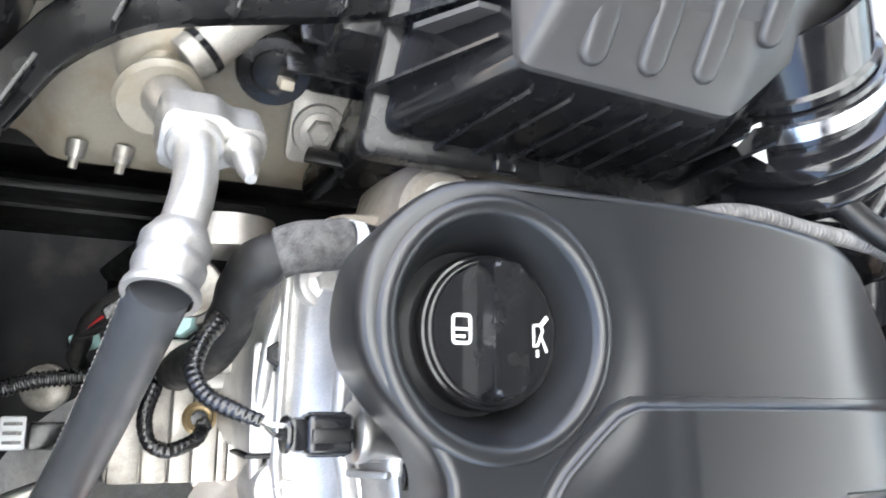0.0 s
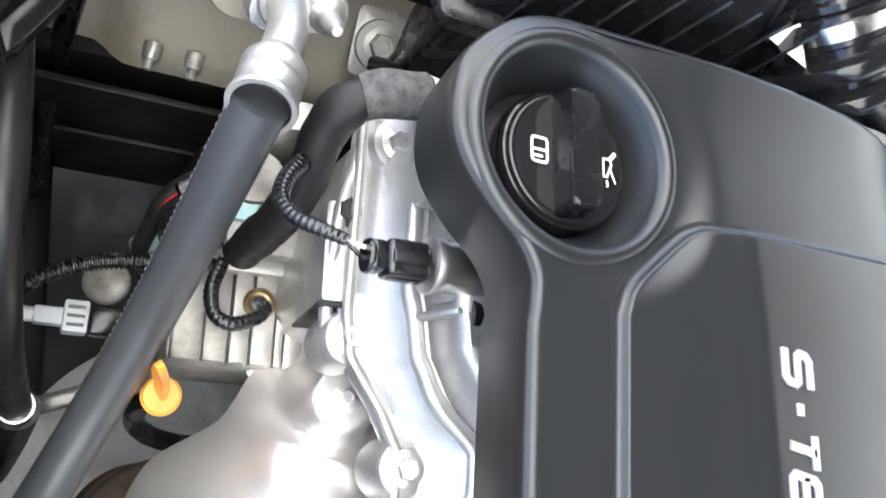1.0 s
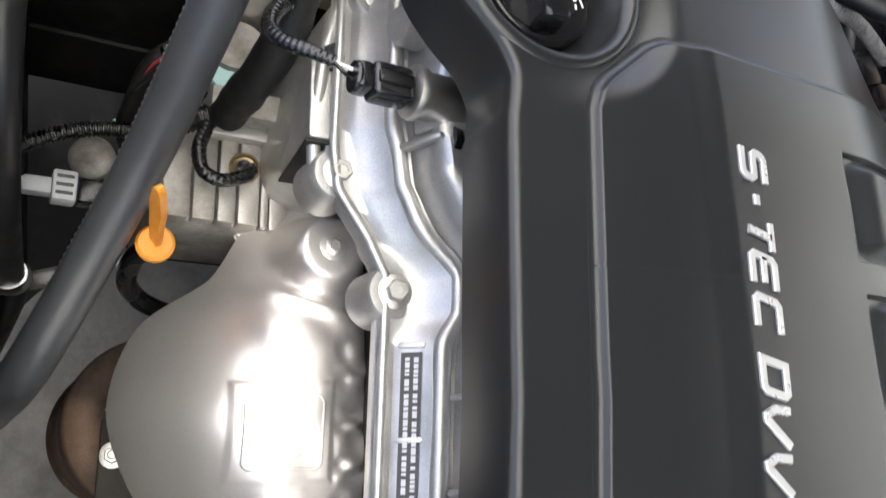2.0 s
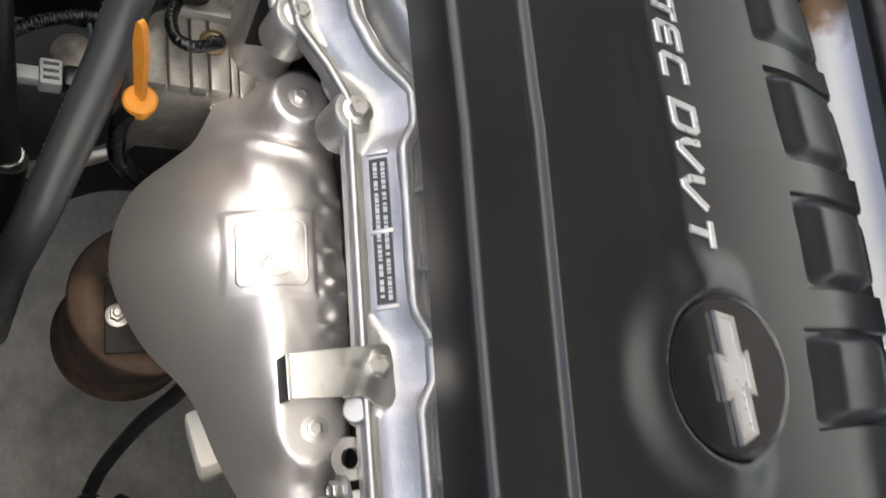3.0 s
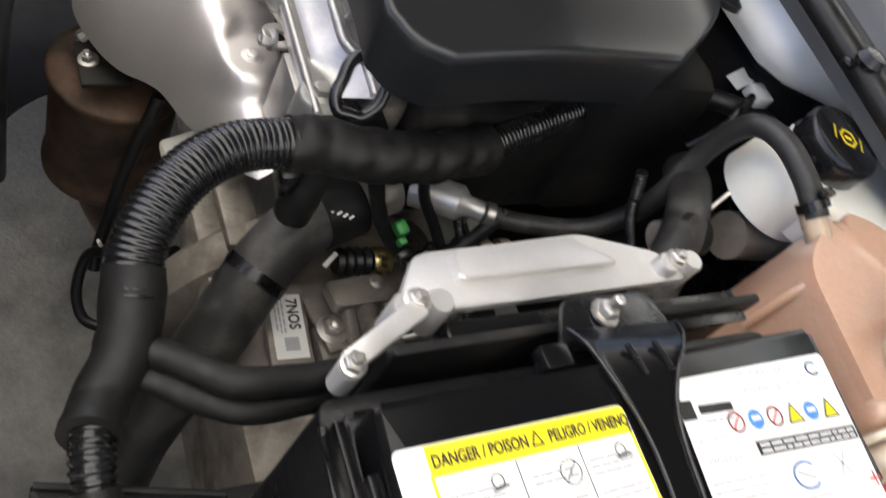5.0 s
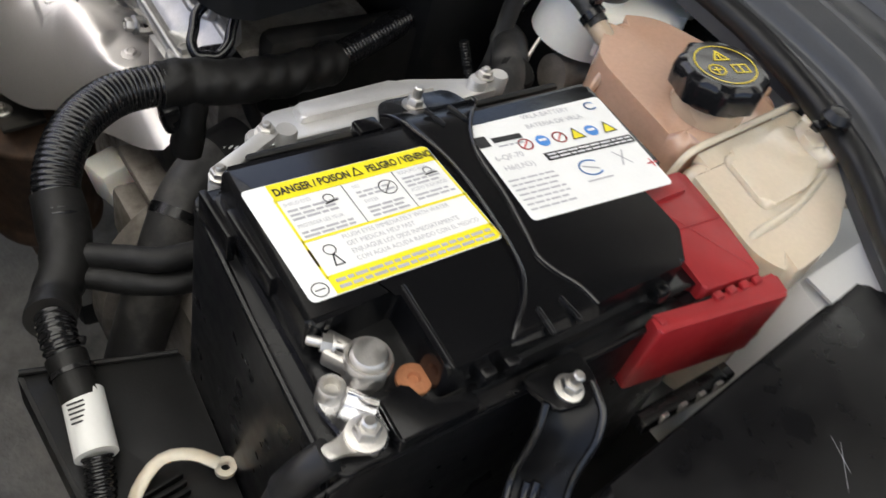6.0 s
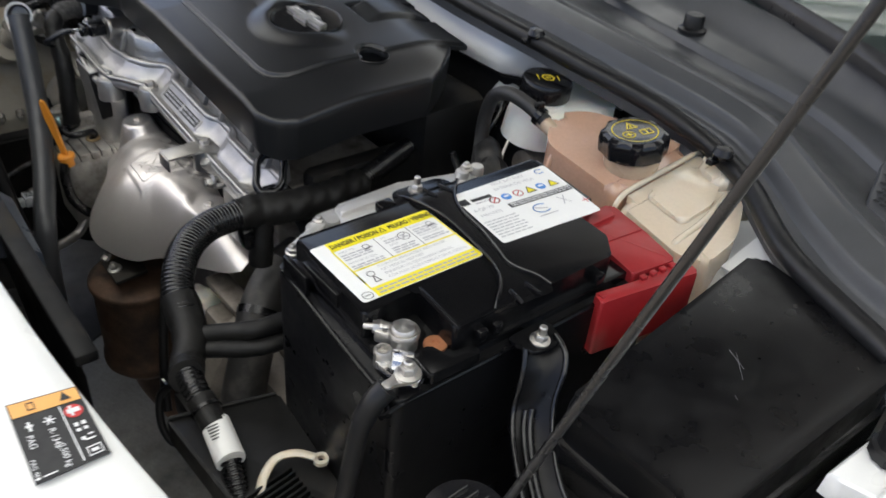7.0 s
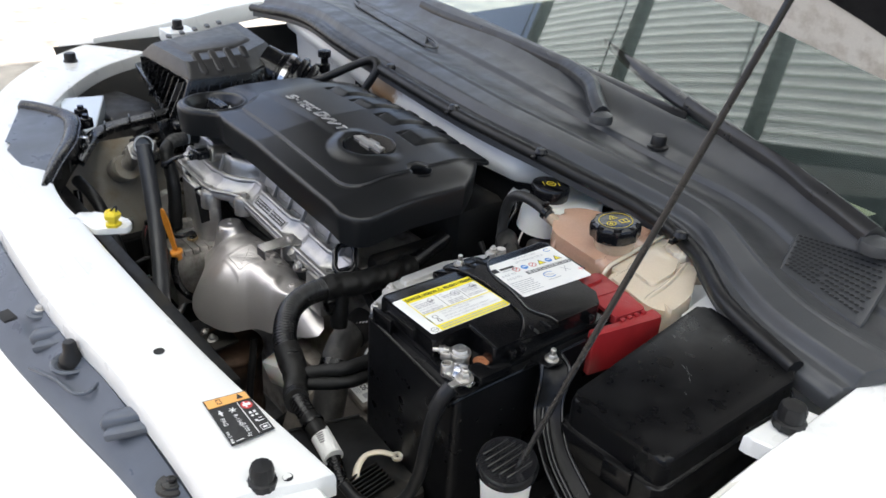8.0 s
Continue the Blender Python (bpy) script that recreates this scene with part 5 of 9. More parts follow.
def battery():
    b = thing("battery", "black car battery with yellow warning label and white label", "battery", (0.588, 0.022, 0.58))
    x0, x1, y0, y1 = 0.494, 0.680, -0.120, 0.166
    part("sleeve", prism(rounded([(x0, y0 + 0.004), (x1, y0 - 0.008), (x1 + 0.002, y1 - 0.01), (x0 + 0.004, y1)], 0.010), 0.575, 0.772, 0.0015), M_SLEEVE, b, "black insulating sleeve")
    lip = tube([(x0 + 0.012, y0 + 0.004, 0.772), (x1 - 0.012, y0 - 0.007, 0.768), (x1 - 0.002, y0 + 0.002, 0.768), (x1, y1 - 0.02, 0.772)], 0.0022, 8, 0.01)
    part("sleeve_lip", lip, M_BATT, b)
    body = prism(rounded([(x0 + 0.010, y0 + 0.010), (x1 - 0.008, y0 + 0.002), (x1 - 0.008, y1 - 0.012), (x0 + 0.012, y1 - 0.004)], 0.006), 0.58, 0.780, 0.003)
    part("lid_base", body, M_BATT, b)
    # raised deck with a notch over the terminals
    deck = prism(rounded([(x0 + 0.016, y0 + 0.013), (0.620, y0 + 0.006), (0.6166, -0.0636), (0.6680, -0.0680), (0.6675, 0.100), (0.645, 0.119), (0.602, 0.122), (0.600, y1 - 0.014), (x0 + 0.018, y1 - 0.006)], 0.004), 0.778, TOP, 0.0035, 2)
    part("lid", deck, M_BATT, b)
    part("side_notch", box((0.560, y0 + 0.008, 0.792), (0.050, 0.006, 0.014), 0.0012), M_BATT, b)
    part("side_rib", box((0.528, y0 + 0.004, 0.780), (0.036, 0.005, 0.022), 0.001), M_BATT, b)
    part("handle_slot", box((0.642, -0.0625, TOP + 0.0004), (0.052, 0.0022, 0.0016), 0.0006, (0, 0, -5)), M_BLACK, b)
    part("vent_plug", box((0.503, -0.012, 0.7985), (0.012, 0.016, 0.010), 0.002), M_BATT, b)
    for yy in (-0.045, -0.030, 0.082):
        part("lid_clip", box((0.671, yy, 0.790), (0.010, 0.010, 0.012), 0.003), M_BATT, b)
    part("terminal_block", prism(rounded([(0.6555, -0.0965), (0.6820, -0.0985), (0.6825, -0.0530), (0.6745, -0.0520), (0.6690, -0.0760), (0.6560, -0.0800)], 0.002), 0.776, 0.7850, 0.0015), M_BATT, b)
    part("colour_disc", lathe([(0, -0.0025), (0.0088, -0.0025), (0.0092, -0.0012), (0.0088, 0.0002), (0.0034, 0.0008), (0.0026, -0.0010), (0, -0.0010)], pose(0.6545, -0.0735, 0.7825), 28), M_COPPER, b, "rust-coloured terminal marker disc")
    return b


BATTERY = battery()


def flat(poly, z):
    bm = bmesh.new()
    bm.faces.new([bm.verts.new((x, y, z)) for x, y in poly])
    return bm


def in_label(c, w, h, turn):
    """Maps label coordinates (right, up, from the centre) to the battery top; right runs to the rear, up towards the engine."""
    m = Matrix.Translation((*c, 0)) @ Matrix(((math.sin(turn), -math.cos(turn), 0, 0), (math.cos(turn), math.sin(turn), 0, 0), (0, 0, 1, 0), (0, 0, 0, 1)))
    return m


def label_bars(rng, x0, x1, y, h, words=(0.003, 0.009), gap=0.0011):
    bm = bmesh.new()
    x = x0
    while x < x1 - words[0]:
        w = min(rng.uniform(*words), x1 - x)
        bm.faces.new([bm.verts.new(q) for q in ((x, y - h / 2, 0), (x + w, y - h / 2, 0), (x + w, y + h / 2, 0), (x, y + h / 2, 0))])
        x += w + gap
    return bm


def yellow_label():
    w, h = 0.116, 0.079
    m = in_label((0.570, -0.048), w, h, radians(0.5)) @ Matrix.Translation((0, 0, TOP + 0.0004))
    sheet = part("warning_label", turned(flat(rounded([(-w / 2, -h / 2), (w / 2, -h / 2), (w / 2, h / 2), (-w / 2, h / 2)], 0.004), 0), m), M_LABELW, BATTERY, "white and yellow danger label in two languages")
    up = lambda k: m @ Matrix.Translation((0, 0, 0.0003 * k))
    part("yellow_band", turned(flat([(-0.044, 0.0265), (0.0575, 0.0265), (0.0575, 0.0375), (0.055, 0.039), (-0.044, 0.039)], 0), up(1)), M_LABELY, sheet)
    part("yellow_band", turned(flat([(-0.044, -0.039), (0.054, -0.039), (0.0575, -0.037), (0.0575, -0.0275), (-0.044, -0.0275)], 0), up(1)), M_LABELY, sheet)
    lines = joined(stroke([(-0.044, 0.0275), (-0.044, -0.0285)], 0.0014), stroke([(-0.044, -0.0035), (0.0575, -0.0035)], 0.0016), stroke([(0.0568, 0.03), (0.0568, -0.03)], 0.0014), stroke([(-0.044, -0.0095), (-0.044, -0.02)], 0.0014))
    part("yellow_rule", turned(lines, up(1)), M_LABELY, sheet)
    for rule_x in (-0.006, 0.026):
        part("cell_rule", turned(stroke([(rule_x, 0.026), (rule_x, -0.003)], 0.0005), up(1)), M_INK, sheet)
    part("title", turned(text_bm("DANGER / POISON", 0.0074, pose(-0.0425, 0.0300, 0), 0, 0, 0.72, bold=0.00025), up(2)), M_INK, sheet)
    part("title", turned(text_bm("PELIGRO / VENENO", 0.0074, pose(0.0135, 0.0300, 0), 0, 0, 0.68, bold=0.00025), up(2)), M_INK, sheet)
    part("warning_triangle", turned(stroke([(0.0045, 0.0300), (0.0100, 0.0300), (0.00725, 0.0358)], 0.0008, True), up(2)), M_INK, sheet)
    for t, x, y in (("SHIELD EYES", -0.0415, 0.0215), ("NO", -0.001, 0.0215), ("SULFURIC ACID", 0.029, 0.0225), ("PROTEGER LES YEUX", -0.0415, 0.0055), ("EVITER", 0.0, 0.0095), ("ACIDO SULFURICO", 0.029, 0.0085)):
        part("heading", turned(text_bm(t, 0.0035, pose(x, y, 0), 0, 0, 0.80), up(1)), M_INKG, sheet)
    for t, x, y in (("FLUSH EYES IMMEDIATELY WITH WATER", -0.024, -0.0088), ("GET MEDICAL HELP FAST", -0.024, -0.0138), ("ENJUAGUE LOS OJOS INMEDIATAMENTE", -0.024, -0.0190), ("CON AGUA ACUDA RAPIDO CON EL MEDICO", -0.024, -0.0242)):
        part("heading", turned(text_bm(t, 0.0043, pose(x, y, 0), 0, 0, 0.85), up(1)), M_INKG, sheet)
    rng = random.Random(11)
    small = [(-0.0415, -0.012, y) for y in (0.018, 0.0148, 0.0118, 0.002, -0.0008)] + [(-0.001, 0.022, y) for y in (0.018, 0.015, 0.006, 0.003, 0.0)] + [(0.029, 0.054, y) for y in (0.019, 0.016, 0.013, 0.005, 0.002)]
    tagged(part("small_print", turned(joined(*[label_bars(rng, a, b, y, 0.0015) for a, b, y in small]), up(1)), M_INKG, sheet), "lines of tiny grey print", kind="stuff")
    tagged(part("small_print", turned(joined(*[label_bars(rng, -0.041, 0.054, y, 0.0020) for y in (-0.0318, -0.0358)]), up(2)), M_INKG, sheet), "lines of tiny grey print", kind="stuff")
    ring = lambda cx, cy, r: stroke([(cx + r * math.cos(2 * math.pi * k / 20), cy + r * math.sin(2 * math.pi * k / 20)) for k in range(20)], 0.0006, True)
    part("no_smoking_sign", turned(joined(ring(0.018, 0.0165, 0.0052), stroke([(0.0145, 0.0128), (0.0215, 0.0202)], 0.0006)), up(1)), M_INK, sheet)
    part("goggles_sign", turned(joined(ring(-0.017, 0.020, 0.0028), stroke([(-0.020, 0.0165), (-0.013, 0.0175)], 0.0009)), up(1)), M_INK, sheet)
    part("acid_sign", turned(joined(ring(0.047, 0.0205, 0.0026), stroke([(0.044, 0.0175), (0.052, 0.0180)], 0.0009)), up(1)), M_INK, sheet)
    part("rinse_sign", turned(joined(ring(-0.034, -0.0125, 0.0032), stroke([(-0.034, -0.016), (-0.036, -0.023), (-0.031, -0.023), (-0.0335, -0.016)], 0.0008)), up(1)), M_INK, sheet)
    part("minus_sign", turned(joined(ring(-0.0505, -0.0335, 0.0042), stroke([(-0.0530, -0.0335), (-0.0480, -0.0335)], 0.0007)), up(1)), M_INK, sheet)
    return sheet


yellow_label()


def white_label():
    w, h = 0.118, 0.092
    m = in_label((0.565, 0.096), w, h, radians(4)) @ Matrix.Translation((0, 0, TOP + 0.0004))
    sheet = part("maker_label", turned(flat(rounded([(-w / 2, -h / 2), (w / 2 - 0.006, -h / 2), (w / 2, h / 2 - 0.004), (-w / 2 + 0.004, h / 2 - 0.01)], 0.004), 0), m), M_LABELW, BATTERY, "white maker label with hazard pictograms")
    up = lambda k: m @ Matrix.Translation((0, 0, 0.0003 * k))
    part("logo_block", turned(joined(flat([(-0.056, 0.016), (-0.047, 0.016), (-0.047, 0.0255), (-0.056, 0.0255)], 0), flat([(-0.044, 0.018), (-0.022, 0.018), (-0.022, 0.0225), (-0.044, 0.0225)], 0)), up(1)), M_INK, sheet, "plain black logo blocks")
    part("rating", turned(text_bm("6-QF-70", 0.0062, pose(-0.052, 0.003, 0)), up(1)), M_INKG, sheet)
    part("rating", turned(text_bm("H6(LN3)", 0.0062, pose(-0.051, -0.006, 0)), up(1)), M_INKG, sheet)
    part("title", turned(text_bm("VRLA BATTERY", 0.0058, pose(-0.012, 0.033, 0)), up(1)), M_INKG, sheet)
    part("title", turned(text_bm("BATERIA DE VRLA", 0.0058, pose(-0.014, 0.0245, 0)), up(1)), M_INKG, sheet)
    part("notice_band", turned(flat([(-0.018, -0.0055), (0.055, -0.0055), (0.055, 0.0015), (-0.018, 0.0015)], 0), up(1)), M_INK, sheet)
    rng = random.Random(5)
    part("notice_print", turned(joined(*[label_bars(rng, -0.016, 0.053, y, 0.0013) for y in (-0.0007, -0.0036)]), up(2)), M_INKW, sheet)
    tagged(part("small_print", turned(joined(*[label_bars(rng, -0.055, -0.020, y, 0.0013) for y in (-0.014, -0.018, -0.022, -0.026, -0.030, -0.034, -0.038)], *[label_bars(rng, -0.043, -0.024, 0.0145, 0.0014)]), up(1)), M_INKG, sheet), "lines of tiny grey print", kind="stuff")
    for k, (x, mat) in enumerate(((-0.024, M_INKR), (-0.0105, M_INKB), (0.003, M_INKR), (0.0165, M_LABELY), (0.030, M_INKB), (0.0435, M_LABELY))):
        if mat is M_LABELY:
            part("pictogram", turned(flat([(x - 0.0052, 0.0075), (x + 0.0052, 0.0075), (x, 0.0170)], 0), up(1)), M_LABELY, sheet, "yellow hazard triangle")
            part("triangle_edge", turned(stroke([(x - 0.0052, 0.0075), (x + 0.0052, 0.0075), (x, 0.0170)], 0.0008, True), up(2)), M_INK, sheet)
        elif mat is M_INKB:
            part("pictogram", turned(flat([(x + 0.0050 * math.cos(a * math.pi / 12), 0.012 + 0.0050 * math.sin(a * math.pi / 12)) for a in range(24)], 0), up(1)), M_INKB, sheet, "blue instruction disc")
            part("disc_mark", turned(stroke([(x - 0.002, 0.0125), (x + 0.0022, 0.0125)], 0.0022), up(2)), M_INKW, sheet)
        else:
            part("pictogram", turned(joined(stroke([(x + 0.0047 * math.cos(a * math.pi / 12), 0.012 + 0.0047 * math.sin(a * math.pi / 12)) for a in range(24)], 0.0011, True), stroke([(x - 0.003, 0.009), (x + 0.003, 0.015)], 0.0010)), up(1)), M_INKR, sheet, "red prohibition ring")
    for x, y, r, mat in ((0.046, 0.034, 0.0045, M_INKB), (0.006, -0.018, 0.0085, M_INKB)):
        part("stamp", turned(stroke([(x + r * math.cos(a * math.pi / 12), y + 0.75 * r * math.sin(a * math.pi / 12)) for a in range(3, 22)], 0.0012), up(1)), mat, sheet)
    part("stamp", turned(joined(stroke([(0.030, -0.010), (0.038, -0.022)], 0.0010), stroke([(0.038, -0.010), (0.030, -0.022)], 0.0010), stroke([(0.001, -0.016), (0.011, -0.020)], 0.0014), stroke([(-0.004, -0.0285), (0.016, -0.0285)], 0.0012)), up(1)), M_INKG, sheet)
    part("plus_sign", turned(joined(stroke([(0.048, -0.026), (0.0555, -0.026)], 0.0010), stroke([(0.0518, -0.0295), (0.0518, -0.0225)], 0.0010)), up(1)), M_INKR, sheet)
    return sheet


white_label()


def clamp():
    c = thing("battery_clamp", "bright cast battery terminal clamp with steel bolts on the negative post", "battery clamp", (0.648, -0.1, 0.78))
    at = Vector((0.641, -0.0930, 0.779))
    part("post_collar", lathe([(0.0, 0.0), (0.0108, 0.0), (0.0104, 0.0105), (0.0118, 0.0115), (0.0120, 0.0150), (0.0112, 0.0165), (0.0100, 0.0165), (0.0094, 0.0155), (0.0090, 0.0185), (0.0080, 0.0196), (0.0, 0.0198)], Matrix.Translation(at), 40), M_STEEL, c)
    part("jaw", box((0.628, -0.0985, 0.789), (0.019, 0.0062, 0.0105), 0.0018, (0, 0, 32)), M_STEEL, c)
    part("jaw", box((0.634, -0.1040, 0.788), (0.017, 0.0055, 0.0105), 0.0018, (0, 0, 32)), M_STEEL, c)
    part("cross_bolt", turned(joined(lathe([(0, 0), (0.0026, 0), (0.0026, 0.020), (0.002, 0.021), (0, 0.021)], None, 12), lathe([(0, 0.009), (0.0048, 0.009), (0.0048, 0.0140), (0, 0.0140)], None, 6), lathe([(0, 0.0075), (0.0058, 0.0075), (0.0058, 0.009), (0, 0.009)], None, 16)), frame_to((-0.55, -0.8, 0.1), (0.631, -0.0965, 0.791))), M_STEEL, c)
    part("bridge", prism(rounded([(0.636, -0.116), (0.646, -0.121), (0.668, -0.118), (0.680, -0.109), (0.676, -0.099), (0.655, -0.097), (0.645, -0.103)], 0.004), 0.777, 0.7820, 0.0015), M_CHROME, c)
    part("sleeve_nut", lathe([(0, 0), (0.0068, 0), (0.0068, 0.0135), (0.0060, 0.0148), (0.0042, 0.0148), (0.0038, 0.010), (0, 0.010)], pose(0.6445, -0.1135, 0.775), 28), M_STEEL, c)
    part("tongue", box((0.657, -0.1045, 0.7870), (0.015, 0.0013, 0.0105), 0.0004, (0, 0, 42)), M_CHROME, c)
    part("lug_bolt", hexbolt((0.6705, -0.1105, 0.7835), (0, 0, 1), 0.0066, 0.0090, 1.45, 0.004), M_STEEL, c)
    return c


clamp()


def ground_cable():
    g = thing("battery_cable", "black battery cable with a tinned lug", "cable", (0.67, -0.13, 0.76))
    part("lug", prism(rounded([(0.663, -0.105), (0.678, -0.104), (0.6785, -0.114), (0.6745, -0.122), (0.6740, -0.131), (0.6665, -0.132), (0.6665, -0.123), (0.6625, -0.115)], 0.003), 0.7815, 0.7840, 0.001), M_STEEL, g)
    part("heatshrink", tube([(0.670, -0.128, 0.780), (0.668, -0.137, 0.770), (0.664, -0.143, 0.752)], 0.0085, 16), M_RUBBER, g)
    part("cable", tube([(0.667, -0.139, 0.765), (0.663, -0.145, 0.742), (0.661, -0.150, 0.705), (0.660, -0.158, 0.665), (0.652, -0.170, 0.632), (0.632, -0.188, 0.612), (0.605, -0.200, 0.612), (0.585, -0.208, 0.626)], 0.0072, 16), M_RUBBER, g)
    part("copper_ring", tube([(0.6715, -0.131, 0.7795), (0.664, -0.131, 0.7795)], 0.0012, 6), M_ORANGE, g)
    return g


ground_cable()


def hold_down():
    h = thing("battery_hold_down", "pressed black steel battery hold-down strap with zinc studs", "bracket", (0.59, 0.02, 0.78))
    left = spline([(0.488, 0.008, 0.7925), (0.500, 0.0085, 0.8000), (0.515, 0.0095, 0.8040), (0.5305, 0.0132, 0.8042), (0.551, 0.0160, 0.8042), (0.5803, 0.0140, 0.8042), (0.6161, 0.0082, 0.8042), (0.6354, 0.0021, 0.8042), (0.6484, -0.0072, 0.8042), (0.6620, -0.0230, 0.8036), (0.6690, -0.0310, 0.8010)], 0.004)
    right = spline([(0.492, 0.078, 0.7925), (0.503, 0.0700, 0.8000), (0.5130, 0.0590, 0.8040), (0.5310, 0.0440, 0.8042), (0.553, 0.0350, 0.8042), (0.5846, 0.0300, 0.8042), (0.6150, 0.0220, 0.8042), (0.6332, 0.0176, 0.8042), (0.6503, 0.0240, 0.8042), (0.6650, 0.0290, 0.8036), (0.6740, 0.0250, 0.8010)], 0.004)

    def f(u, v):
        p = line_at(left, u).lerp(line_at(right, u), v)
        c = abs(2 * v - 1)
        return p + Vector((0, 0, 0.0006 * smooth(0.84, 0.94, c)))

    part("strap", thick(patch(90, 30, f), 0.0016), M_BATT, h)
    for line in (left, right):
        part("edge_bead", tube([p + Vector((0, 0, 0.0010)) for p in line[::3]], 0.0012, 8, 0.004), M_CAP, h)
    part("ear", prism(rounded([(0.676, -0.022), (0.700, -0.016), (0.704, 0.004), (0.696, 0.016), (0.676, 0.020)], 0.006), 0.7745, 0.7780, 0.001), M_BATT, h)
    for q, ax in (((0.480, 0.040, 0.7865), (-0.05, 0.1, 1)), ((0.6925, -0.0025, 0.7785), (0.1, 0, 1))):
        part("stud", hexbolt(q, ax, 0.0058, 0.0070, 1.4, 0.008), M_STEEL, h)
    for q, a in (((0.512, 0.030, 0.8045), 12), ((0.513, 0.047, 0.8045), 12), ((0.6655, -0.0065, 0.8045), -8), ((0.6650, 0.0110, 0.8045), 2)):
        part("slot_lip", box(q, (0.017, 0.0030, 0.0032), 0.0012, (0, 0, a)), M_BLACK, h)
    part("rear_plate", prism(rounded([(0.468, 0.02), (0.497, 0.004), (0.500, 0.085), (0.470, 0.075)], 0.006), 0.7825, 0.7860, 0.001), M_BLACK, h)
    return h


hold_down()


def terminal_cover():
    r = thing("terminal_cover", "dull red plastic cover over the positive battery terminal", "terminal cover", (0.65, 0.13, 0.70))
    slope = Matrix(((1, 0, 0, 0), (0, 1, 0, 0), (-0.085, -0.03, 1, 0.0550), (0, 0, 0, 1)))
    part("upper_lid", turned(prism(rounded([(0.600, 0.127), (0.640, 0.1245), (0.679, 0.120), (0.684, 0.172), (0.645, 0.179), (0.598, 0.183)], 0.003), 0.745, 0.789, 0.0028), slope), M_RED, r)
    part("lid_step", turned(prism(rounded([(0.6005, 0.1315), (0.6150, 0.1310), (0.6140, 0.1690), (0.5995, 0.1735)], 0.002), 0.787, 0.7925, 0.0016), slope), M_RED, r)
    part("lid_seam", turned(prism(rounded([(0.6350, 0.1255), (0.6368, 0.1253), (0.6395, 0.1785), (0.6377, 0.1788)], 0.0006), 0.788, 0.7900, 0.0006, 1), slope), M_RED, r)
    part("fuse_box_body", turned(prism(rounded([(0.6775, 0.073), (0.6895, 0.0705), (0.7035, 0.182), (0.6860, 0.186), (0.6835, 0.118)], 0.003), 0.730, 0.7855, 0.0030), slope), M_RED, r)
    for k in range(4):
        part("hinge_tooth", turned(box((0.6845 + 0.0005 * k, 0.128 + 0.0125 * k, 0.7865), (0.0050, 0.0075, 0.0035), 0.001), slope), M_RED, r)
    part("latch_pocket", turned(box((0.683, 0.0775, 0.7855), (0.006, 0.005, 0.003), 0.001, (0, 0, 5)), slope), M_RED, r)
    part("terminal_row", box((0.706, 0.128, 0.700), (0.012, 0.09, 0.012), 0.002), M_BLACK, r)
    for k in range(4):
        part("contact", box((0.712, 0.098 + 0.018 * k, 0.705), (0.003, 0.006, 0.008), 0.0006), M_STEEL, r)
    return r


terminal_cover()


def tray():
    t = thing("battery_tray", "black plastic battery tray with ribbed front ledge", "battery tray", (0.58, 0.0, 0.5))
    part("pan", prism(rounded([(0.47, -0.17), (0.70, -0.165), (0.71, 0.19), (0.48, 0.19)], 0.01), 0.53, 0.578, 0.003), M_DARK, t)
    part("front_ledge", prism(rounded([(0.455, -0.215), (0.64, -0.205), (0.64, -0.128), (0.482, -0.115)], 0.006), 0.585, 0.612, 0.003), M_DARK, t)
    for k in range(7):
        part("ledge_rib", box((0.575 + 0.006 * k, -0.176, 0.6145), (0.0022, 0.05, 0.006), 0.0006, (0, 0, 8)), M_DARK, t)
    part("ledge_edge", tube([(0.458, -0.213, 0.613), (0.484, -0.118, 0.613)], 0.0022, 8), M_DARK, t)
    part("stay", box((0.60, 0.0, 0.40), (0.06, 0.2, 0.27), 0.01), M_DARK, t)
    return t


tray()


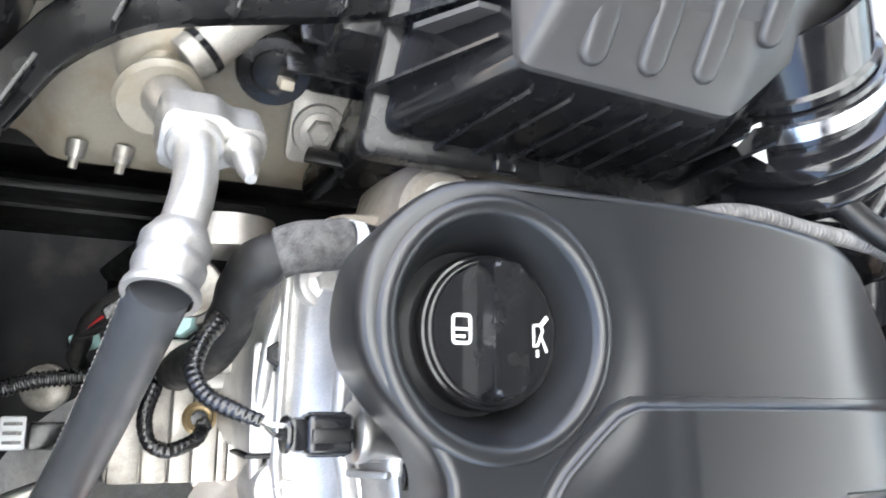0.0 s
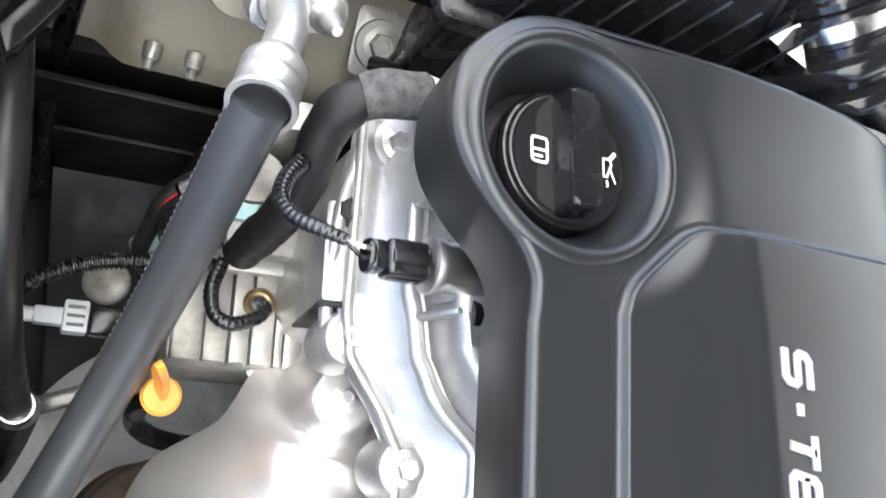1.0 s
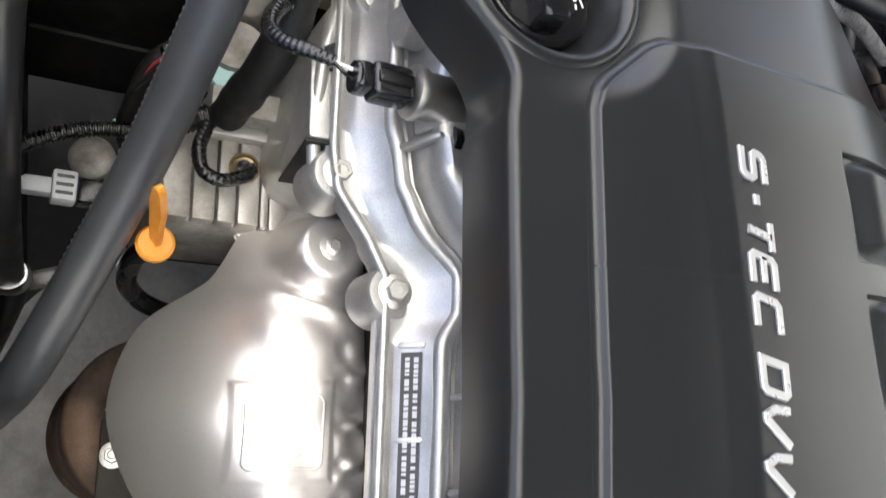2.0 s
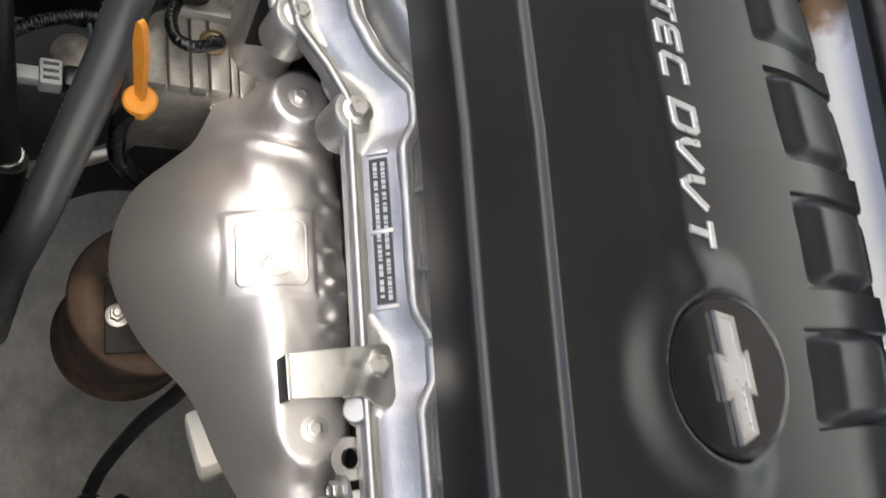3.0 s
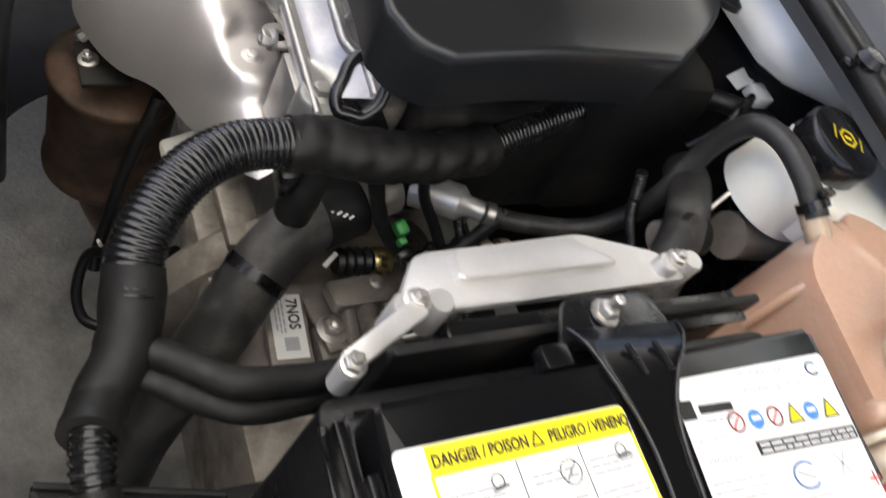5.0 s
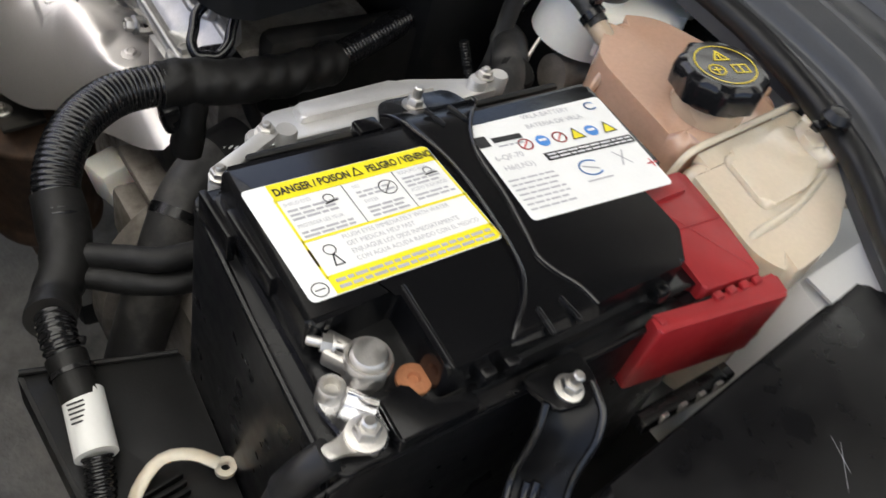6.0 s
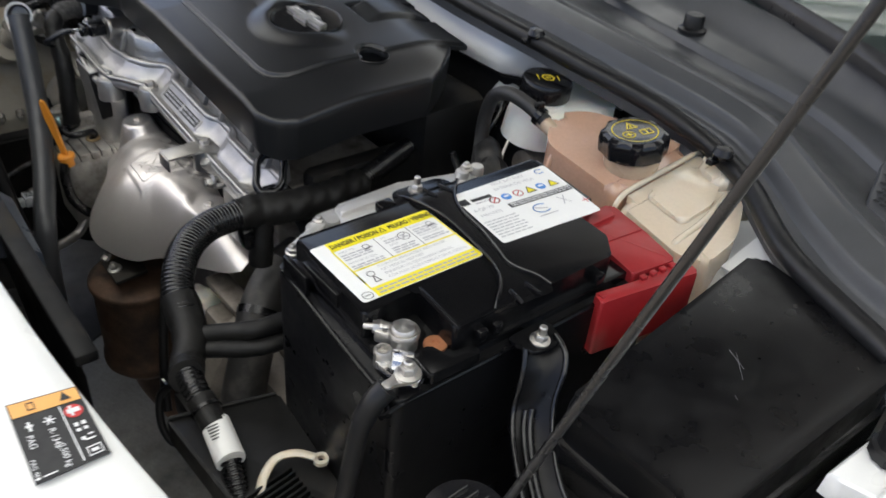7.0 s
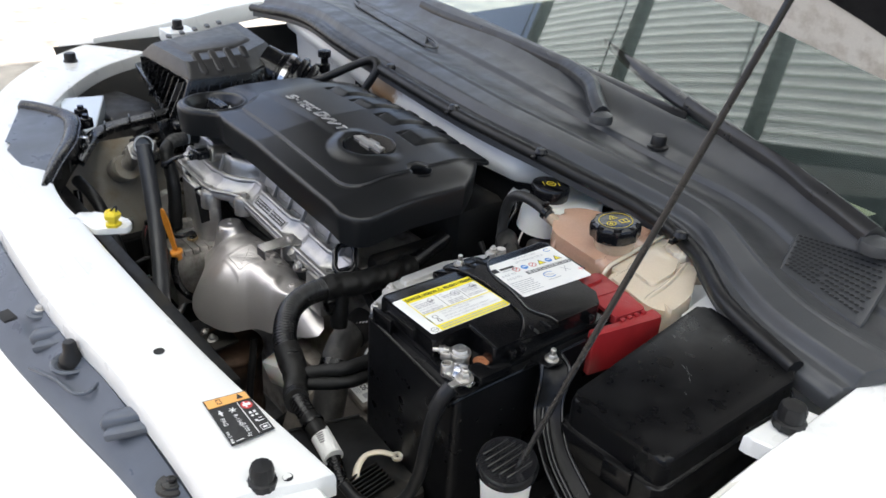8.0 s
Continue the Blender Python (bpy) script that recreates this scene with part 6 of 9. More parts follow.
def ecu():
    e = thing("engine_control_unit", "finned aluminium control unit on a black bracket behind the battery", "control unit", (0.44, 0.035, 0.73))
    sl = Matrix(((1, 0, 0, 0), (0, 1, 0, 0), (0.18, 0.02, 1, -0.081), (0, 0, 0, 1)))
    part("base_flange", turned(prism(rounded([(0.414, -0.030), (0.452, -0.058), (0.452, 0.146), (0.430, 0.136), (0.410, 0.085)], 0.006), 0.748, 0.754, 0.0012), sl), M_RAW, e)
    part("cover_plate", turned(prism(rounded([(0.417, -0.012), (0.4365, -0.016), (0.4365, 0.098), (0.4265, 0.088), (0.4215, 0.080), (0.4135, 0.074)], 0.004), 0.752, 0.7590, 0.002, taper=0.97), sl), M_RAW, e)
    part("connector_block", box((0.463, 0.045, 0.742), (0.014, 0.15, 0.018), 0.003), M_BLACK, e)
    for q in ((0.448, -0.044), (0.440, 0.140)):
        for k in (-0.010, 0.010):
            part("mount_barrel", lathe([(0, 0), (0.0075, 0), (0.0075, 0.024), (0.0065, 0.026), (0, 0.026)], pose(q[0] + 0.003, q[1] + k, 0.738), 24), M_RAW, e)
        part("stud", hexbolt((q[0] + 0.002, q[1] - 0.004, 0.763), (0, 0, 1), 0.0055, 0.006, 1.3, 0.003), M_STEEL, e)
    part("arm", box((0.465, -0.070, 0.764), (0.011, 0.052, 0.006), 0.002, (0, 0, 27)), M_RAW, e)
    part("arm_foot", lathe([(0, 0), (0.0065, 0), (0.0065, 0.018), (0, 0.018)], pose(0.478, -0.091, 0.744), 20), M_RAW, e)
    part("arm_nut", hexbolt((0.478, -0.091, 0.764), (0, 0, 1), 0.0055, 0.006, 1.2, 0.003), M_STEEL, e)
    part("clip_tag", box((0.472, 0.035, 0.752), (0.002, 0.008, 0.009), 0.0004), M_GREYCONN, e)
    part("black_bracket", box((0.478, 0.05, 0.745), (0.006, 0.25, 0.06), 0.002), M_DARK, e)
    part("black_shelf", box((0.478, 0.12, 0.765), (0.020, 0.09, 0.004), 0.001), M_BLACK, e)
    return e


ecu()


# ---- expansion tank and brake reservoir ----
def expansion_tank():
    t = thing("expansion_tank", "yellowed translucent coolant expansion tank half full of pink coolant", "coolant tank", (0.59, 0.27, 0.6))
    sh = Matrix(((1, 0, 0, 0), (0, 1, 0, 0), (-0.07, 0.13, 1, 0.005), (0, 0, 0, 1)))
    pink = rounded([(0.426, 0.276), (0.462, 0.230), (0.571, 0.226), (0.573, 0.300), (0.571, 0.346), (0.515, 0.342), (0.446, 0.312)], 0.018, 7)
    part("upper_shell", turned(prism(pink, 0.64, 0.777, 0.015, 7), sh), M_FILL, t)
    pale = rounded([(0.576, 0.221), (0.664, 0.209), (0.688, 0.222), (0.684, 0.272), (0.650, 0.330), (0.624, 0.364), (0.576, 0.364)], 0.016, 7)
    part("lower_shell", turned(prism(pale, 0.62, 0.7735, 0.016, 7), sh), M_TANKL, t)
    # moulded plateau, the lobe behind it and the belt where the halves are welded
    part("upper_step", turned(prism(rounded([(0.587, 0.250), (0.640, 0.243), (0.640, 0.290), (0.622, 0.326), (0.587, 0.330)], 0.010, 5), 0.755, 0.7785, 0.006, 5), sh), M_TANKL, t)
    part("rear_lobe", turned(prism(rounded([(0.590, 0.322), (0.628, 0.312), (0.636, 0.334), (0.616, 0.362), (0.588, 0.364)], 0.014, 6), 0.74, 0.7850, 0.011, 6), sh), M_TANKL, t)
    part("weld_belt", turned(prism([(0.571 + (x - 0.571) * 1.04, 0.290 + (y - 0.290) * 1.05) for x, y in pale], 0.700, 0.7055, 0.002, 2), sh), M_TANKL, t)
    over = [(0.573, 0.2165, 0.690), (0.573, 0.2195, 0.735), (0.573, 0.2235, 0.758), (0.573, 0.232, 0.7685), (0.573, 0.245, 0.7728), (0.573, 0.30, 0.7800), (0.573, 0.345, 0.7850), (0.573, 0.360, 0.7800)]
    part("seam_rib", tube(over, 0.0030, 12, 0.004), M_TANKL, t)
    part("side_rib", tube([(0.4725, 0.2255, 0.715), (0.4725, 0.2275, 0.752), (0.4725, 0.234, 0.7685), (0.473, 0.244, 0.7755), (0.474, 0.262, 0.7785)], 0.0036, 10, 0.004), M_FILL, t)
    part("front_rib", tube([(0.652, 0.2065, 0.700), (0.652, 0.2085, 0.742), (0.651, 0.2155, 0.7560), (0.650, 0.228, 0.7608), (0.647, 0.270, 0.7668), (0.634, 0.322, 0.7735)], 0.0038, 10, 0.004), M_TANKL, t)
    part("mount_ear", prism(rounded([(0.596, 0.348), (0.646, 0.336), (0.658, 0.372), (0.646, 0.398), (0.612, 0.398)], 0.012), 0.7365, 0.7435, 0.002), M_TANKL, t)
    part("hose_spigot", tube([(0.462, 0.262, 0.768), (0.446, 0.260, 0.776), (0.424, 0.258, 0.784)], 0.0088, 18), M_TANK, t)
    return t


M_TANKL = surface("pale_translucent_plastic", (0.68, 0.58, 0.45), 0.16, 0, 0.08, 7, 300, 0.0001, rough_vary=0.05, coat=0.8)
M_FILL = surface("pink_stained_plastic", (0.53, 0.33, 0.235), 0.15, 0, 0.12, 7, 300, 0.0001, rough_vary=0.05, coat=0.8)
for shade in (M_TANK, M_TANKL, M_FILL, M_RES):
    bsdf = shade.node_tree.nodes["Principled BSDF"]
    bsdf.inputs["Subsurface Weight"].default_value = 0.45
    bsdf.inputs["Subsurface Radius"].default_value = (1.0, 0.75, 0.55)
    bsdf.inputs["Subsurface Scale"].default_value = 0.02
TANK = expansion_tank()


def knurled(n, depth):
    return lambda a, k: 1.0 + depth * (math.cos(n * a) + 0.18 * math.cos(2 * n * a)) if k in (2, 3, 4, 5) else 1.0


def tank_cap():
    m = pose(0.544, 0.2735, 0.7935, 5, -3, 0)
    part("neck", lathe([(0.027, -0.020), (0.029, -0.010), (0.028, 0.002), (0, 0.002)], m, 40), M_TANK, TANK)
    c = part("cap", lathe([(0.0, 0.0), (0.031, 0.0), (0.034, 0.003), (0.0345, 0.010), (0.0345, 0.018), (0.0330, 0.023), (0.0290, 0.0255), (0.0270, 0.0250), (0.0, 0.0250)], m, 120, knurled(8, 0.045)), M_CAP, TANK, "black lobed screw cap with yellow warning print")
    up = m @ pose(0, 0, 0.0254, 0, 0, 70)
    part("printed_ring", turned(stroke([(0.0235 * math.cos(a * math.pi / 18), 0.0235 * math.sin(a * math.pi / 18)) for a in range(36)], 0.0011, True), up), M_YELLOW, c)
    part("printed_symbol", turned(joined(stroke([(-0.006, 0.006), (0.006, 0.006), (0.0, 0.017)], 0.0016, True), stroke([(0.0, 0.008), (0.0, 0.013)], 0.0016)), up), M_YELLOW, c, "yellow warning triangle")
    part("printed_symbol", turned(joined(stroke([(-0.010 + 0.0062 * math.cos(a * math.pi / 10), -0.006 + 0.0062 * math.sin(a * math.pi / 10)) for a in range(20)], 0.0013, True), stroke([(-0.013, -0.006), (-0.007, -0.006)], 0.0014), stroke([(-0.010, -0.009), (-0.010, -0.003)], 0.0014), stroke([(0.004, -0.0105), (0.016, -0.0105), (0.016, -0.001), (0.004, -0.001)], 0.0012, True), stroke([(0.010, -0.0105), (0.010, -0.001)], 0.0012)), up), M_YELLOW, c)
    return c


tank_cap()


def brake_reservoir():
    b = thing("brake_fluid_reservoir", "white plastic brake fluid reservoir with black screw cap", "fluid reservoir", (0.39, 0.30, 0.70))
    part("tank", prism(rounded([(0.338, 0.340), (0.350, 0.292), (0.385, 0.278), (0.430, 0.290), (0.450, 0.355), (0.415, 0.402), (0.345, 0.392)], 0.016, 5), 0.738, 0.779, 0.010, 3), M_RES, b)
    m = pose(0.3805, 0.305, 0.7765, -2, 4, 0)
    part("neck", lathe([(0.042, -0.045), (0.040, -0.018), (0.0365, -0.006), (0.0315, 0.000), (0.0285, 0.004), (0.0285, 0.012), (0, 0.012)], m, 40), M_RES, b)
    part("cap", lathe([(0.0292, 0.009), (0.0305, 0.011), (0.0305, 0.028), (0.0290, 0.0310), (0.0262, 0.0320), (0.0, 0.0315)], m, 96, lambda a, k: 1.0 + 0.008 * math.cos(36 * a) if k in (1, 2) else 1.0), M_CAP, b, "black ribbed screw cap")
    up = m @ pose(0, 0, 0.0321, 0, 0, 60)
    part("cap_symbol", turned(joined(stroke([(0.0075 * math.cos(a * math.pi / 3), 0.0075 * math.sin(a * math.pi / 3)) for a in range(6)], 0.0022, True), stroke([(-0.002, 0), (0.002, 0)], 0.003), stroke([(-0.0125, 0.006), (-0.0125, -0.006)], 0.0015), stroke([(0.0125, 0.006), (0.0125, -0.006)], 0.0015)), up), M_YELLOW, b, "yellow printed cap symbol")
    part("outlet", tube([(0.372, 0.372, 0.762), (0.388, 0.398, 0.764), (0.402, 0.416, 0.760)], 0.009, 16), M_RES, b)
    part("outlet_tip", lathe([(0, 0), (0.0075, 0), (0.0075, 0.010), (0.0090, 0.011), (0.0090, 0.015), (0.006, 0.018), (0, 0.018)], frame_to((0.6, 0.75, -0.1), (0.400, 0.413, 0.760)), 20), M_GREYCONN, b)
    return b


brake_reservoir()


# ---- fuse box ----
def fuse_box():
    f = thing("fuse_box", "satin black plastic fuse box lid with scratches", "fuse box", (0.80, 0.09, 0.65))
    poly = [(0.742, -0.026), (0.866, -0.022), (0.873, 0.202), (0.850, 0.222), (0.719, 0.240)]
    tilt = Matrix(((1, 0, 0, 0), (0, 1, 0, 0), (-0.02, 0.058, 1, 0.010), (0, 0, 0, 1)))
    part("lid", turned(prism(rounded(poly, [0.014, 0.014, 0.012, 0.01, 0.014], 5), 0.735, 0.775, 0.006, 3), tilt), M_SLEEVE, f)
    cx, cy = 0.805, 0.09
    wide = [(cx + (x - cx) * 1.075, cy + (y - cy) * 1.055) for x, y in poly]
    part("lid_rim", turned(prism(rounded(wide, 0.016, 5), 0.712, 0.742, 0.003, 2), tilt), M_BATT, f)
    part("base", turned(prism(rounded([(cx + (x - cx) * 1.03, cy + (y - cy) * 1.02) for x, y in poly], 0.014, 5), 0.60, 0.713, 0.003, 2), tilt), M_DARK, f)
    part("latch", box((0.822, -0.030, 0.722), (0.035, 0.010, 0.030), 0.003, (0, 0, 6)), M_BATT, f)
    for a, b in (((0.786, 0.118), (0.806, 0.098)), ((0.781, 0.116), (0.800, 0.108)), ((0.812, 0.080), (0.816, 0.078))):
        za = 0.785 - 0.02 * a[0] + 0.058 * a[1]
        zb = 0.785 - 0.02 * b[0] + 0.058 * b[1]
        part("scratch", tube([(*a, za + 0.0001), (*b, zb + 0.0001)], 0.00009, 4), M_INKG, f, "pale scratch")
    return f


fuse_box()


def loom_bracket():
    g = thing("cable_guide", "curved glossy black cable guide between battery and fuse box", "cable guide", (0.72, -0.03, 0.70))
    left = spline([(0.6935, -0.0185, 0.7775), (0.7000, -0.0240, 0.7650), (0.7030, -0.0290, 0.7480), (0.7050, -0.0330, 0.7330), (0.7160, -0.0430, 0.7230), (0.7360, -0.0560, 0.7160), (0.7650, -0.0720, 0.7080), (0.8100, -0.0900, 0.7000)], 0.005)
    right = spline([(0.6950, 0.0120, 0.7780), (0.7100, 0.0080, 0.7740), (0.7190, 0.0000, 0.7640), (0.7230, -0.0090, 0.7500), (0.7290, -0.0160, 0.7370), (0.7420, -0.0260, 0.7260), (0.7680, -0.0420, 0.7160), (0.8160, -0.0600, 0.7060)], 0.005)
    across = lambda u, v: line_at(left, u).lerp(line_at(right, u), v)
    part("channel", thick(patch(70, 14, lambda u, v: across(u, v) - Vector((0, 0, 0.006 * math.sin(math.pi * v)))), 0.002), M_SLEEVE, g)
    for v, r, u0 in ((0.0, 0.0024, 0.0), (0.30, 0.0026, 0.30), (0.46, 0.0030, 0.30), (1.0, 0.0024, 0.0)):
        part("rail", tube([across(u0 + (1 - u0) * k / 20, v) - Vector((0, 0, 0.005 * math.sin(math.pi * v) - 0.001)) for k in range(21)], r, 10, 0.004), M_CAP, g)
    return g


loom_bracket()


def washer_filler():
    w = thing("washer_filler", "black ribbed washer filler cap on a white plastic neck", "filler cap", (0.785, -0.155, 0.70))
    m = pose(0.783, -0.152, 0.772, 8, 6, 0)
    part("neck", lathe([(0.0, -0.08), (0.022, -0.08), (0.024, -0.03), (0.0255, -0.012), (0.0255, -0.004), (0, -0.004)], m, 40), M_RES, w)
    part("cap", lathe([(0.025, -0.006), (0.029, -0.004), (0.0295, 0.002), (0.0275, 0.007), (0.0, 0.009)], m, 60), M_CAP, w)
    for k in range(6):
        part("rib", box((0, 0, 0), (0.0025, 0.046 - 0.006 * abs(k - 2.5), 0.006), 0.001), M_CAP, w).matrix_basis = Matrix.Translation(-Vector((0.785, -0.155, 0.70))) @ m @ pose(-0.0165 + 0.0066 * k, 0, 0.008) @ Matrix.Translation(Vector((0.785, -0.155, 0.70)))
    return w


washer_filler()


def prop_rod():
    p = thing("prop_rod", "black rubber-coated bonnet prop rod", "prop rod", (0.782, -0.172, 0.70))
    foot, tip = Vector((0.780, -0.173, 0.70)), Vector((0.961, 0.012, 1.50))
    part("rod", tube([foot, tip], 0.0028, 16, 0.02), M_BLACK, p)
    part("pivot", box((0.781, -0.178, 0.722), (0.022, 0.02, 0.022), 0.004, (0, 0, 30)), M_BLACK, p)
    return p


prop_rod()


# ---- looms and hoses at the gearbox end ----
def main_loom():
    h = thing("main_wiring_loom", "thick corrugated loom with cloth-taped joints beside the battery", "wiring", (0.33, -0.12, 0.62))
    part("taped_run", tube([(0.286, 0.105, 0.676), (0.298, 0.065, 0.680), (0.3015, 0.021, 0.684), (0.2995, -0.004, 0.685), (0.2945, -0.027, 0.687), (0.2925, -0.055, 0.688)], 0.0190, 28, 0.0025, rib=0.0005, pitch=0.0160, lumps=0.0034), M_TAPE, h)
    part("corrugated_tail", tube([(0.289, 0.098, 0.676), (0.278, 0.135, 0.680), (0.266, 0.175, 0.685), (0.254, 0.212, 0.688), (0.240, 0.25, 0.69)], 0.0135, 18, rib=0.0009, pitch=0.0040), M_LOOM, h)
    part("corrugated_bend", tube([(0.2930, -0.048, 0.689), (0.2965, -0.084, 0.690), (0.3055, -0.107, 0.689), (0.3195, -0.1265, 0.686), (0.338, -0.143, 0.678), (0.356, -0.153, 0.667), (0.376, -0.157, 0.655)], 0.0165, 24, rib=0.0009, pitch=0.0040), M_LOOM, h)
    part("taped_fork", tube([(0.360, -0.154, 0.664), (0.380, -0.158, 0.652), (0.402, -0.163, 0.643), (0.425, -0.178, 0.636), (0.448, -0.187, 0.643)], lambda s: 0.018 - 0.02 * s, 22, 0.005, lumps=0.0026), M_TAPE, h)
    part("corrugated_end", tube([(0.440, -0.184, 0.642), (0.462, -0.187, 0.641), (0.480, -0.187, 0.634)], 0.0122, 18, rib=0.0014, pitch=0.0048), M_LOOM, h)
    part("taped_end", tube([(0.474, -0.187, 0.637), (0.492, -0.187, 0.631), (0.502, -0.187, 0.627)], 0.0128, 18, 0.004, lumps=0.0012), M_TAPE, h)
    part("cable_tie", tube([(0.484, -0.187, 0.634), (0.487, -0.187, 0.633)], 0.0142, 18), M_LOOM, h)
    part("paper_sleeve", tube([(0.4985, -0.1857, 0.6266), (0.5400, -0.1915, 0.6205)], 0.0130, 22), M_LABELW, h, "white printed paper sleeve")
    part("sleeve_print", joined(*[box((0.510 + 0.003 * k, -0.193 - 0.0003 * k, 0.6382 - 0.0007 * k), (0.0012, 0.010, 0.0004)) for k in range(5)]), M_INK, h)
    part("braided_end", tube([(0.540, -0.1915, 0.6205), (0.556, -0.195, 0.612), (0.575, -0.200, 0.60)], 0.0095, 18, rib=0.0012, pitch=0.004), M_LOOM, h)
    part("side_branch", tube([(0.402, -0.156, 0.645), (0.419, -0.132, 0.650), (0.434, -0.110, 0.654), (0.439, -0.078, 0.655), (0.438, -0.044, 0.655), (0.43, -0.02, 0.65)], 0.0092, 16, 0.005, lumps=0.001), M_TAPE, h)
    part("side_branch", tube([(0.412, -0.160, 0.637), (0.431, -0.133, 0.638), (0.446, -0.1055, 0.639), (0.447, -0.0751, 0.640), (0.446, -0.0552, 0.640), (0.44, -0.03, 0.635)], 0.0092, 16, 0.005, lumps=0.001), M_TAPE, h)
    part("drop_branch", tube([(0.298, -0.030, 0.676), (0.303, -0.034, 0.652), (0.306, -0.038, 0.625)], 0.013, 14, 0.004, lumps=0.002), M_TAPE, h)
    part("mount_clip", box((0.300, -0.050, 0.664), (0.020, 0.014, 0.03), 0.004, (10, 10, 0)), M_BLACK, h)
    return h


main_loom()


def ring_bracket():
    r = thing("lifting_ring", "black steel lifting loop at the end of the head", "bracket", (0.272, -0.005, 0.70))
    c = [Vector(q) for q in ((0.2375, 0.0000, 0.7200), (0.2500, 0.0275, 0.7215), (0.2760, 0.0080, 0.6920), (0.2660, -0.0190, 0.6910))]
    pts = []
    for k in range(4):
        a, b = c[k], c[(k + 1) % 4]
        pts += [a.lerp(b, q) for q in (0.22, 0.5, 0.78)]
    part("loop", tube(pts + pts[:1], 0.0046, 14, 0.003, False), M_CAP, r)
    part("foot", box((0.268, 0.008, 0.684), (0.03, 0.03, 0.012), 0.003), M_BLACK, r)
    return r


ring_bracket()


def radiator_hose():
    r = thing("radiator_hose", "fat dusty black rubber radiator hose with a band clip", "hose", (0.31, -0.04, 0.5))
    part("hose", tube([(0.276, 0.030, 0.592), (0.284, 0.002, 0.589), (0.297, -0.024, 0.580), (0.3165, -0.050, 0.561), (0.340, -0.075, 0.525), (0.358, -0.10, 0.475), (0.370, -0.12, 0.41), (0.380, -0.13, 0.34), (0.385, -0.135, 0.22)], 0.0248, 26), M_HOSED, r)
    part("band", tube([(0.3135, -0.0465, 0.5645), (0.3185, -0.0525, 0.559)], 0.0258, 26), M_BLACK, r)
    part("end_collar", tube([(0.286, -0.003, 0.588), (0.276, 0.030, 0.592)], 0.0268, 26), M_RUBBER, r)
    part("paint_mark", joined(*[box((0.296 + 0.0022 * k, 0.002 + 0.0042 * k, 0.6120), (0.0014, 0.005, 0.0008), 0, (0, 0, 30)) for k in range(4)]), M_INKW, r)
    part("outlet", tube([(0.277, 0.025, 0.592), (0.264, 0.065, 0.594)], 0.0215, 22), M_ALUD, r)
    return r


M_HOSED = surface("dusty_rubber_hose", (0.022, 0.0215, 0.021), 0.5, 0, 0.2, 30, 600, 0.0003, dirt=(0.08, 0.075, 0.07), dirt_amount=0.25, dirt_scale=30)
radiator_hose()


def heater_hose():
    h = thing("coolant_hose", "curved black rubber coolant hose from the expansion tank", "hose", (0.36, 0.18, 0.65))
    part("hose", tube([(0.304, 0.130, 0.613), (0.317, 0.158, 0.615), (0.336, 0.202, 0.630), (0.343, 0.228, 0.652), (0.347, 0.241, 0.692), (0.342, 0.250, 0.750), (0.352, 0.252, 0.784), (0.376, 0.254, 0.796), (0.408, 0.256, 0.793), (0.432, 0.258, 0.784)], 0.0085, 20), M_HOSED, h)
    part("clip", tube([(0.421, 0.2555, 0.789), (0.427, 0.2568, 0.7865)], 0.0112, 20), M_BLACK, h)
    part("clip_lug", joined(box((0.424, 0.2540, 0.8015), (0.006, 0.010, 0.007), 0.001), lathe([(0, 0), (0.002, 0), (0.002, 0.014), (0, 0.014)], frame_to((0, -1, 0), (0.424, 0.261, 0.802)), 10)), M_BLACK, h)
    part("clip", tube([(0.3055, 0.133, 0.6132), (0.3085, 0.139, 0.6137)], 0.0100, 20), M_STEEL, h)
    part("outlet", tube([(0.268, 0.085, 0.598), (0.283, 0.103, 0.606), (0.297, 0.120, 0.612), (0.306, 0.134, 0.613)], lambda s: 0.0150 if s < 0.045 else 0.0085, 18), M_RAW, h)
    return h


heater_hose()


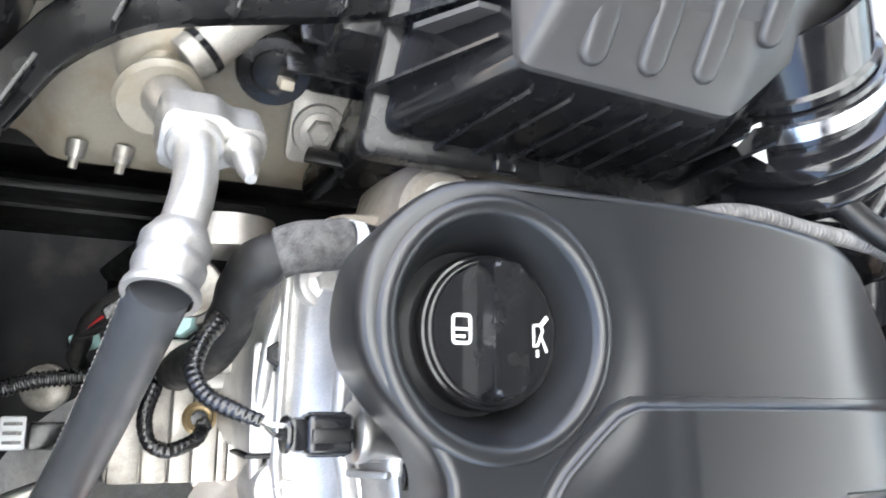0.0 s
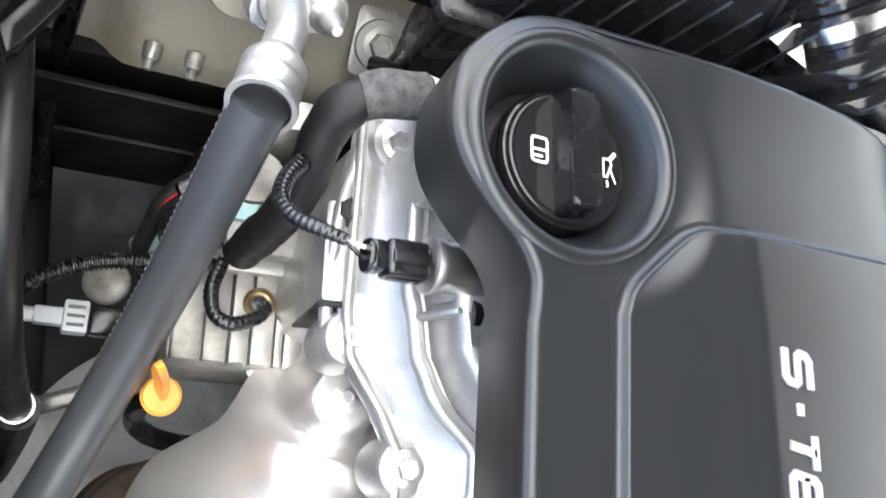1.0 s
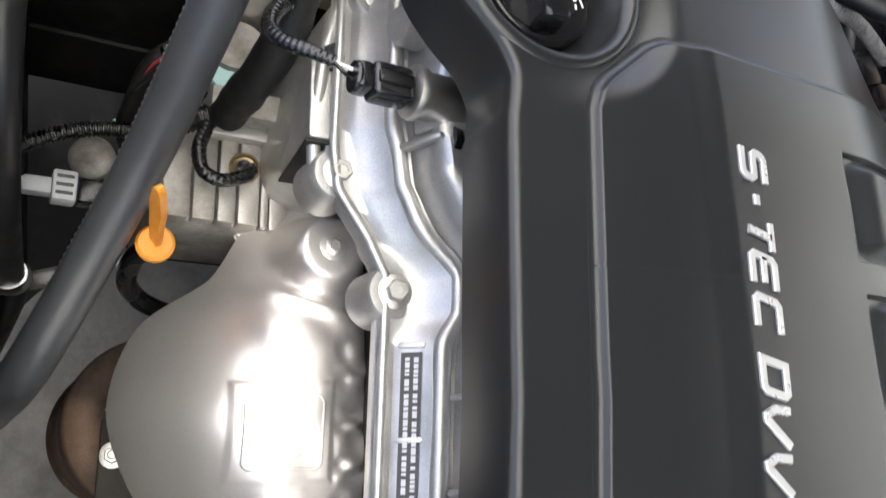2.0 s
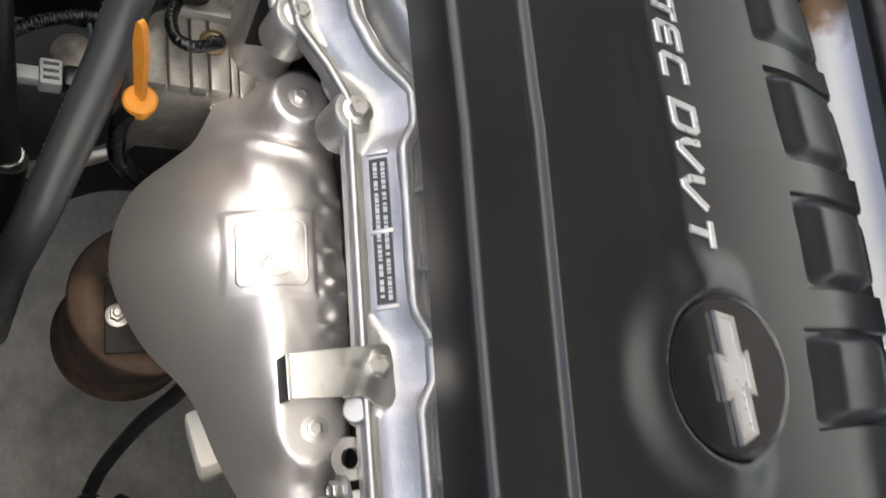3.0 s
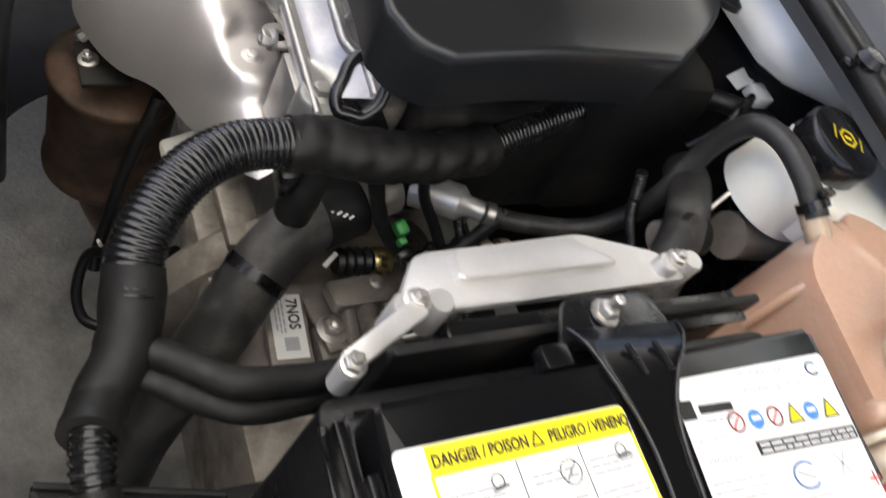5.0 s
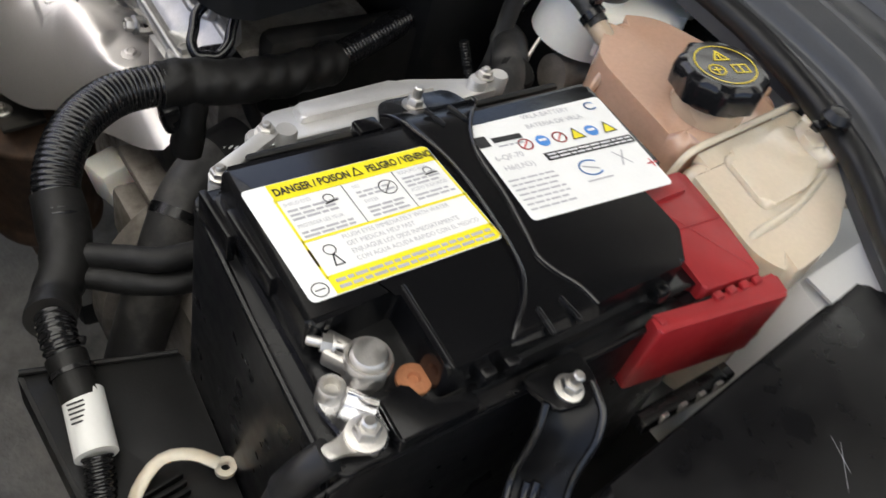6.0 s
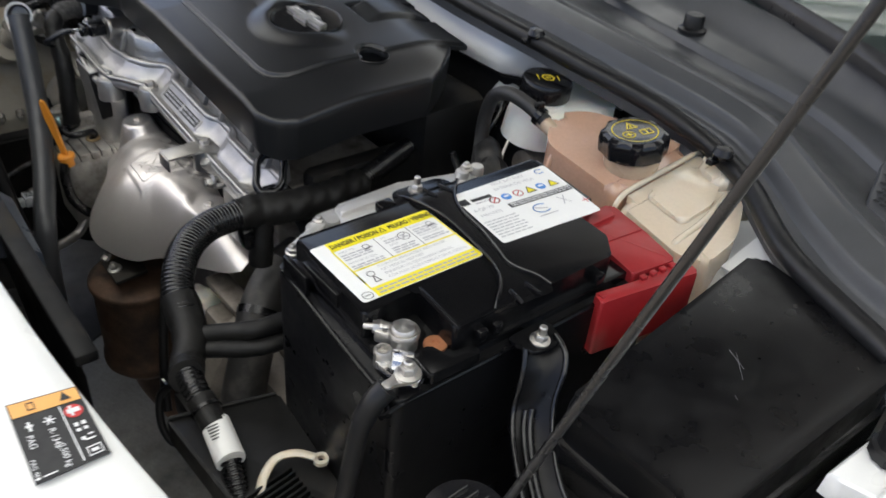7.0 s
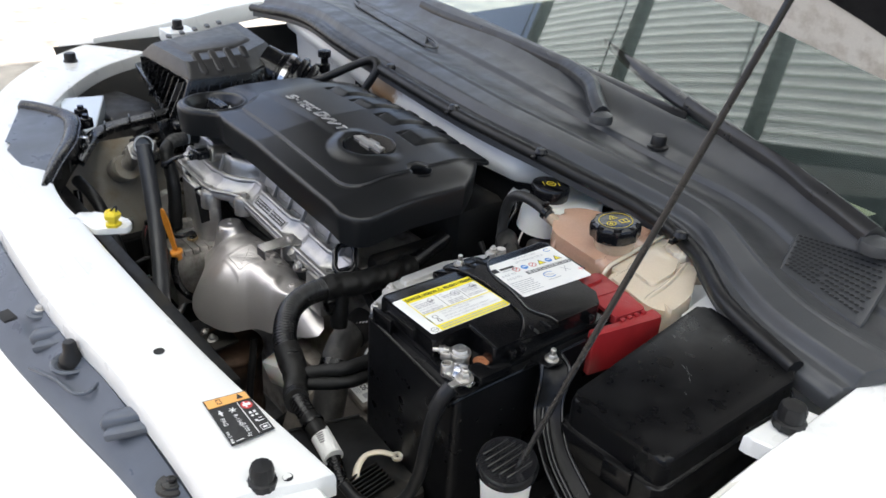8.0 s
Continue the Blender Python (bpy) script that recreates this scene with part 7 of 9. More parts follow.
def gearbox():
    g = thing("gearbox", "dusty cast aluminium gearbox with a printed paper sticker", "gearbox", (0.38, 0.02, 0.3))
    part("casing", box((0.40, 0.03, 0.40), (0.28, 0.20, 0.20), 0.02), M_GEAR, g)
    part("bell", lathe([(0, 0), (0.14, 0), (0.15, 0.01), (0.15, 0.04), (0.12, 0.06), (0, 0.06)], frame_to((1, 0, 0), (0.235, 0.04, 0.39)), 48), M_GEAR, g)
    part("tower", box((0.385, 0.035, 0.505), (0.09, 0.07, 0.03), 0.008), M_GEAR, g)
    part("shaft_housing", lathe([(0, 0), (0.016, 0), (0.016, 0.04), (0.012, 0.044), (0, 0.044)], pose(0.368, 0.052, 0.50), 24), M_GEAR, g)
    part("shaft_housing", lathe([(0, 0), (0.012, 0), (0.012, 0.03), (0, 0.03)], pose(0.345, 0.066, 0.515), 24), M_GEAR, g)
    part("arm", box((0.345, 0.012, 0.523), (0.052, 0.022, 0.006), 0.002, (0, 0, 12)), M_GEAR, g)
    part("arm_bolt", hexbolt((0.352, 0.014, 0.524), (0, 0, 1), 0.009, 0.010, 1.5, 0.004), M_STEEL, g)
    sticker = part("sticker", turned(flat([(-0.028, -0.013), (0.028, -0.013), (0.028, 0.013), (-0.028, 0.013)], 0), pose(0.343, -0.020, 0.5222, 3, 0, -5)), M_LABELW, g, "white paper sticker with black print")
    part("sticker_back", box((0.343, -0.020, 0.516), (0.07, 0.035, 0.010), 0.003, (3, 0, -5)), M_GEAR, g)
    ms = pose(0.343, -0.020, 0.5226, 3, 0, -5)
    part("code", turned(text_bm("7NOS", 0.0125, pose(-0.024, 0.001, 0), 0, 0, 0.85, bold=0.0004), ms), M_INK, sticker)
    rng = random.Random(3)
    part("printed_square", turned(flat([(0.010, -0.005), (0.0215, -0.005), (0.0215, 0.0065), (0.010, 0.0065)], 0), ms), M_INKG, sticker)
    tagged(part("small_print", turned(joined(*[label_bars(rng, -0.026, 0.006, y, 0.0014) for y in (-0.003, -0.006, -0.009)]), ms), M_INKG, sticker), "lines of tiny grey print", kind="stuff")
    part("housing_lug", box((0.127, -0.042, 0.440), (0.050, 0.040, 0.050), 0.006, (12, -14, 10)), M_RES, g, "pale cast lug")
    part("casting_rib", box((0.215, -0.035, 0.515), (0.10, 0.03, 0.012), 0.003), M_GEAR, g)
    part("casting_box", box((0.225, -0.045, 0.465), (0.07, 0.045, 0.06), 0.008), M_GEAR, g)
    return g


gearbox()


def shift_parts():
    s = thing("shift_cable_end", "black rubber boot with gold crimp and tan bushes on the gearbox", "cable", (0.32, 0.045, 0.53))
    m = frame_to((0.06, 1, -0.04), (0.303, 0.022, 0.548))
    part("boot", lathe([(0, 0), (0.010, 0), (0.012, 0.004), (0.010, 0.008), (0.0125, 0.012), (0.010, 0.016), (0.0125, 0.020), (0.010, 0.024), (0.0125, 0.028), (0.010, 0.032), (0, 0.032)], m, 24), M_RUBBER, s)
    part("crimp", lathe([(0, 0.032), (0.011, 0.032), (0.012, 0.034), (0.012, 0.046), (0.011, 0.048), (0, 0.048)], m, 28), M_YELLOWZ, s, "gold-passivated crimp")
    part("rod", tube([(0.304, 0.06, 0.548), (0.31, 0.10, 0.55), (0.318, 0.13, 0.552)], 0.0022, 8), M_STEEL, s)
    for k in (0.0, 0.020):
        part("tan_bush", lathe([(0.0065, 0), (0.0095, 0), (0.0102, 0.002), (0.0102, 0.009), (0.0095, 0.011), (0.0065, 0.011)], frame_to((0.08, 1, 0.02), (0.3118, 0.150 + k, 0.562)), 24), M_TAN, s, "tan plastic bush")
    part("bush_rod", tube([(0.309, 0.118, 0.560), (0.311, 0.140, 0.5615), (0.313, 0.165, 0.5625), (0.314, 0.188, 0.563)], 0.0068, 14), M_BLACK, s)
    return s


M_TAN = surface("tan_plastic", (0.40, 0.31, 0.22), 0.45, 0, 0.12, 60, 600, 0.0002)
M_YELLOWZ = surface("gold_zinc", (0.62, 0.50, 0.22), 0.3, 0.9, 0.12, 60, 600, 0.0002)
shift_parts()


def rear_hoses():
    h = thing("heater_pipe", "wide dark heater hose with painted marks behind the control unit", "hose", (0.42, 0.17, 0.6))
    part("hose", tube([(0.33, 0.27, 0.70), (0.36, 0.245, 0.715), (0.395, 0.215, 0.715), (0.425, 0.185, 0.70), (0.45, 0.165, 0.67), (0.46, 0.15, 0.60)], 0.0165, 22), M_HOSED, h)
    part("paint_ring", tube([(0.4135, 0.197, 0.707), (0.4185, 0.192, 0.704)], 0.0170, 22), M_PINK, h, "pink paint ring")
    part("paint_mark", box((0.432, 0.184, 0.7125), (0.004, 0.012, 0.001), 0, (0, 20, 30)), M_YELLOW, h)
    s = thing("canister_valve", "grey cylindrical valve with black cap near the brake reservoir", "valve", (0.385, 0.215, 0.70))
    part("body", lathe([(0, 0), (0.014, 0), (0.014, 0.03), (0, 0.03)], frame_to((0.5, 0, 1), (0.385, 0.218, 0.690)), 28), M_GEAR, s)
    part("cap", lathe([(0, 0), (0.016, 0), (0.017, 0.003), (0.017, 0.008), (0.014, 0.011), (0, 0.011)], frame_to((0.5, 0, 1), (0.398, 0.218, 0.716)), 28), M_DARK, s)
    part("pipe", tube([(0.372, 0.27, 0.74), (0.38, 0.25, 0.72), (0.392, 0.235, 0.70), (0.40, 0.22, 0.68)], 0.0018, 8), M_STEEL, s)
    f = thing("vent_tube", "corrugated black vent tube at the gearbox", "hose", (0.38, 0.15, 0.6))
    part("tube", tube([(0.345, 0.200, 0.72), (0.3587, 0.212, 0.68), (0.372, 0.230, 0.65), (0.3896, 0.250, 0.62)], 0.0050, 12, rib=0.001, pitch=0.003), M_LOOM, f)
    k = thing("harness_tag_plug", "white-tagged wiring plug on the bulkhead", "connector", (0.34, 0.30, 0.78))
    part("tag", box((0.262, 0.352, 0.742), (0.016, 0.028, 0.0006), 0, (30, 0, 10)), M_GREYCONN, k)
    part("plug", box((0.284, 0.352, 0.742), (0.020, 0.018, 0.012), 0.002), M_GREYCONN, k)
    part("wire", tube([(0.286, 0.343, 0.742), (0.298, 0.326, 0.738), (0.305, 0.310, 0.725), (0.305, 0.29, 0.70)], 0.0042, 10), M_LOOM, k)


M_PINK = surface("pink_paint", (0.6, 0.2, 0.3), 0.5, 0, 0.1, 40, 600, 0)
rear_hoses()


def front_floor_bits():
    s = thing("oxygen_sensor_bracket", "black sensor bracket with white cable clips near the gearbox", "bracket", (0.19, -0.09, 0.32))
    part("arm", tube([(0.20, -0.062, 0.40), (0.18, -0.085, 0.37), (0.165, -0.105, 0.35)], 0.010, 14), M_DARK, s)
    part("loop", tube([(0.165, -0.115, 0.36), (0.158, -0.130, 0.34), (0.178, -0.140, 0.31), (0.20, -0.135, 0.29), (0.215, -0.115, 0.29)], 0.0055, 10), M_RUBBER, s)
    for k in (0, 1):
        part("clip", box((0.160 + 0.004 * k, -0.120 + 0.012 * k, 0.364), (0.004, 0.003, 0.016), 0.0008, (20, 0, 0)), M_RES, s)
    part("foot", box((0.19, -0.10, 0.33), (0.05, 0.03, 0.04), 0.008), M_DARK, s)


front_floor_bits()


def brake_booster():
    # Unseen; added to fill the black space behind the reservoir.
    b = thing("brake_booster", "round black steel brake booster added as dark fill on the bulkhead", "brake booster", (0.41, 0.42, 0.66))
    m = frame_to((0, -1, 0.12), (0.405, 0.475, 0.655))
    part("drum", lathe([(0.13, 0.0), (0.13, 0.02), (0.125, 0.03), (0.133, 0.034), (0.133, 0.04), (0.115, 0.05), (0.06, 0.062), (0.05, 0.07), (0, 0.07)], m, 56), M_BLACK, b)
    part("master_cylinder", tube([(0.405, 0.41, 0.690), (0.40, 0.34, 0.700), (0.396, 0.27, 0.706)], 0.019, 22), M_GEAR, b)
    part("vacuum_hose", tube([(0.33, 0.41, 0.70), (0.30, 0.37, 0.725), (0.27, 0.33, 0.72), (0.24, 0.30, 0.70)], 0.009, 14), M_RUBBER, b)
    return b


brake_booster()


def gearbox_clutter():
    w = thing("gearbox_wiring", "black wiring with grey plugs over the gearbox", "wiring", (0.32, 0.06, 0.55))
    part("loom", tube([(0.285, 0.02, 0.66), (0.305, 0.045, 0.60), (0.318, 0.075, 0.575), (0.322, 0.11, 0.585), (0.31, 0.15, 0.62)], 0.006, 12, 0.004, lumps=0.001), M_TAPE, w)
    part("loom", tube([(0.30, 0.115, 0.60), (0.34, 0.12, 0.575), (0.38, 0.11, 0.565), (0.41, 0.09, 0.56)], 0.0048, 10, rib=0.0009, pitch=0.003), M_LOOM, w)
    part("plug", joined(box((0.325, 0.085, 0.582), (0.016, 0.022, 0.014), 0.002, (0, 0, 30)), box((0.333, 0.098, 0.582), (0.010, 0.010, 0.010), 0.002, (0, 0, 30))), M_BLACK, w)
    part("white_mark", box((0.309, 0.012, 0.5620), (0.004, 0.018, 0.002), 0.0005, (0, 0, 40)), M_INKW, w)
    part("red_tab", box((0.300, 0.006, 0.580), (0.006, 0.007, 0.005), 0.001, (0, 0, 20)), M_RED, w)
    g = thing("selector_tower", "cast aluminium selector tower with bolts on the gearbox", "gearbox part", (0.35, 0.05, 0.50))
    part("top_plate", turned(prism(rounded([(0.322, 0.008), (0.345, 0.012), (0.343, 0.062), (0.318, 0.058)], 0.005), 0.538, 0.550, 0.003), Matrix.Identity(4)), M_GEAR, g)
    part("barrel", tube([(0.334, 0.040, 0.540), (0.352, 0.046, 0.520), (0.374, 0.054, 0.494)], 0.0125, 20), M_GEAR, g)
    part("barrel", tube([(0.340, 0.064, 0.540), (0.354, 0.070, 0.522), (0.374, 0.080, 0.496)], 0.0100, 20), M_GEAR, g)
    part("web", box((0.345, 0.026, 0.520), (0.040, 0.010, 0.040), 0.003, (0, 30, 8)), M_GEAR, g)
    part("side_pipe", tube([(0.352, 0.070, 0.522), (0.356, 0.095, 0.526), (0.352, 0.116, 0.532)], 0.0105, 18), M_GEAR, g)
    part("bolt", hexbolt((0.3515, 0.1170, 0.536), (0.2, 0.1, 1), 0.0066, 0.007, 1.5), M_STEEL, g)
    part("bolt", hexbolt((0.326, 0.052, 0.550), (0, 0, 1), 0.0045, 0.005, 1.4), M_STEEL, g)
    part("rear_casting", box((0.325, 0.105, 0.500), (0.085, 0.085, 0.050), 0.012, (0, 0, 10)), M_GEAR, g)
    part("front_casting", box((0.372, 0.000, 0.492), (0.040, 0.060, 0.030), 0.008, (0, 0, 6)), M_GEAR, g)
    part("dip_wire", tube([(0.382, 0.052, 0.560), (0.381, 0.066, 0.562), (0.378, 0.080, 0.560)], 0.0014, 8), M_RES, g, "pale bare wire")
    c = thing("clip_wiring", "thin black wires hanging from a green clip", "wiring", (0.315, 0.065, 0.56))
    part("green_clip", joined(box((0.310, 0.057, 0.604), (0.012, 0.010, 0.016), 0.003, (20, 15, 20)), box((0.316, 0.060, 0.594), (0.007, 0.007, 0.012), 0.002, (20, 15, 20))), M_GREEN, c)
    part("plug", box((0.322, 0.064, 0.583), (0.008, 0.010, 0.014), 0.002, (25, 15, 20)), M_BLACK, c)
    for k in (-1, 1):
        part("wire", tube([(0.324 + 0.002 * k, 0.065, 0.578), (0.330 + 0.002 * k, 0.073, 0.562), (0.336 + 0.003 * k, 0.090, 0.548), (0.346, 0.104 + 0.003 * k, 0.540)], 0.0018, 8), M_RUBBER, c)
    part("thin_hose", tube([(0.288, 0.070, 0.640), (0.2935, 0.0770, 0.620), (0.3050, 0.0900, 0.600), (0.3156, 0.1020, 0.580), (0.332, 0.112, 0.560), (0.3465, 0.1200, 0.548)], 0.0048, 14), M_RUBBER, c)
    return w


gearbox_clutter()


# ---- air filter box and intake duct ----
def loft(rings, caps=True):
    """A skin over outlines of equal count, each a list of points in space."""
    bm = bmesh.new()
    vs = [[bm.verts.new(p) for p in r] for r in rings]
    n = len(rings[0])
    for a, b in zip(vs, vs[1:]):
        for i in range(n):
            j = (i + 1) % n
            bm.faces.new((a[i], a[j], b[j], b[i]))
    if caps:
        bm.faces.new(vs[0][::-1])
        bm.faces.new(vs[-1])
    return bm


def plate(corners, t):
    """A flat piece through four corners, t thick."""
    bm = bmesh.new()
    p = [Vector(c) for c in corners]
    n = (p[1] - p[0]).cross(p[-1] - p[0]).normalized() * (t / 2)
    a = [bm.verts.new(q + n) for q in p]
    b = [bm.verts.new(q - n) for q in p]
    bm.faces.new(a)
    bm.faces.new(b[::-1])
    for i in range(len(p)):
        j = (i + 1) % len(p)
        bm.faces.new((a[j], a[i], b[i], b[j]))
    return bm


def capsule(a, b, r, up, h):
    """A low rounded rib from a to b on a slope that faces up."""
    a, b, up = Vector(a), Vector(b), Vector(up).normalized()
    way = (b - a).normalized()
    side = up.cross(way).normalized()
    rings = []
    for k in range(5):
        s = k / 4
        rr, z = r * (1 - 0.55 * s * s), h * math.sin(s * math.pi / 2)
        ring = []
        for i in range(20):
            g = 2 * math.pi * i / 20
            c = b if math.cos(g) > 0 else a
            ring.append(c + way * (rr * math.cos(g)) + side * (rr * math.sin(g)) + up * z)
        rings.append(ring)
    return loft(rings)


def airbox():
    a = thing("air_filter_box", "dark grey plastic air filter box with ribbed lid and finned sides", "air filter", (-0.5, 0.13, 0.6))

    def ring(pts, z, r):
        return [(x, y, z) for x, y in rounded(pts, r, 4)]

    low = [(-0.303, -0.020), (-0.300, 0.178), (-0.345, 0.258), (-0.70, 0.33), (-0.74, 0.07)]
    mid = [(-0.318, 0.016), (-0.314, 0.147), (-0.405, 0.256), (-0.655, 0.300), (-0.555, 0.010)]
    top = [(-0.347, 0.024), (-0.356, 0.146), (-0.430, 0.238), (-0.625, 0.268), (-0.515, 0.020)]
    rings = [ring(low, 0.760, 0.012), ring(low, 0.766, 0.012), ring(mid, 0.831, 0.008), ring([(p[0] * 0.985 + q[0] * 0.015, p[1] * 0.985 + q[1] * 0.015) for p, q in zip(mid, top)], 0.8348, 0.008), ring([(p[0] * 0.9 + q[0] * 0.1, p[1] * 0.9 + q[1] * 0.1) for p, q in zip(mid, top)], 0.8375, 0.008), ring([(p[0] * 0.1 + q[0] * 0.9, p[1] * 0.1 + q[1] * 0.9) for p, q in zip(mid, top)], 0.859, 0.012), ring(top, 0.861, 0.012)]
    part("lid_skirt", loft(rings[:3], False), M_BLACK, a)
    lid = part("lid", loft(rings[2:]), M_AIRBOX, a, "dark grey moulded lid with rounded ribs", 25)
    inner = [(-0.398, 0.050), (-0.402, 0.150), (-0.455, 0.218), (-0.59, 0.240), (-0.515, 0.045)]
    mid_in = [(x * 0.93 - 0.035, y * 0.9 + 0.014) for x, y in inner]
    part("raised_panel", loft([ring(inner, 0.8605, 0.01), ring(mid_in, 0.866, 0.01)]), M_AIRBOX, lid)
    for y, x0, x1 in ((0.052, -0.330, -0.366), (0.086, -0.331, -0.366), (0.120, -0.333, -0.368), (0.153, -0.354, -0.368)):
        up = (0.55, 0.0, 0.83)
        part("rib", capsule((x0, y, 0.8445 - (x0 + 0.332) * 0.65), (x1, y, 0.8445 - (x1 + 0.332) * 0.65), 0.0085, up, 0.0045), M_AIRBOX, lid)
    for i in range(5):
        part("top_rib", capsule((-0.545 - 0.02 * i, 0.07 + 0.038 * i, 0.861), (-0.562 - 0.02 * i, 0.075 + 0.038 * i, 0.861), 0.006, (0, 0, 1), 0.004), M_AIRBOX, lid)
    flange = [(x + (0.012 if x > -0.5 else -0.012), y + (0.012 if y > 0.1 else -0.012)) for x, y in low]
    part("flange", prism(rounded(flange, 0.012, 4), 0.7485, 0.7595, 0.002), M_BLACK, a)
    part("base", prism(rounded([(x + (-0.012 if x > -0.5 else 0.03), y + (-0.02 if y > 0.1 else 0.015)) for x, y in low], 0.02, 4), 0.56, 0.749, 0.004), M_BLACK, a)
    for i in range(8):
        y = 0.010 + 0.0235 * i
        part("side_fin", plate([(-0.299, y, 0.762), (-0.299, y + 0.0, 0.757), (-0.335, y + 0.02, 0.757), (-0.322, y + 0.024, 0.825), (-0.312, y + 0.02, 0.823)], 0.0018), M_BLACK, a)
    for i in range(10):
        s = i / 9
        x = -0.325 - 0.36 * s
        xt = -0.335 - 0.215 * s
        y0, y1 = -0.029 + 0.082 * s, 0.012 - 0.006 * s
        part("front_fin", plate([(x, y0, 0.760), (x, y0 + 0.03, 0.760), (xt, y1 + 0.018, 0.826), (xt, y1 - 0.001, 0.826)], 0.002), M_BLACK, a)
    part("gusset", plate([(-0.352, -0.014, 0.785), (-0.352, 0.02, 0.785), (-0.352, 0.020, 0.82), (-0.352, 0.004, 0.82)], 0.003), M_AIRBOX, a)
    for c in ((-0.297, 0.053, 0.756), (-0.52, 0.012, 0.757), (-0.297, 0.222, 0.752)):
        part("clip", joined(box(c, (0.012, 0.014, 0.016), 0.003), tube([(c[0] + 0.002, c[1] - 0.009, c[2] - 0.006), (c[0] + 0.008, c[1] - 0.004, c[2] + 0.009), (c[0] + 0.008, c[1] + 0.004, c[2] + 0.009), (c[0] + 0.002, c[1] + 0.009, c[2] - 0.006)], 0.0013, 8, 0.002)), M_CAP, a)
    return a


M_AIRBOX = surface("grey_textured_plastic", (0.035, 0.034, 0.034), 0.4, 0, 0.1, 30, 1600, 0.00018, rough_vary=0.06)
airbox()


def paper_scrap():
    return solo("paper_tag", plate([(-0.318, 0.178, 0.800), (-0.330, 0.200, 0.808), (-0.312, 0.222, 0.792)], 0.0006), M_LABELW, "torn white paper tag stuck under the filter box", "paper tag", (-0.33, 0.2, 0.79))


paper_scrap()


def intake_duct():
    d = thing("intake_duct", "glossy black ribbed rubber intake duct with a band clamp", "air duct", (-0.34, 0.28, 0.72))
    start, way = Vector((-0.385, 0.228, 0.805)), Vector((0.60, 0.62, -0.42)).normalized()
    m = frame_to(way, start)
    part("neck", lathe([(0.046, -0.03), (0.050, -0.03), (0.051, 0.0080), (0.054, 0.0100), (0.054, 0.0150), (0.047, 0.0150)], m, 48), M_CAP, d)
    part("bellows", lathe([(0.052, 0.0160), (0.057, 0.0170), (0.0575, 0.0380), (0.0555, 0.0400), (0.0555, 0.0460), (0.0635, 0.0490), (0.0655, 0.0550), (0.0635, 0.0610), (0.0555, 0.0650), (0.0555, 0.0690), (0.064, 0.0730), (0.066, 0.0790), (0.064, 0.0850), (0.055, 0.0890), (0.053, 0.0980), (0.056, 0.1020), (0.056, 0.1170), (0.05, 0.1220), (0.05, 0.1420), (0, 0.142)], m, 64), M_CAP, d)
    part("band_clamp", lathe([(0.0572, 0.0220), (0.0592, 0.0220), (0.0592, 0.0330), (0.0572, 0.0330)], m, 64), M_CHROME, d, "thin polished steel band clamp")
    part("clamp_screw", joined(turned(box((0, 0.063, 0.0275), (0.028, 0.010, 0.012), 0.002), m @ pose(0, 0, 0, 0, 0, 205)), turned(lathe([(0, 0), (0.0045, 0), (0.0045, 0.0120), (0, 0.03)], None, 8), m @ pose(0, 0, 0, 0, 0, 205) @ pose(-0.015, 0.064, 0.0275, 0, 90, 0))), M_BLACK, d)
    end = start + way * 0.142
    part("elbow", tube([end - way * 0.01, end + way * 0.03, end + way * 0.05 + Vector((0.03, 0, -0.03)), end + way * 0.05 + Vector((0.08, -0.01, -0.07))], 0.045, 28), M_BLACK, d)
    part("pressed_tag", turned(box((0, 0, 0.0), (0.004, 0.03, 0.008), 0.001), m @ pose(0, 0, 0, 0, 0, -10) @ pose(0.057, 0, 0.127)), M_CHROME, d)
    return d


intake_duct()


def breather():
    b = thing("breather_hose", "black breather hose looping over the intake duct", "hose", (-0.26, 0.31, 0.78))
    part("loop", tube([(-0.30, 0.26, 0.80), (-0.27, 0.29, 0.815), (-0.235, 0.345, 0.845), (-0.20, 0.365, 0.86), (-0.18, 0.36, 0.845), (-0.19, 0.335, 0.80), (-0.20, 0.32, 0.74)], 0.0085, 14), M_RUBBER, b)
    part("valve", lathe([(0, 0), (0.012, 0), (0.012, 0.02), (0.008, 0.022), (0.008, 0.035), (0.014, 0.037), (0.014, 0.05), (0, 0.052)], pose(-0.345, 0.335, 0.80), 18), M_BLACK, b)
    part("thin_pipe", tube([(-0.30, 0.215, 0.735), (-0.292, 0.2, 0.72), (-0.288, 0.165, 0.725), (-0.285, 0.155, 0.70)], 0.004, 10), M_ALUD, b)
    return b


breather()


def thin_loom():
    w = thing("sensor_loom", "thin grey braided sensor loom behind the engine cover", "wiring", (-0.27, 0.2, 0.8))
    part("braid", tube([(-0.252, 0.085, 0.775), (-0.262, 0.124, 0.795), (-0.275, 0.183, 0.80), (-0.271, 0.243, 0.80), (-0.265, 0.31, 0.80), (-0.25, 0.36, 0.79)], 0.0058, 12, rib=0.0018, pitch=0.0034), M_BRAID, w)
    part("plug", joined(box((-0.235, 0.325, 0.775), (0.03, 0.05, 0.03), 0.003, (0, 0, 20)), box((-0.222, 0.355, 0.775), (0.02, 0.02, 0.022), 0.002)), M_CAP, w)
    return w


M_BRAID = surface("grey_braid", (0.16, 0.155, 0.15), 0.5, 0, 0.5, 150, 1400, 0.0004)
thin_loom()


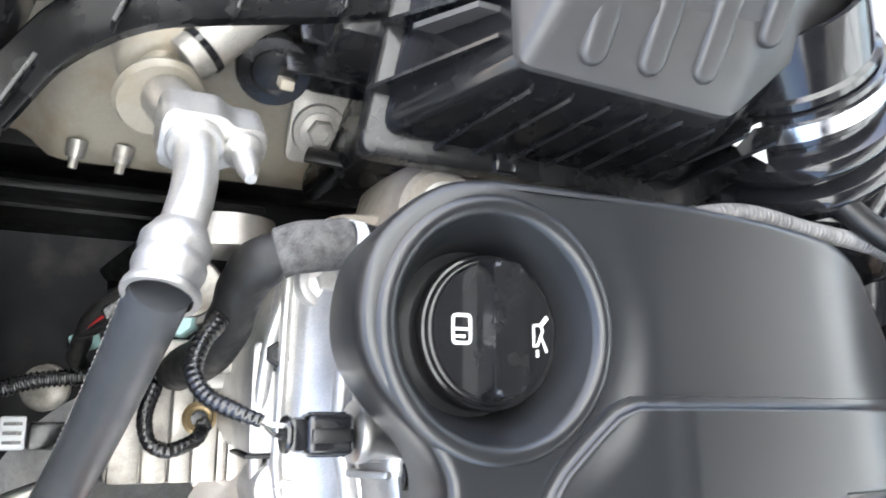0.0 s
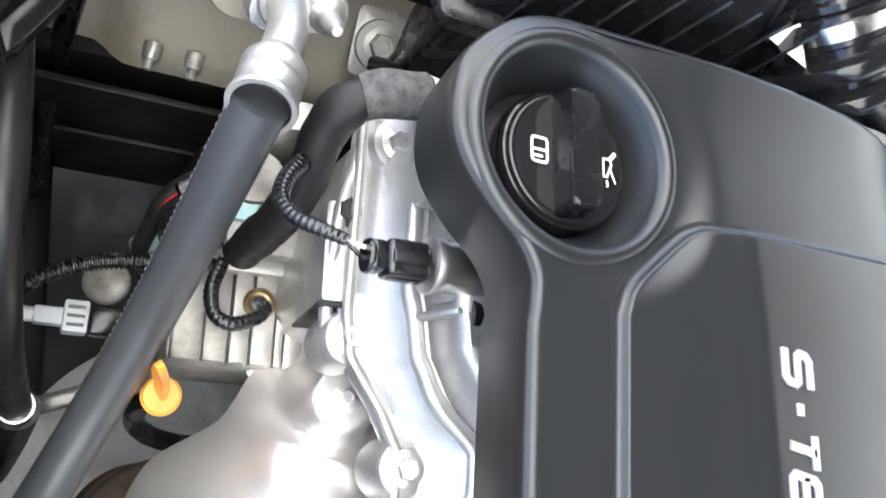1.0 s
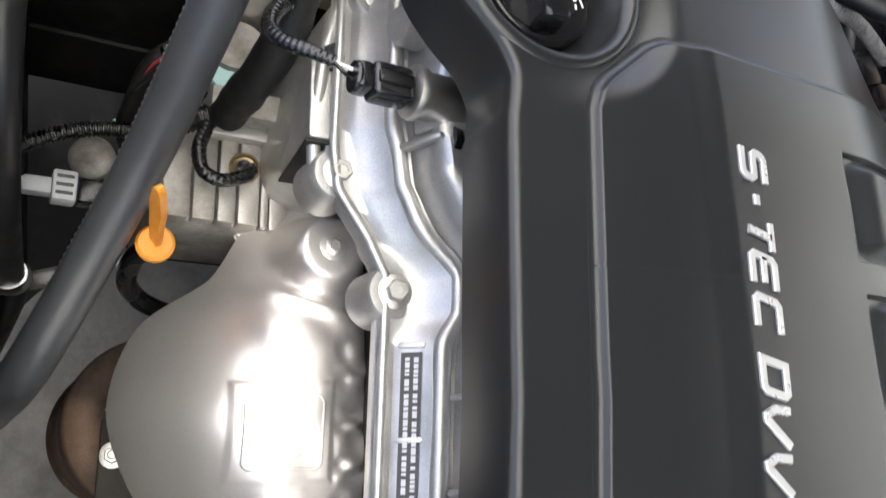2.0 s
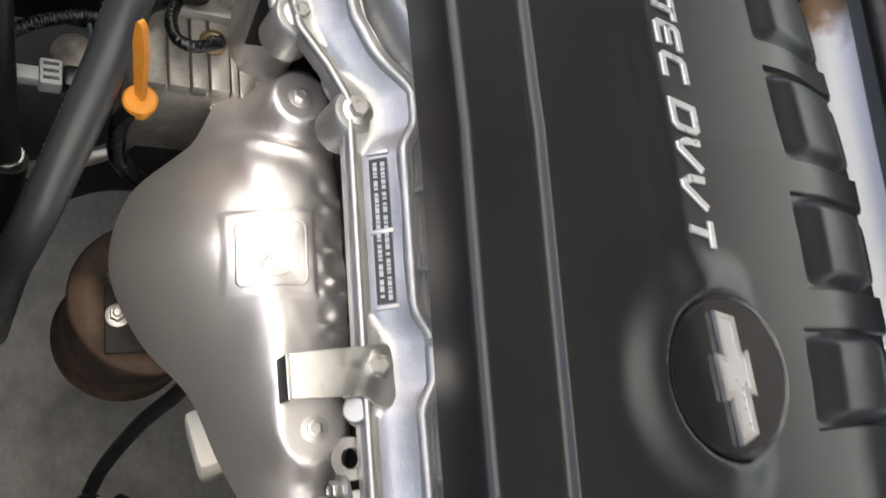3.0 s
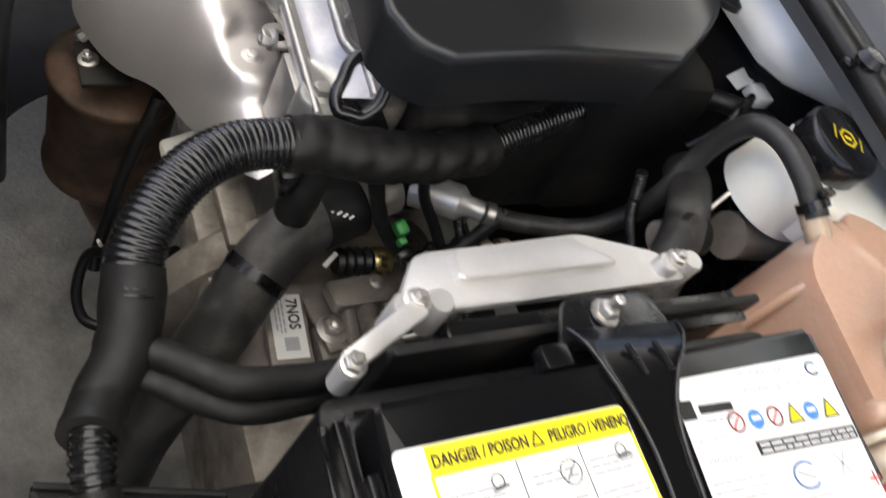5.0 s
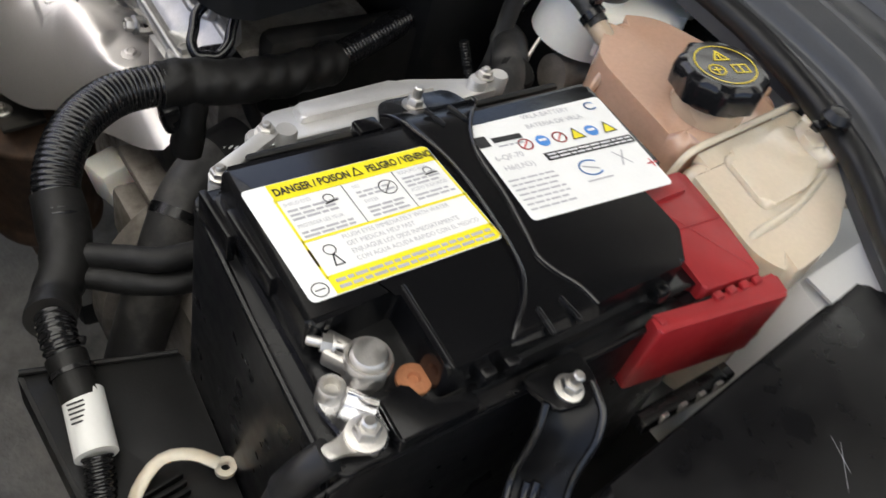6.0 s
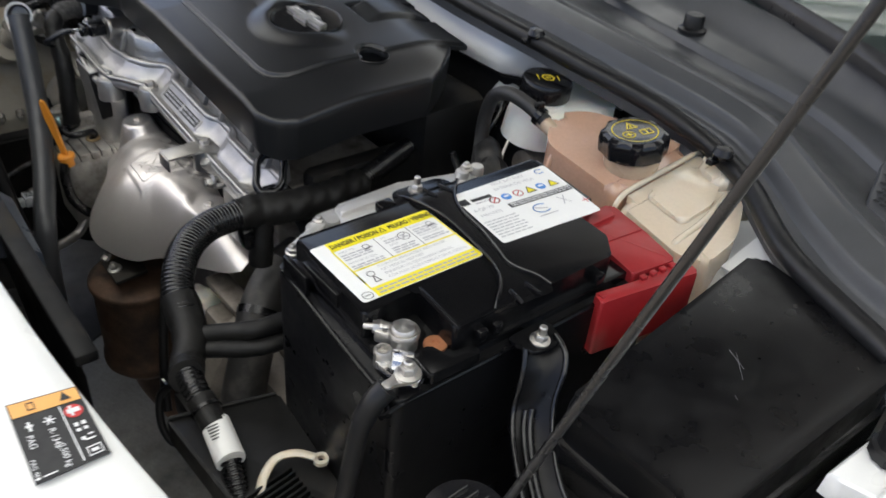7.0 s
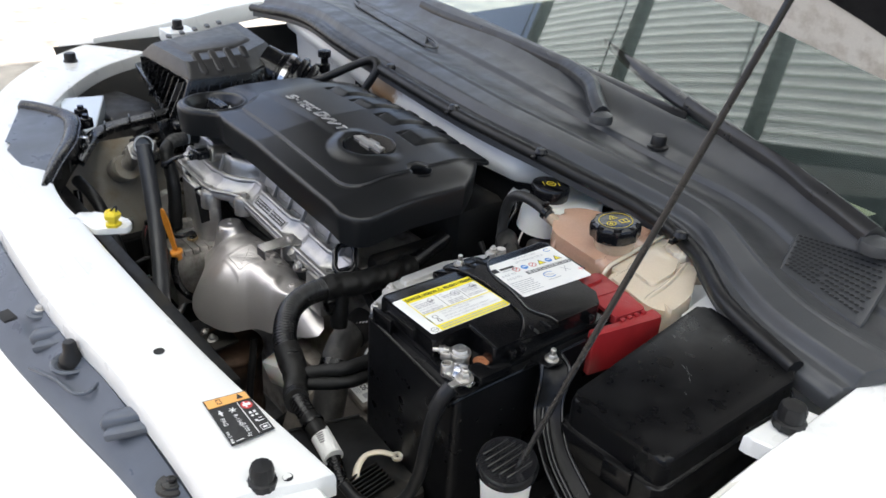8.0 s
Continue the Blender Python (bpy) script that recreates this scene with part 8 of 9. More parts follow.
# ---- right engine mount and the body beside it ----
def engine_mount():
    e = thing("engine_mount", "dusty cast aluminium engine mount with a bolted boss", "engine mount", (-0.28, 0.03, 0.6))
    part("casting", loft([[(x, y, 0.60) for x, y in rounded([(-0.330, 0.035), (-0.24, 0.010), (-0.235, 0.14), (-0.33, 0.16)], 0.02)], [(x, y, 0.70) for x, y in rounded([(-0.312, 0.020), (-0.245, -0.010), (-0.24, 0.12), (-0.315, 0.14)], 0.02)], [(x, y, 0.722) for x, y in rounded([(-0.300, 0.02), (-0.25, -0.005), (-0.245, 0.10), (-0.298, 0.11)], 0.02)]]), M_MOUNT, e)
    part("boss", lathe([(0, 0), (0.026, 0), (0.025, 0.016), (0.022, 0.019), (0.0, 0.019)], frame_to((0.25, -0.1, 1), (-0.277, 0.030, 0.717)), 36), M_MOUNT, e)
    part("bolt", hexbolt((-0.275, 0.029, 0.735), (0.25, -0.1, 1), 0.0085, 0.006, 1.7), M_STEEL, e)
    part("arm", box((-0.256, -0.006, 0.686), (0.040, 0.028, 0.030), 0.004, (0, 8, 6)), M_MOUNT, e)
    return e


M_MOUNT = surface("dusty_cast_metal", (0.33, 0.29, 0.24), 0.6, 0.35, 0.2, 40, 700, 0.0008, dirt=(0.2, 0.17, 0.13), dirt_amount=0.3)
engine_mount()


def side_frame():
    f = thing("side_frame", "dusty cream painted chassis side frame with studs", "car panel", (-0.38, -0.03, 0.6), kind="structure")

    def at(u, v):
        y = -0.235 + 0.42 * u
        x = interp(v, [0, 0.1, 0.35, 0.7, 1], [-0.331, -0.334, -0.352, -0.385, -0.43])
        z = interp(v, [0, 0.1, 0.35, 0.7, 1], [0.535, 0.556, 0.585, 0.655, 0.70])
        x -= 0.02 * smooth(-0.165, -0.19, y)
        return (x, y, z - 0.03 * smooth(-0.16, -0.2, y))

    part("panel", thick(patch(40, 24, at), 0.003), M_BEIGE, f)
    part("crossmember", joined(box((-0.40, -0.05, 0.48), (0.12, 0.42, 0.08), 0.01)), M_DARK, f)
    for y in (-0.155, -0.126):
        part("stud", joined(lathe([(0, 0), (0.0068, 0), (0.0062, 0.010), (0.0055, 0.012), (0.0032, 0.012), (0.0030, 0.019), (0, 0.020)], frame_to((0.85, -0.1, -0.2), (-0.338, y, 0.562)), 12)), M_ALUD, f)
    part("dome", lathe([(0.0, 0.012), (0.010, 0.012), (0.012, 0.008), (0.016, 0.008), (0.0215, 0.005), (0.0235, 0.0), (0.0245, -0.02), (0, -0.02)], frame_to((0.75, 0.05, 0.6), (-0.358, -0.120, 0.668)), 40), M_BEIGE, f)
    part("drier_neck", tube([(-0.352, -0.108, 0.690), (-0.372, -0.086, 0.697), (-0.392, -0.062, 0.70)], 0.0135, 22), M_ALUD, f, "bare aluminium pipe end")
    part("drier_band", tube([(-0.358, -0.101, 0.692), (-0.361, -0.098, 0.693)], 0.0148, 22, 0.002), M_CAP, f)
    return f


side_frame()


def mount_bracket():
    b = thing("mount_bracket", "dark pressed bracket with a washer and bolt on the side frame", "bracket", (-0.35, 0.0, 0.61))
    m = frame_to((0.55, -0.05, 0.82), (-0.352, -0.002, 0.617), up=(1, 0, 0))
    part("plate", turned(prism(rounded([(-0.034, -0.026), (0.026, -0.026), (0.026, 0.024), (-0.034, 0.024)], 0.006), -0.004, 0.002, 0.001), m), M_ALUD, b)
    part("washer", turned(lathe([(0, 0.002), (0.019, 0.002), (0.018, 0.005), (0, 0.005)], None, 32), m @ pose(0.006, 0, 0)), M_ALUD, b)
    part("bolt", turned(hexbolt((0.006, 0, 0.004), (0, 0, 1), 0.0095, 0.010, 1.4), m), M_ALUD, b)
    part("arm", tube([(-0.330, -0.018, 0.626), (-0.322, 0.02, 0.645), (-0.312, 0.06, 0.672), (-0.305, 0.10, 0.69)], 0.009, 10, flat=0.5), M_DARK, b)
    return b


mount_bracket()


def resonator():
    r = thing("intake_resonator", "black finned plastic resonator under the filter box", "air duct", (-0.4, 0.0, 0.66))
    part("body", box((-0.405, 0.005, 0.705), (0.10, 0.09, 0.075), 0.008, (0, -8, 0)), M_BLACK, r)
    for k in range(3):
        z = 0.690 + 0.017 * k
        part("fin", box((-0.372 - 0.012 * k, -0.03 + 0.003 * k, z + 0.008), (0.05, 0.052, 0.0025), 0.0006, (0, -25, 0)), M_BLACK, r)
    part("round_plug", lathe([(0, 0.008), (0.012, 0.008), (0.014, 0.010), (0.021, 0.010), (0.022, 0.007), (0.022, -0.006), (0.017, -0.010), (0.017, -0.03), (0, -0.03)], frame_to((0.7, -0.1, 0.65), (-0.362, -0.058, 0.684)), 36), M_BLACK, r)
    part("plug_tab", box((-0.350, -0.052, 0.690), (0.006, 0.008, 0.014), 0.001, (0, 35, 0)), M_BEIGE, r)
    part("vent_hose", tube([(-0.378, -0.090, 0.705), (-0.388, -0.05, 0.712), (-0.40, -0.005, 0.72), (-0.42, 0.03, 0.72)], 0.0085, 14, rib=0.0015, pitch=0.0045), M_LOOM, r)
    return r


resonator()


def snorkel():
    s = thing("intake_snorkel", "black plastic intake snorkel mouth behind the headlamp", "air duct", (-0.33, -0.24, 0.74))
    outer = spline([(-0.50, -0.245, 0.782), (-0.45, -0.222, 0.786), (-0.375, -0.194, 0.788), (-0.325, -0.198, 0.788), (-0.285, -0.212, 0.786), (-0.234, -0.234, 0.782), (-0.17, -0.275, 0.776), (-0.10, -0.316, 0.768)], 0.01)
    inner = spline([(-0.46, -0.272, 0.782), (-0.43, -0.250, 0.784), (-0.375, -0.228, 0.785), (-0.345, -0.230, 0.785), (-0.310, -0.240, 0.783), (-0.265, -0.258, 0.778), (-0.20, -0.295, 0.772), (-0.11, -0.325, 0.767)], 0.01)
    band = patch(60, 4, lambda u, v: line_at(outer, u).lerp(line_at(inner, u), 0.55 * v) + Vector((0, 0, 0.004 * math.sin(math.pi * v))))
    part("mouth_frame", skirted(band, ((0.001, 0.001), (0.003, 0.004), (0.003, 0.012))), M_BLACK, s)
    wall = patch(60, 6, lambda u, v: line_at(outer, u) + Vector((0.004 - 0.02 * v, 0.004 + 0.012 * v, -0.004 - 0.035 * v)))
    part("side_wall", thick(wall, 0.003), M_BLACK, s)
    part("floor", thick(patch(10, 6, lambda u, v: line_at(outer, u).lerp(line_at(inner, u), 0.5).lerp(Vector((-0.30, -0.33, 0.776)), v * 0.9) + Vector((0, 0, -0.006))), 0.002), M_BLUEGREY, s)
    part("clip", joined(box((-0.275, -0.205, 0.765), (0.014, 0.010, 0.012), 0.001, (0, 0, 40))), M_CHROME, s)
    for p in ((-0.345, -0.178, 0.772), (-0.40, -0.17, 0.772)):
        part("lug", joined(box(p, (0.018, 0.02, 0.02), 0.003, (0, 0, 20)), lathe([(0, 0), (0.006, 0), (0.006, 0.008), (0, 0.008)], pose(p[0], p[1], p[2] + 0.008), 12)), M_CAP, s)
    # lip with webs that turns round the corner behind the lamp
    lip = spline([(-0.215, -0.228, 0.750), (-0.255, -0.205, 0.753), (-0.29, -0.184, 0.755), (-0.317, -0.166, 0.755), (-0.34, -0.135, 0.755), (-0.351, -0.10, 0.755), (-0.365, -0.045, 0.755), (-0.38, 0.0, 0.755)], 0.01)
    part("lip", skirted(patch(50, 3, lambda u, v: line_at(lip, u) + Vector((-0.024 * v, -0.010 * v * (1 - u), 0.004 * v))), ((0.001, 0.001), (0.001, 0.010))), M_BLACK, s)
    for u in (0.12, 0.3, 0.5, 0.68, 0.86):
        p = line_at(lip, u)
        part("web", box((p.x - 0.010, p.y, p.z + 0.005), (0.026, 0.0025, 0.014), 0.0006, (0, 0, -35 + 30 * u)), M_BLACK, s)
    return s


M_LENS = surface("pale_lens", (0.62, 0.68, 0.74), 0.12, 0, 0.04, 8, 200, 0, coat=0.5)
snorkel()


def lamp_housing():
    h = thing("headlamp_housing", "white and black headlamp housing seen from behind", "headlamp", (-0.55, -0.08, 0.6))
    part("top_flange", skirted(patch(16, 8, lambda u, v: (-0.56 + 0.215 * u + (0.02 - 0.055 * u) * v, -0.165 - 0.045 * u + (0.08 - 0.025 * u) * v, 0.757 - 0.010 * u)), ((0.002, 0.002), (0.003, 0.03))), M_LENS, h)
    part("rear_case", box((-0.56, -0.035, 0.64), (0.26, 0.14, 0.16), 0.02, (0, 0, 15)), M_DARK, h)
    for k in range(3):
        part("rear_rib", box((-0.56, 0.035, 0.60 + 0.04 * k), (0.22, 0.012, 0.006), 0.002, (0, 0, 15)), M_BLACK, h)
    part("lens_edge", skirted(patch(20, 4, lambda u, v: (-0.33 - 0.52 * u, -0.40 + 0.36 * u * u - 0.05 * v, 0.735 - 0.05 * v)), ((0.001, 0.004), (0.001, 0.03))), M_LENS, h, "pale glossy lamp lens edge")
    return h


lamp_housing()


def low_wires():
    w = thing("compressor_wiring", "taped bundle of dark wires with a small teal plug", "wiring", (-0.21, -0.13, 0.56))
    part("loom", tube([(-0.235, -0.115, 0.60), (-0.222, -0.135, 0.585), (-0.205, -0.142, 0.55), (-0.195, -0.14, 0.51), (-0.19, -0.12, 0.47)], 0.006, 12, 0.004, lumps=0.001), M_TAPE, w)
    for k, m in enumerate((M_RED, M_RUBBER, M_RUBBER, M_RUBBER)):
        part("wire", tube([(-0.222 + 0.003 * k, -0.128, 0.603), (-0.214 + 0.002 * k, -0.138, 0.585), (-0.207, -0.140 - 0.002 * k, 0.55), (-0.205 + 0.002 * k, -0.137, 0.515)], 0.0013, 6), m, w)
    part("plug", box((-0.211, -0.136, 0.492), (0.014, 0.02, 0.012), 0.002, (0, 0, 20)), M_TEAL, w, "teal plastic plug")
    part("plug", box((-0.222, -0.127, 0.604), (0.010, 0.014, 0.009), 0.002, (0, 0, 30)), M_BLACK, w, "black plastic plug")
    part("round_cap", lathe([(0, 0), (0.016, 0), (0.016, 0.006), (0.012, 0.009), (0, 0.009)], frame_to((0.1, -0.3, 1), (-0.178, -0.158, 0.50)), 24), M_ALUD, w)
    return w


low_wires()


def pulley_belt():
    p = thing("drive_belt", "black ribbed drive belt over a dark pulley", "drive belt", (-0.26, -0.06, 0.45))
    m = frame_to((1, 0, 0), (-0.285, -0.05, 0.40))
    part("pulley", lathe([(0, 0), (0.03, 0), (0.032, 0.012), (0.065, 0.012), (0.068, 0.0), (0.068, 0.024), (0.06, 0.026), (0, 0.026)], m, 40), M_DARK, p)
    part("idler", lathe([(0, 0), (0.012, 0), (0.03, 0.002), (0.03, 0.022), (0.012, 0.024), (0, 0.024)], frame_to((1, 0, 0), (-0.285, -0.063, 0.606)), 32), M_STEEL, p)
    part("belt", tube([(-0.272, -0.118, 0.40), (-0.272, -0.108, 0.50), (-0.272, -0.095, 0.606)], 0.010, 10, flat=0.3), M_RUBBER, p)
    return p


pulley_belt()


def subframe():
    s = thing("subframe", "dark steel subframe rails below the engine", "car panel", (-0.2, -0.2, 0.3), kind="structure")
    part("rail", box((-0.36, 0.05, 0.36), (0.08, 0.6, 0.10), 0.012), M_DARK, s)
    part("cross_rail", box((-0.25, -0.225, 0.34), (0.30, 0.05, 0.07), 0.012, (0, 0, 6)), M_DARK, s)
    part("strut", tube([(-0.40, -0.20, 0.62), (-0.34, -0.215, 0.50), (-0.27, -0.22, 0.36)], 0.008, 10), M_BLACK, s)
    part("splash_wall", box((-0.325, -0.13, 0.44), (0.006, 0.22, 0.18), 0.002, (0, 8, 0)), M_DARK, s)
    return s


subframe()


# ---- front panel details ----
def slam_z(x):
    return interp(x, [-0.4, 0.26, 0.41, 0.55, 0.64], [0.7662, 0.7642, 0.7602, 0.7537, 0.746])


def panel_decal():
    d = thing("warning_decal", "black refrigerant decal with an orange header on the white panel", "label", (0.56, -0.315, 0.745))
    c = [Vector((0.523, -0.337)), Vector((0.530, -0.293)), Vector((0.598, -0.294)), Vector((0.598, -0.340))]

    def at(s, t, lift):
        p = c[0].lerp(c[1], s).lerp(c[3].lerp(c[2], s), t)
        return (p.x, p.y, interp(p.x, [0.40, 0.546, 0.6, 0.64], [0.7605, 0.7549, 0.7525, 0.7485]) + lift + 0.0016)

    def piece(s0, s1, t0, t1, lift):
        return patch(2, 2, lambda u, v: at(s0 + (s1 - s0) * u, t0 + (t1 - t0) * v, lift))

    part("sheet", thick(patch(8, 8, lambda u, v: at(u, v, 0.0012)), 0.0004), M_INK, d)
    part("header", piece(0.02, 0.98, 0.02, 0.20, 0.0018), M_DECALO, d, "orange header band")
    part("divider", piece(0.645, 0.665, 0.22, 0.97, 0.0018), M_INKW, d)
    tri = bmesh.new()
    tri.faces.new([tri.verts.new(at(s, t, 0.0024)) for s, t in ((0.70, 0.16), (0.78, 0.04), (0.86, 0.16))])
    part("warning_triangle", tri, M_INK, d)
    part("book_sign", joined(piece(0.25, 0.36, 0.06, 0.075, 0.0024), piece(0.25, 0.36, 0.15, 0.165, 0.0024), piece(0.25, 0.265, 0.06, 0.165, 0.0024), piece(0.345, 0.36, 0.06, 0.165, 0.0024)), M_INK, d)
    disc = bmesh.new()
    disc.faces.new([disc.verts.new(at(0.81 + 0.13 * math.cos(g), 0.33 + 0.09 * math.sin(g), 0.0018)) for g in [2 * math.pi * i / 24 for i in range(24)]])
    part("red_disc", disc, M_INKR, d, "red round symbol")
    marks = bmesh.new()
    for s0, s1, t0, t1 in ((0.72, 0.90, 0.30, 0.36), (0.76, 0.80, 0.26, 0.40), (0.73, 0.79, 0.50, 0.55), (0.83, 0.89, 0.50, 0.55), (0.73, 0.79, 0.58, 0.62), (0.83, 0.89, 0.58, 0.62), (0.74, 0.80, 0.70, 0.74), (0.84, 0.92, 0.68, 0.70), (0.78, 0.92, 0.74, 0.76), (0.74, 0.94, 0.84, 0.855), (0.74, 0.94, 0.945, 0.96), (0.74, 0.755, 0.84, 0.96), (0.925, 0.94, 0.84, 0.96), (0.79, 0.89, 0.88, 0.92), (0.14, 0.24, 0.34, 0.37), (0.17, 0.21, 0.30, 0.42), (0.02, 0.08, 0.95, 0.975), (0.12, 0.30, 0.955, 0.97)):
        marks = joined(marks, piece(s0, s1, t0, t1, 0.0024))
    for k in range(3):
        g = math.pi * k / 3
        vs = []
        for a, b in ((-1, -1), (1, -1), (1, 1), (-1, 1)):
            ds, dt = a * 0.085, b * 0.008
            vs.append(marks.verts.new(at(0.46 + ds * math.cos(g) - dt * math.sin(g) * 1.3, 0.36 + ds * math.sin(g) * 0.7 + dt * math.cos(g), 0.0024)))
        marks.faces.new(vs)
    tagged(part("white_symbols", marks, M_INKW, d), "tiny white printed symbols", kind="stuff")
    way_s, way_t = (c[1] - c[0]).normalized(), (c[3] - c[0]).normalized()
    for body, s, t, size in (("R-134a", 0.40, 0.46, 0.0062), ("PAG", 0.10, 0.46, 0.0062), ("0,500 kg", 0.44, 0.68, 0.0058), ("PAG 46", 0.03, 0.74, 0.0045)):
        p = at(s, t, 0.0024)
        m = Matrix(((way_t.x, way_s.x, 0, p[0]), (way_t.y, way_s.y, 0, p[1]), (-0.10, 0, 1, p[2]), (0, 0, 0, 1)))
        part("print", text_bm(body, size, m), M_INKW, d)
    return d


M_DECALO = surface("orange_print", (0.85, 0.42, 0.12), 0.45, 0, 0.04, 40, 500, 0)
panel_decal()


def rubber_stop(at, r=0.013, h=0.026, base=None):
    s = thing("rubber_stop", "ribbed black rubber bonnet stop on a white panel", "rubber stop", at, group="bonnet rubber stops")
    part("bump", lathe([(0, 0), (r * 1.1, 0), (r * 1.1, h * 0.3), (r * 0.9, h * 0.36), (r * 0.92, h * 0.8), (r * 0.8, h), (0, h * 1.02)], pose(*at), 28, lambda a, k: 1 + 0.04 * math.cos(12 * a)), M_RUBBER, s)
    return s


rubber_stop((0.647, -0.334, 0.741), 0.0125, 0.024)
rubber_stop((0.911, 0.117, 0.778), 0.015, 0.026)
rubber_stop((-0.785, -0.075, 0.766), 0.014, 0.024)
rubber_stop((-0.985, 0.262, 0.772), 0.014, 0.024)
solo("stop_bracket", skirted(patch(8, 8, lambda u, v: (0.893 + 0.035 * u + 0.012 * v * 0.3, 0.070 + 0.085 * v + 0.01 * u, 0.776)), ((0.002, 0.002), (0.003, 0.02))), M_PAINT, "white painted bracket under a rubber bonnet stop", "bracket", (0.91, 0.11, 0.76))
solo("stop_bracket", skirted(patch(8, 8, lambda u, v: (-1.02 + 0.075 * u, 0.225 + 0.075 * v, 0.771)), ((0.002, 0.002), (0.003, 0.03))), M_PAINT, "white painted bracket under a rubber bonnet stop", "bracket", (-0.98, 0.26, 0.76))


def panel_hole(name, at, r):
    # Near-black disc on the panel: the hole's shade is in its colour.
    return part(name, lathe([(0, 0.0), (r, 0.0), (r * 1.12, 0.0008), (r * 1.2, 0.0), (0, -0.004)], pose(*at), 24), M_INNER, slam, "dark disc standing in for the shade of a punched hole")


panel_hole("hole", (0.416, -0.340, 0.7610), 0.0052)
panel_hole("hole", (0.655, -0.312, 0.7445), 0.0045)
for rows in ([(-0.20, -0.372), (0.05, -0.376), (0.24, -0.374), (0.36, -0.364), (0.47, -0.356)], [(-0.20, -0.352), (0.05, -0.354), (0.24, -0.352), (0.33, -0.344)]):
    part("swage", tube([(x, y, slam_z(x) - 0.0008) for x, y in rows], 0.0028, 10, flat=0.6), M_PAINT, slam)


def yellow_clip():
    y = thing("hose_clip", "yellow plastic clip on a white painted tab", "clip", (0.08, -0.28, 0.76))
    part("tab", prism(rounded([(0.02, -0.315), (0.085, -0.305), (0.105, -0.262), (0.085, -0.248), (0.055, -0.262), (0.02, -0.29)], 0.01), 0.755, 0.764, 0.003), M_PAINT, y)
    part("knob", lathe([(0, 0), (0.010, 0), (0.011, 0.004), (0.007, 0.006), (0.007, 0.010), (0.0105, 0.012), (0.0115, 0.018), (0.008, 0.023), (0.004, 0.021), (0, 0.021)], pose(0.087, -0.277, 0.764), 20, lambda a, k: 1 + 0.1 * math.cos(5 * a)), M_YELLOW, y)
    part("wire_loop", tube([(0.082, -0.277, 0.785), (0.086, -0.270, 0.792), (0.092, -0.272, 0.786)], 0.0015, 8, 0.002), M_BLACK, y)
    return y


yellow_clip()


def bonnet_latch():
    l = thing("bonnet_latch", "black bonnet latch with coil spring below the panel edge", "latch", (0.0, -0.38, 0.69))
    part("case", box((0.005, -0.375, 0.700), (0.12, 0.05, 0.05), 0.004), M_DARK, l)
    part("spring", tube([(-0.030 + 0.0009 * i, -0.386 + 0.009 * math.cos(i * 0.785), 0.722 + 0.009 * math.sin(i * 0.785)) for i in range(72)], 0.0014, 6, 0.003), M_ALUD, l)
    part("catch_wire", tube([(-0.045, -0.400, 0.735), (-0.05, -0.375, 0.742), (0.035, -0.372, 0.738), (0.045, -0.395, 0.728)], 0.0022, 8), M_STEEL, l)
    return l


bonnet_latch()


def trim_fixing(at, square):
    f = thing("trim_fixing", "black push fixing with a steel screw in the grey trim", "clip", at, group="grille trim fixings")
    part("washer", lathe([(0, 0), (0.017, 0), (0.016, 0.0025), (0.011, 0.003), (0.010, 0.005), (0, 0.006)], pose(*at), 24), M_BLUEGREY if square else M_BLACK, f)
    part("screw", hexbolt((at[0], at[1], at[2] + 0.004), (0, 0, 1), 0.0048, 0.006, 1.3), M_STEEL if square else M_BLACK, f)
    if square:
        # Dark block stands in for the shade inside the square socket.
        part("socket", box((at[0] - 0.012, at[1] - 0.036, at[2] + 0.001), (0.026, 0.016, 0.004), 0.001, (0, 0, 10)), M_INNER, f)
    return f


trim_fixing((0.212, -0.414, 0.7305), True)
trim_fixing((0.570, -0.392, 0.712), False)
for x, y, turn in ((0.263, -0.408, 34), (0.466, -0.392, 37)):
    bar = joined(box((x, y, 0.7275), (0.024, 0.066, 0.016), 0.007, (16, 0, -turn), 3), box((x + 0.010, y - 0.006, 0.7235), (0.030, 0.050, 0.010), 0.004, (16, 0, -turn)))
    solo("trim_ridge", bar, M_BLUEGREY, "rounded ridge moulded across the grey grille trim", "car trim", (x, y, 0.72), kind="structure")


def trim_buffer():
    b = thing("rubber_buffer", "tapered black rubber buffer in a ringed seat on the grey trim", "rubber buffer", (0.330, -0.412, 0.722))
    part("seat_ring", lathe([(0.015, 0.0), (0.024, 0.0), (0.0245, 0.003), (0.022, 0.005), (0.017, 0.003), (0.015, 0.0)], pose(0.330, -0.412, 0.722), 36), M_BLUEGREY, b)
    # Flat near-black disc paints the shade of the well round the cone.
    part("well", lathe([(0, 0.001), (0.0185, 0.001), (0.0185, 0.0015), (0, 0.0018)], pose(0.330, -0.412, 0.722), 28), M_INNER, b)
    part("cone", lathe([(0, 0.0), (0.0145, 0.0), (0.0135, 0.010), (0.0085, 0.016), (0.0075, 0.028), (0.006, 0.031), (0, 0.0315)], pose(0.330, -0.412, 0.722), 28), M_RUBBER, b)
    return b


trim_buffer()
solo("trim_panel_edge", tube([(0.300, -0.452, 0.714), (0.345, -0.437, 0.7205), (0.385, -0.428, 0.7215), (0.395, -0.415, 0.7235), (0.388, -0.402, 0.7265)], 0.0022, 8), M_BLUEGREY, "raised outline moulded in the grey grille trim", "car trim", (0.35, -0.43, 0.72), kind="structure")


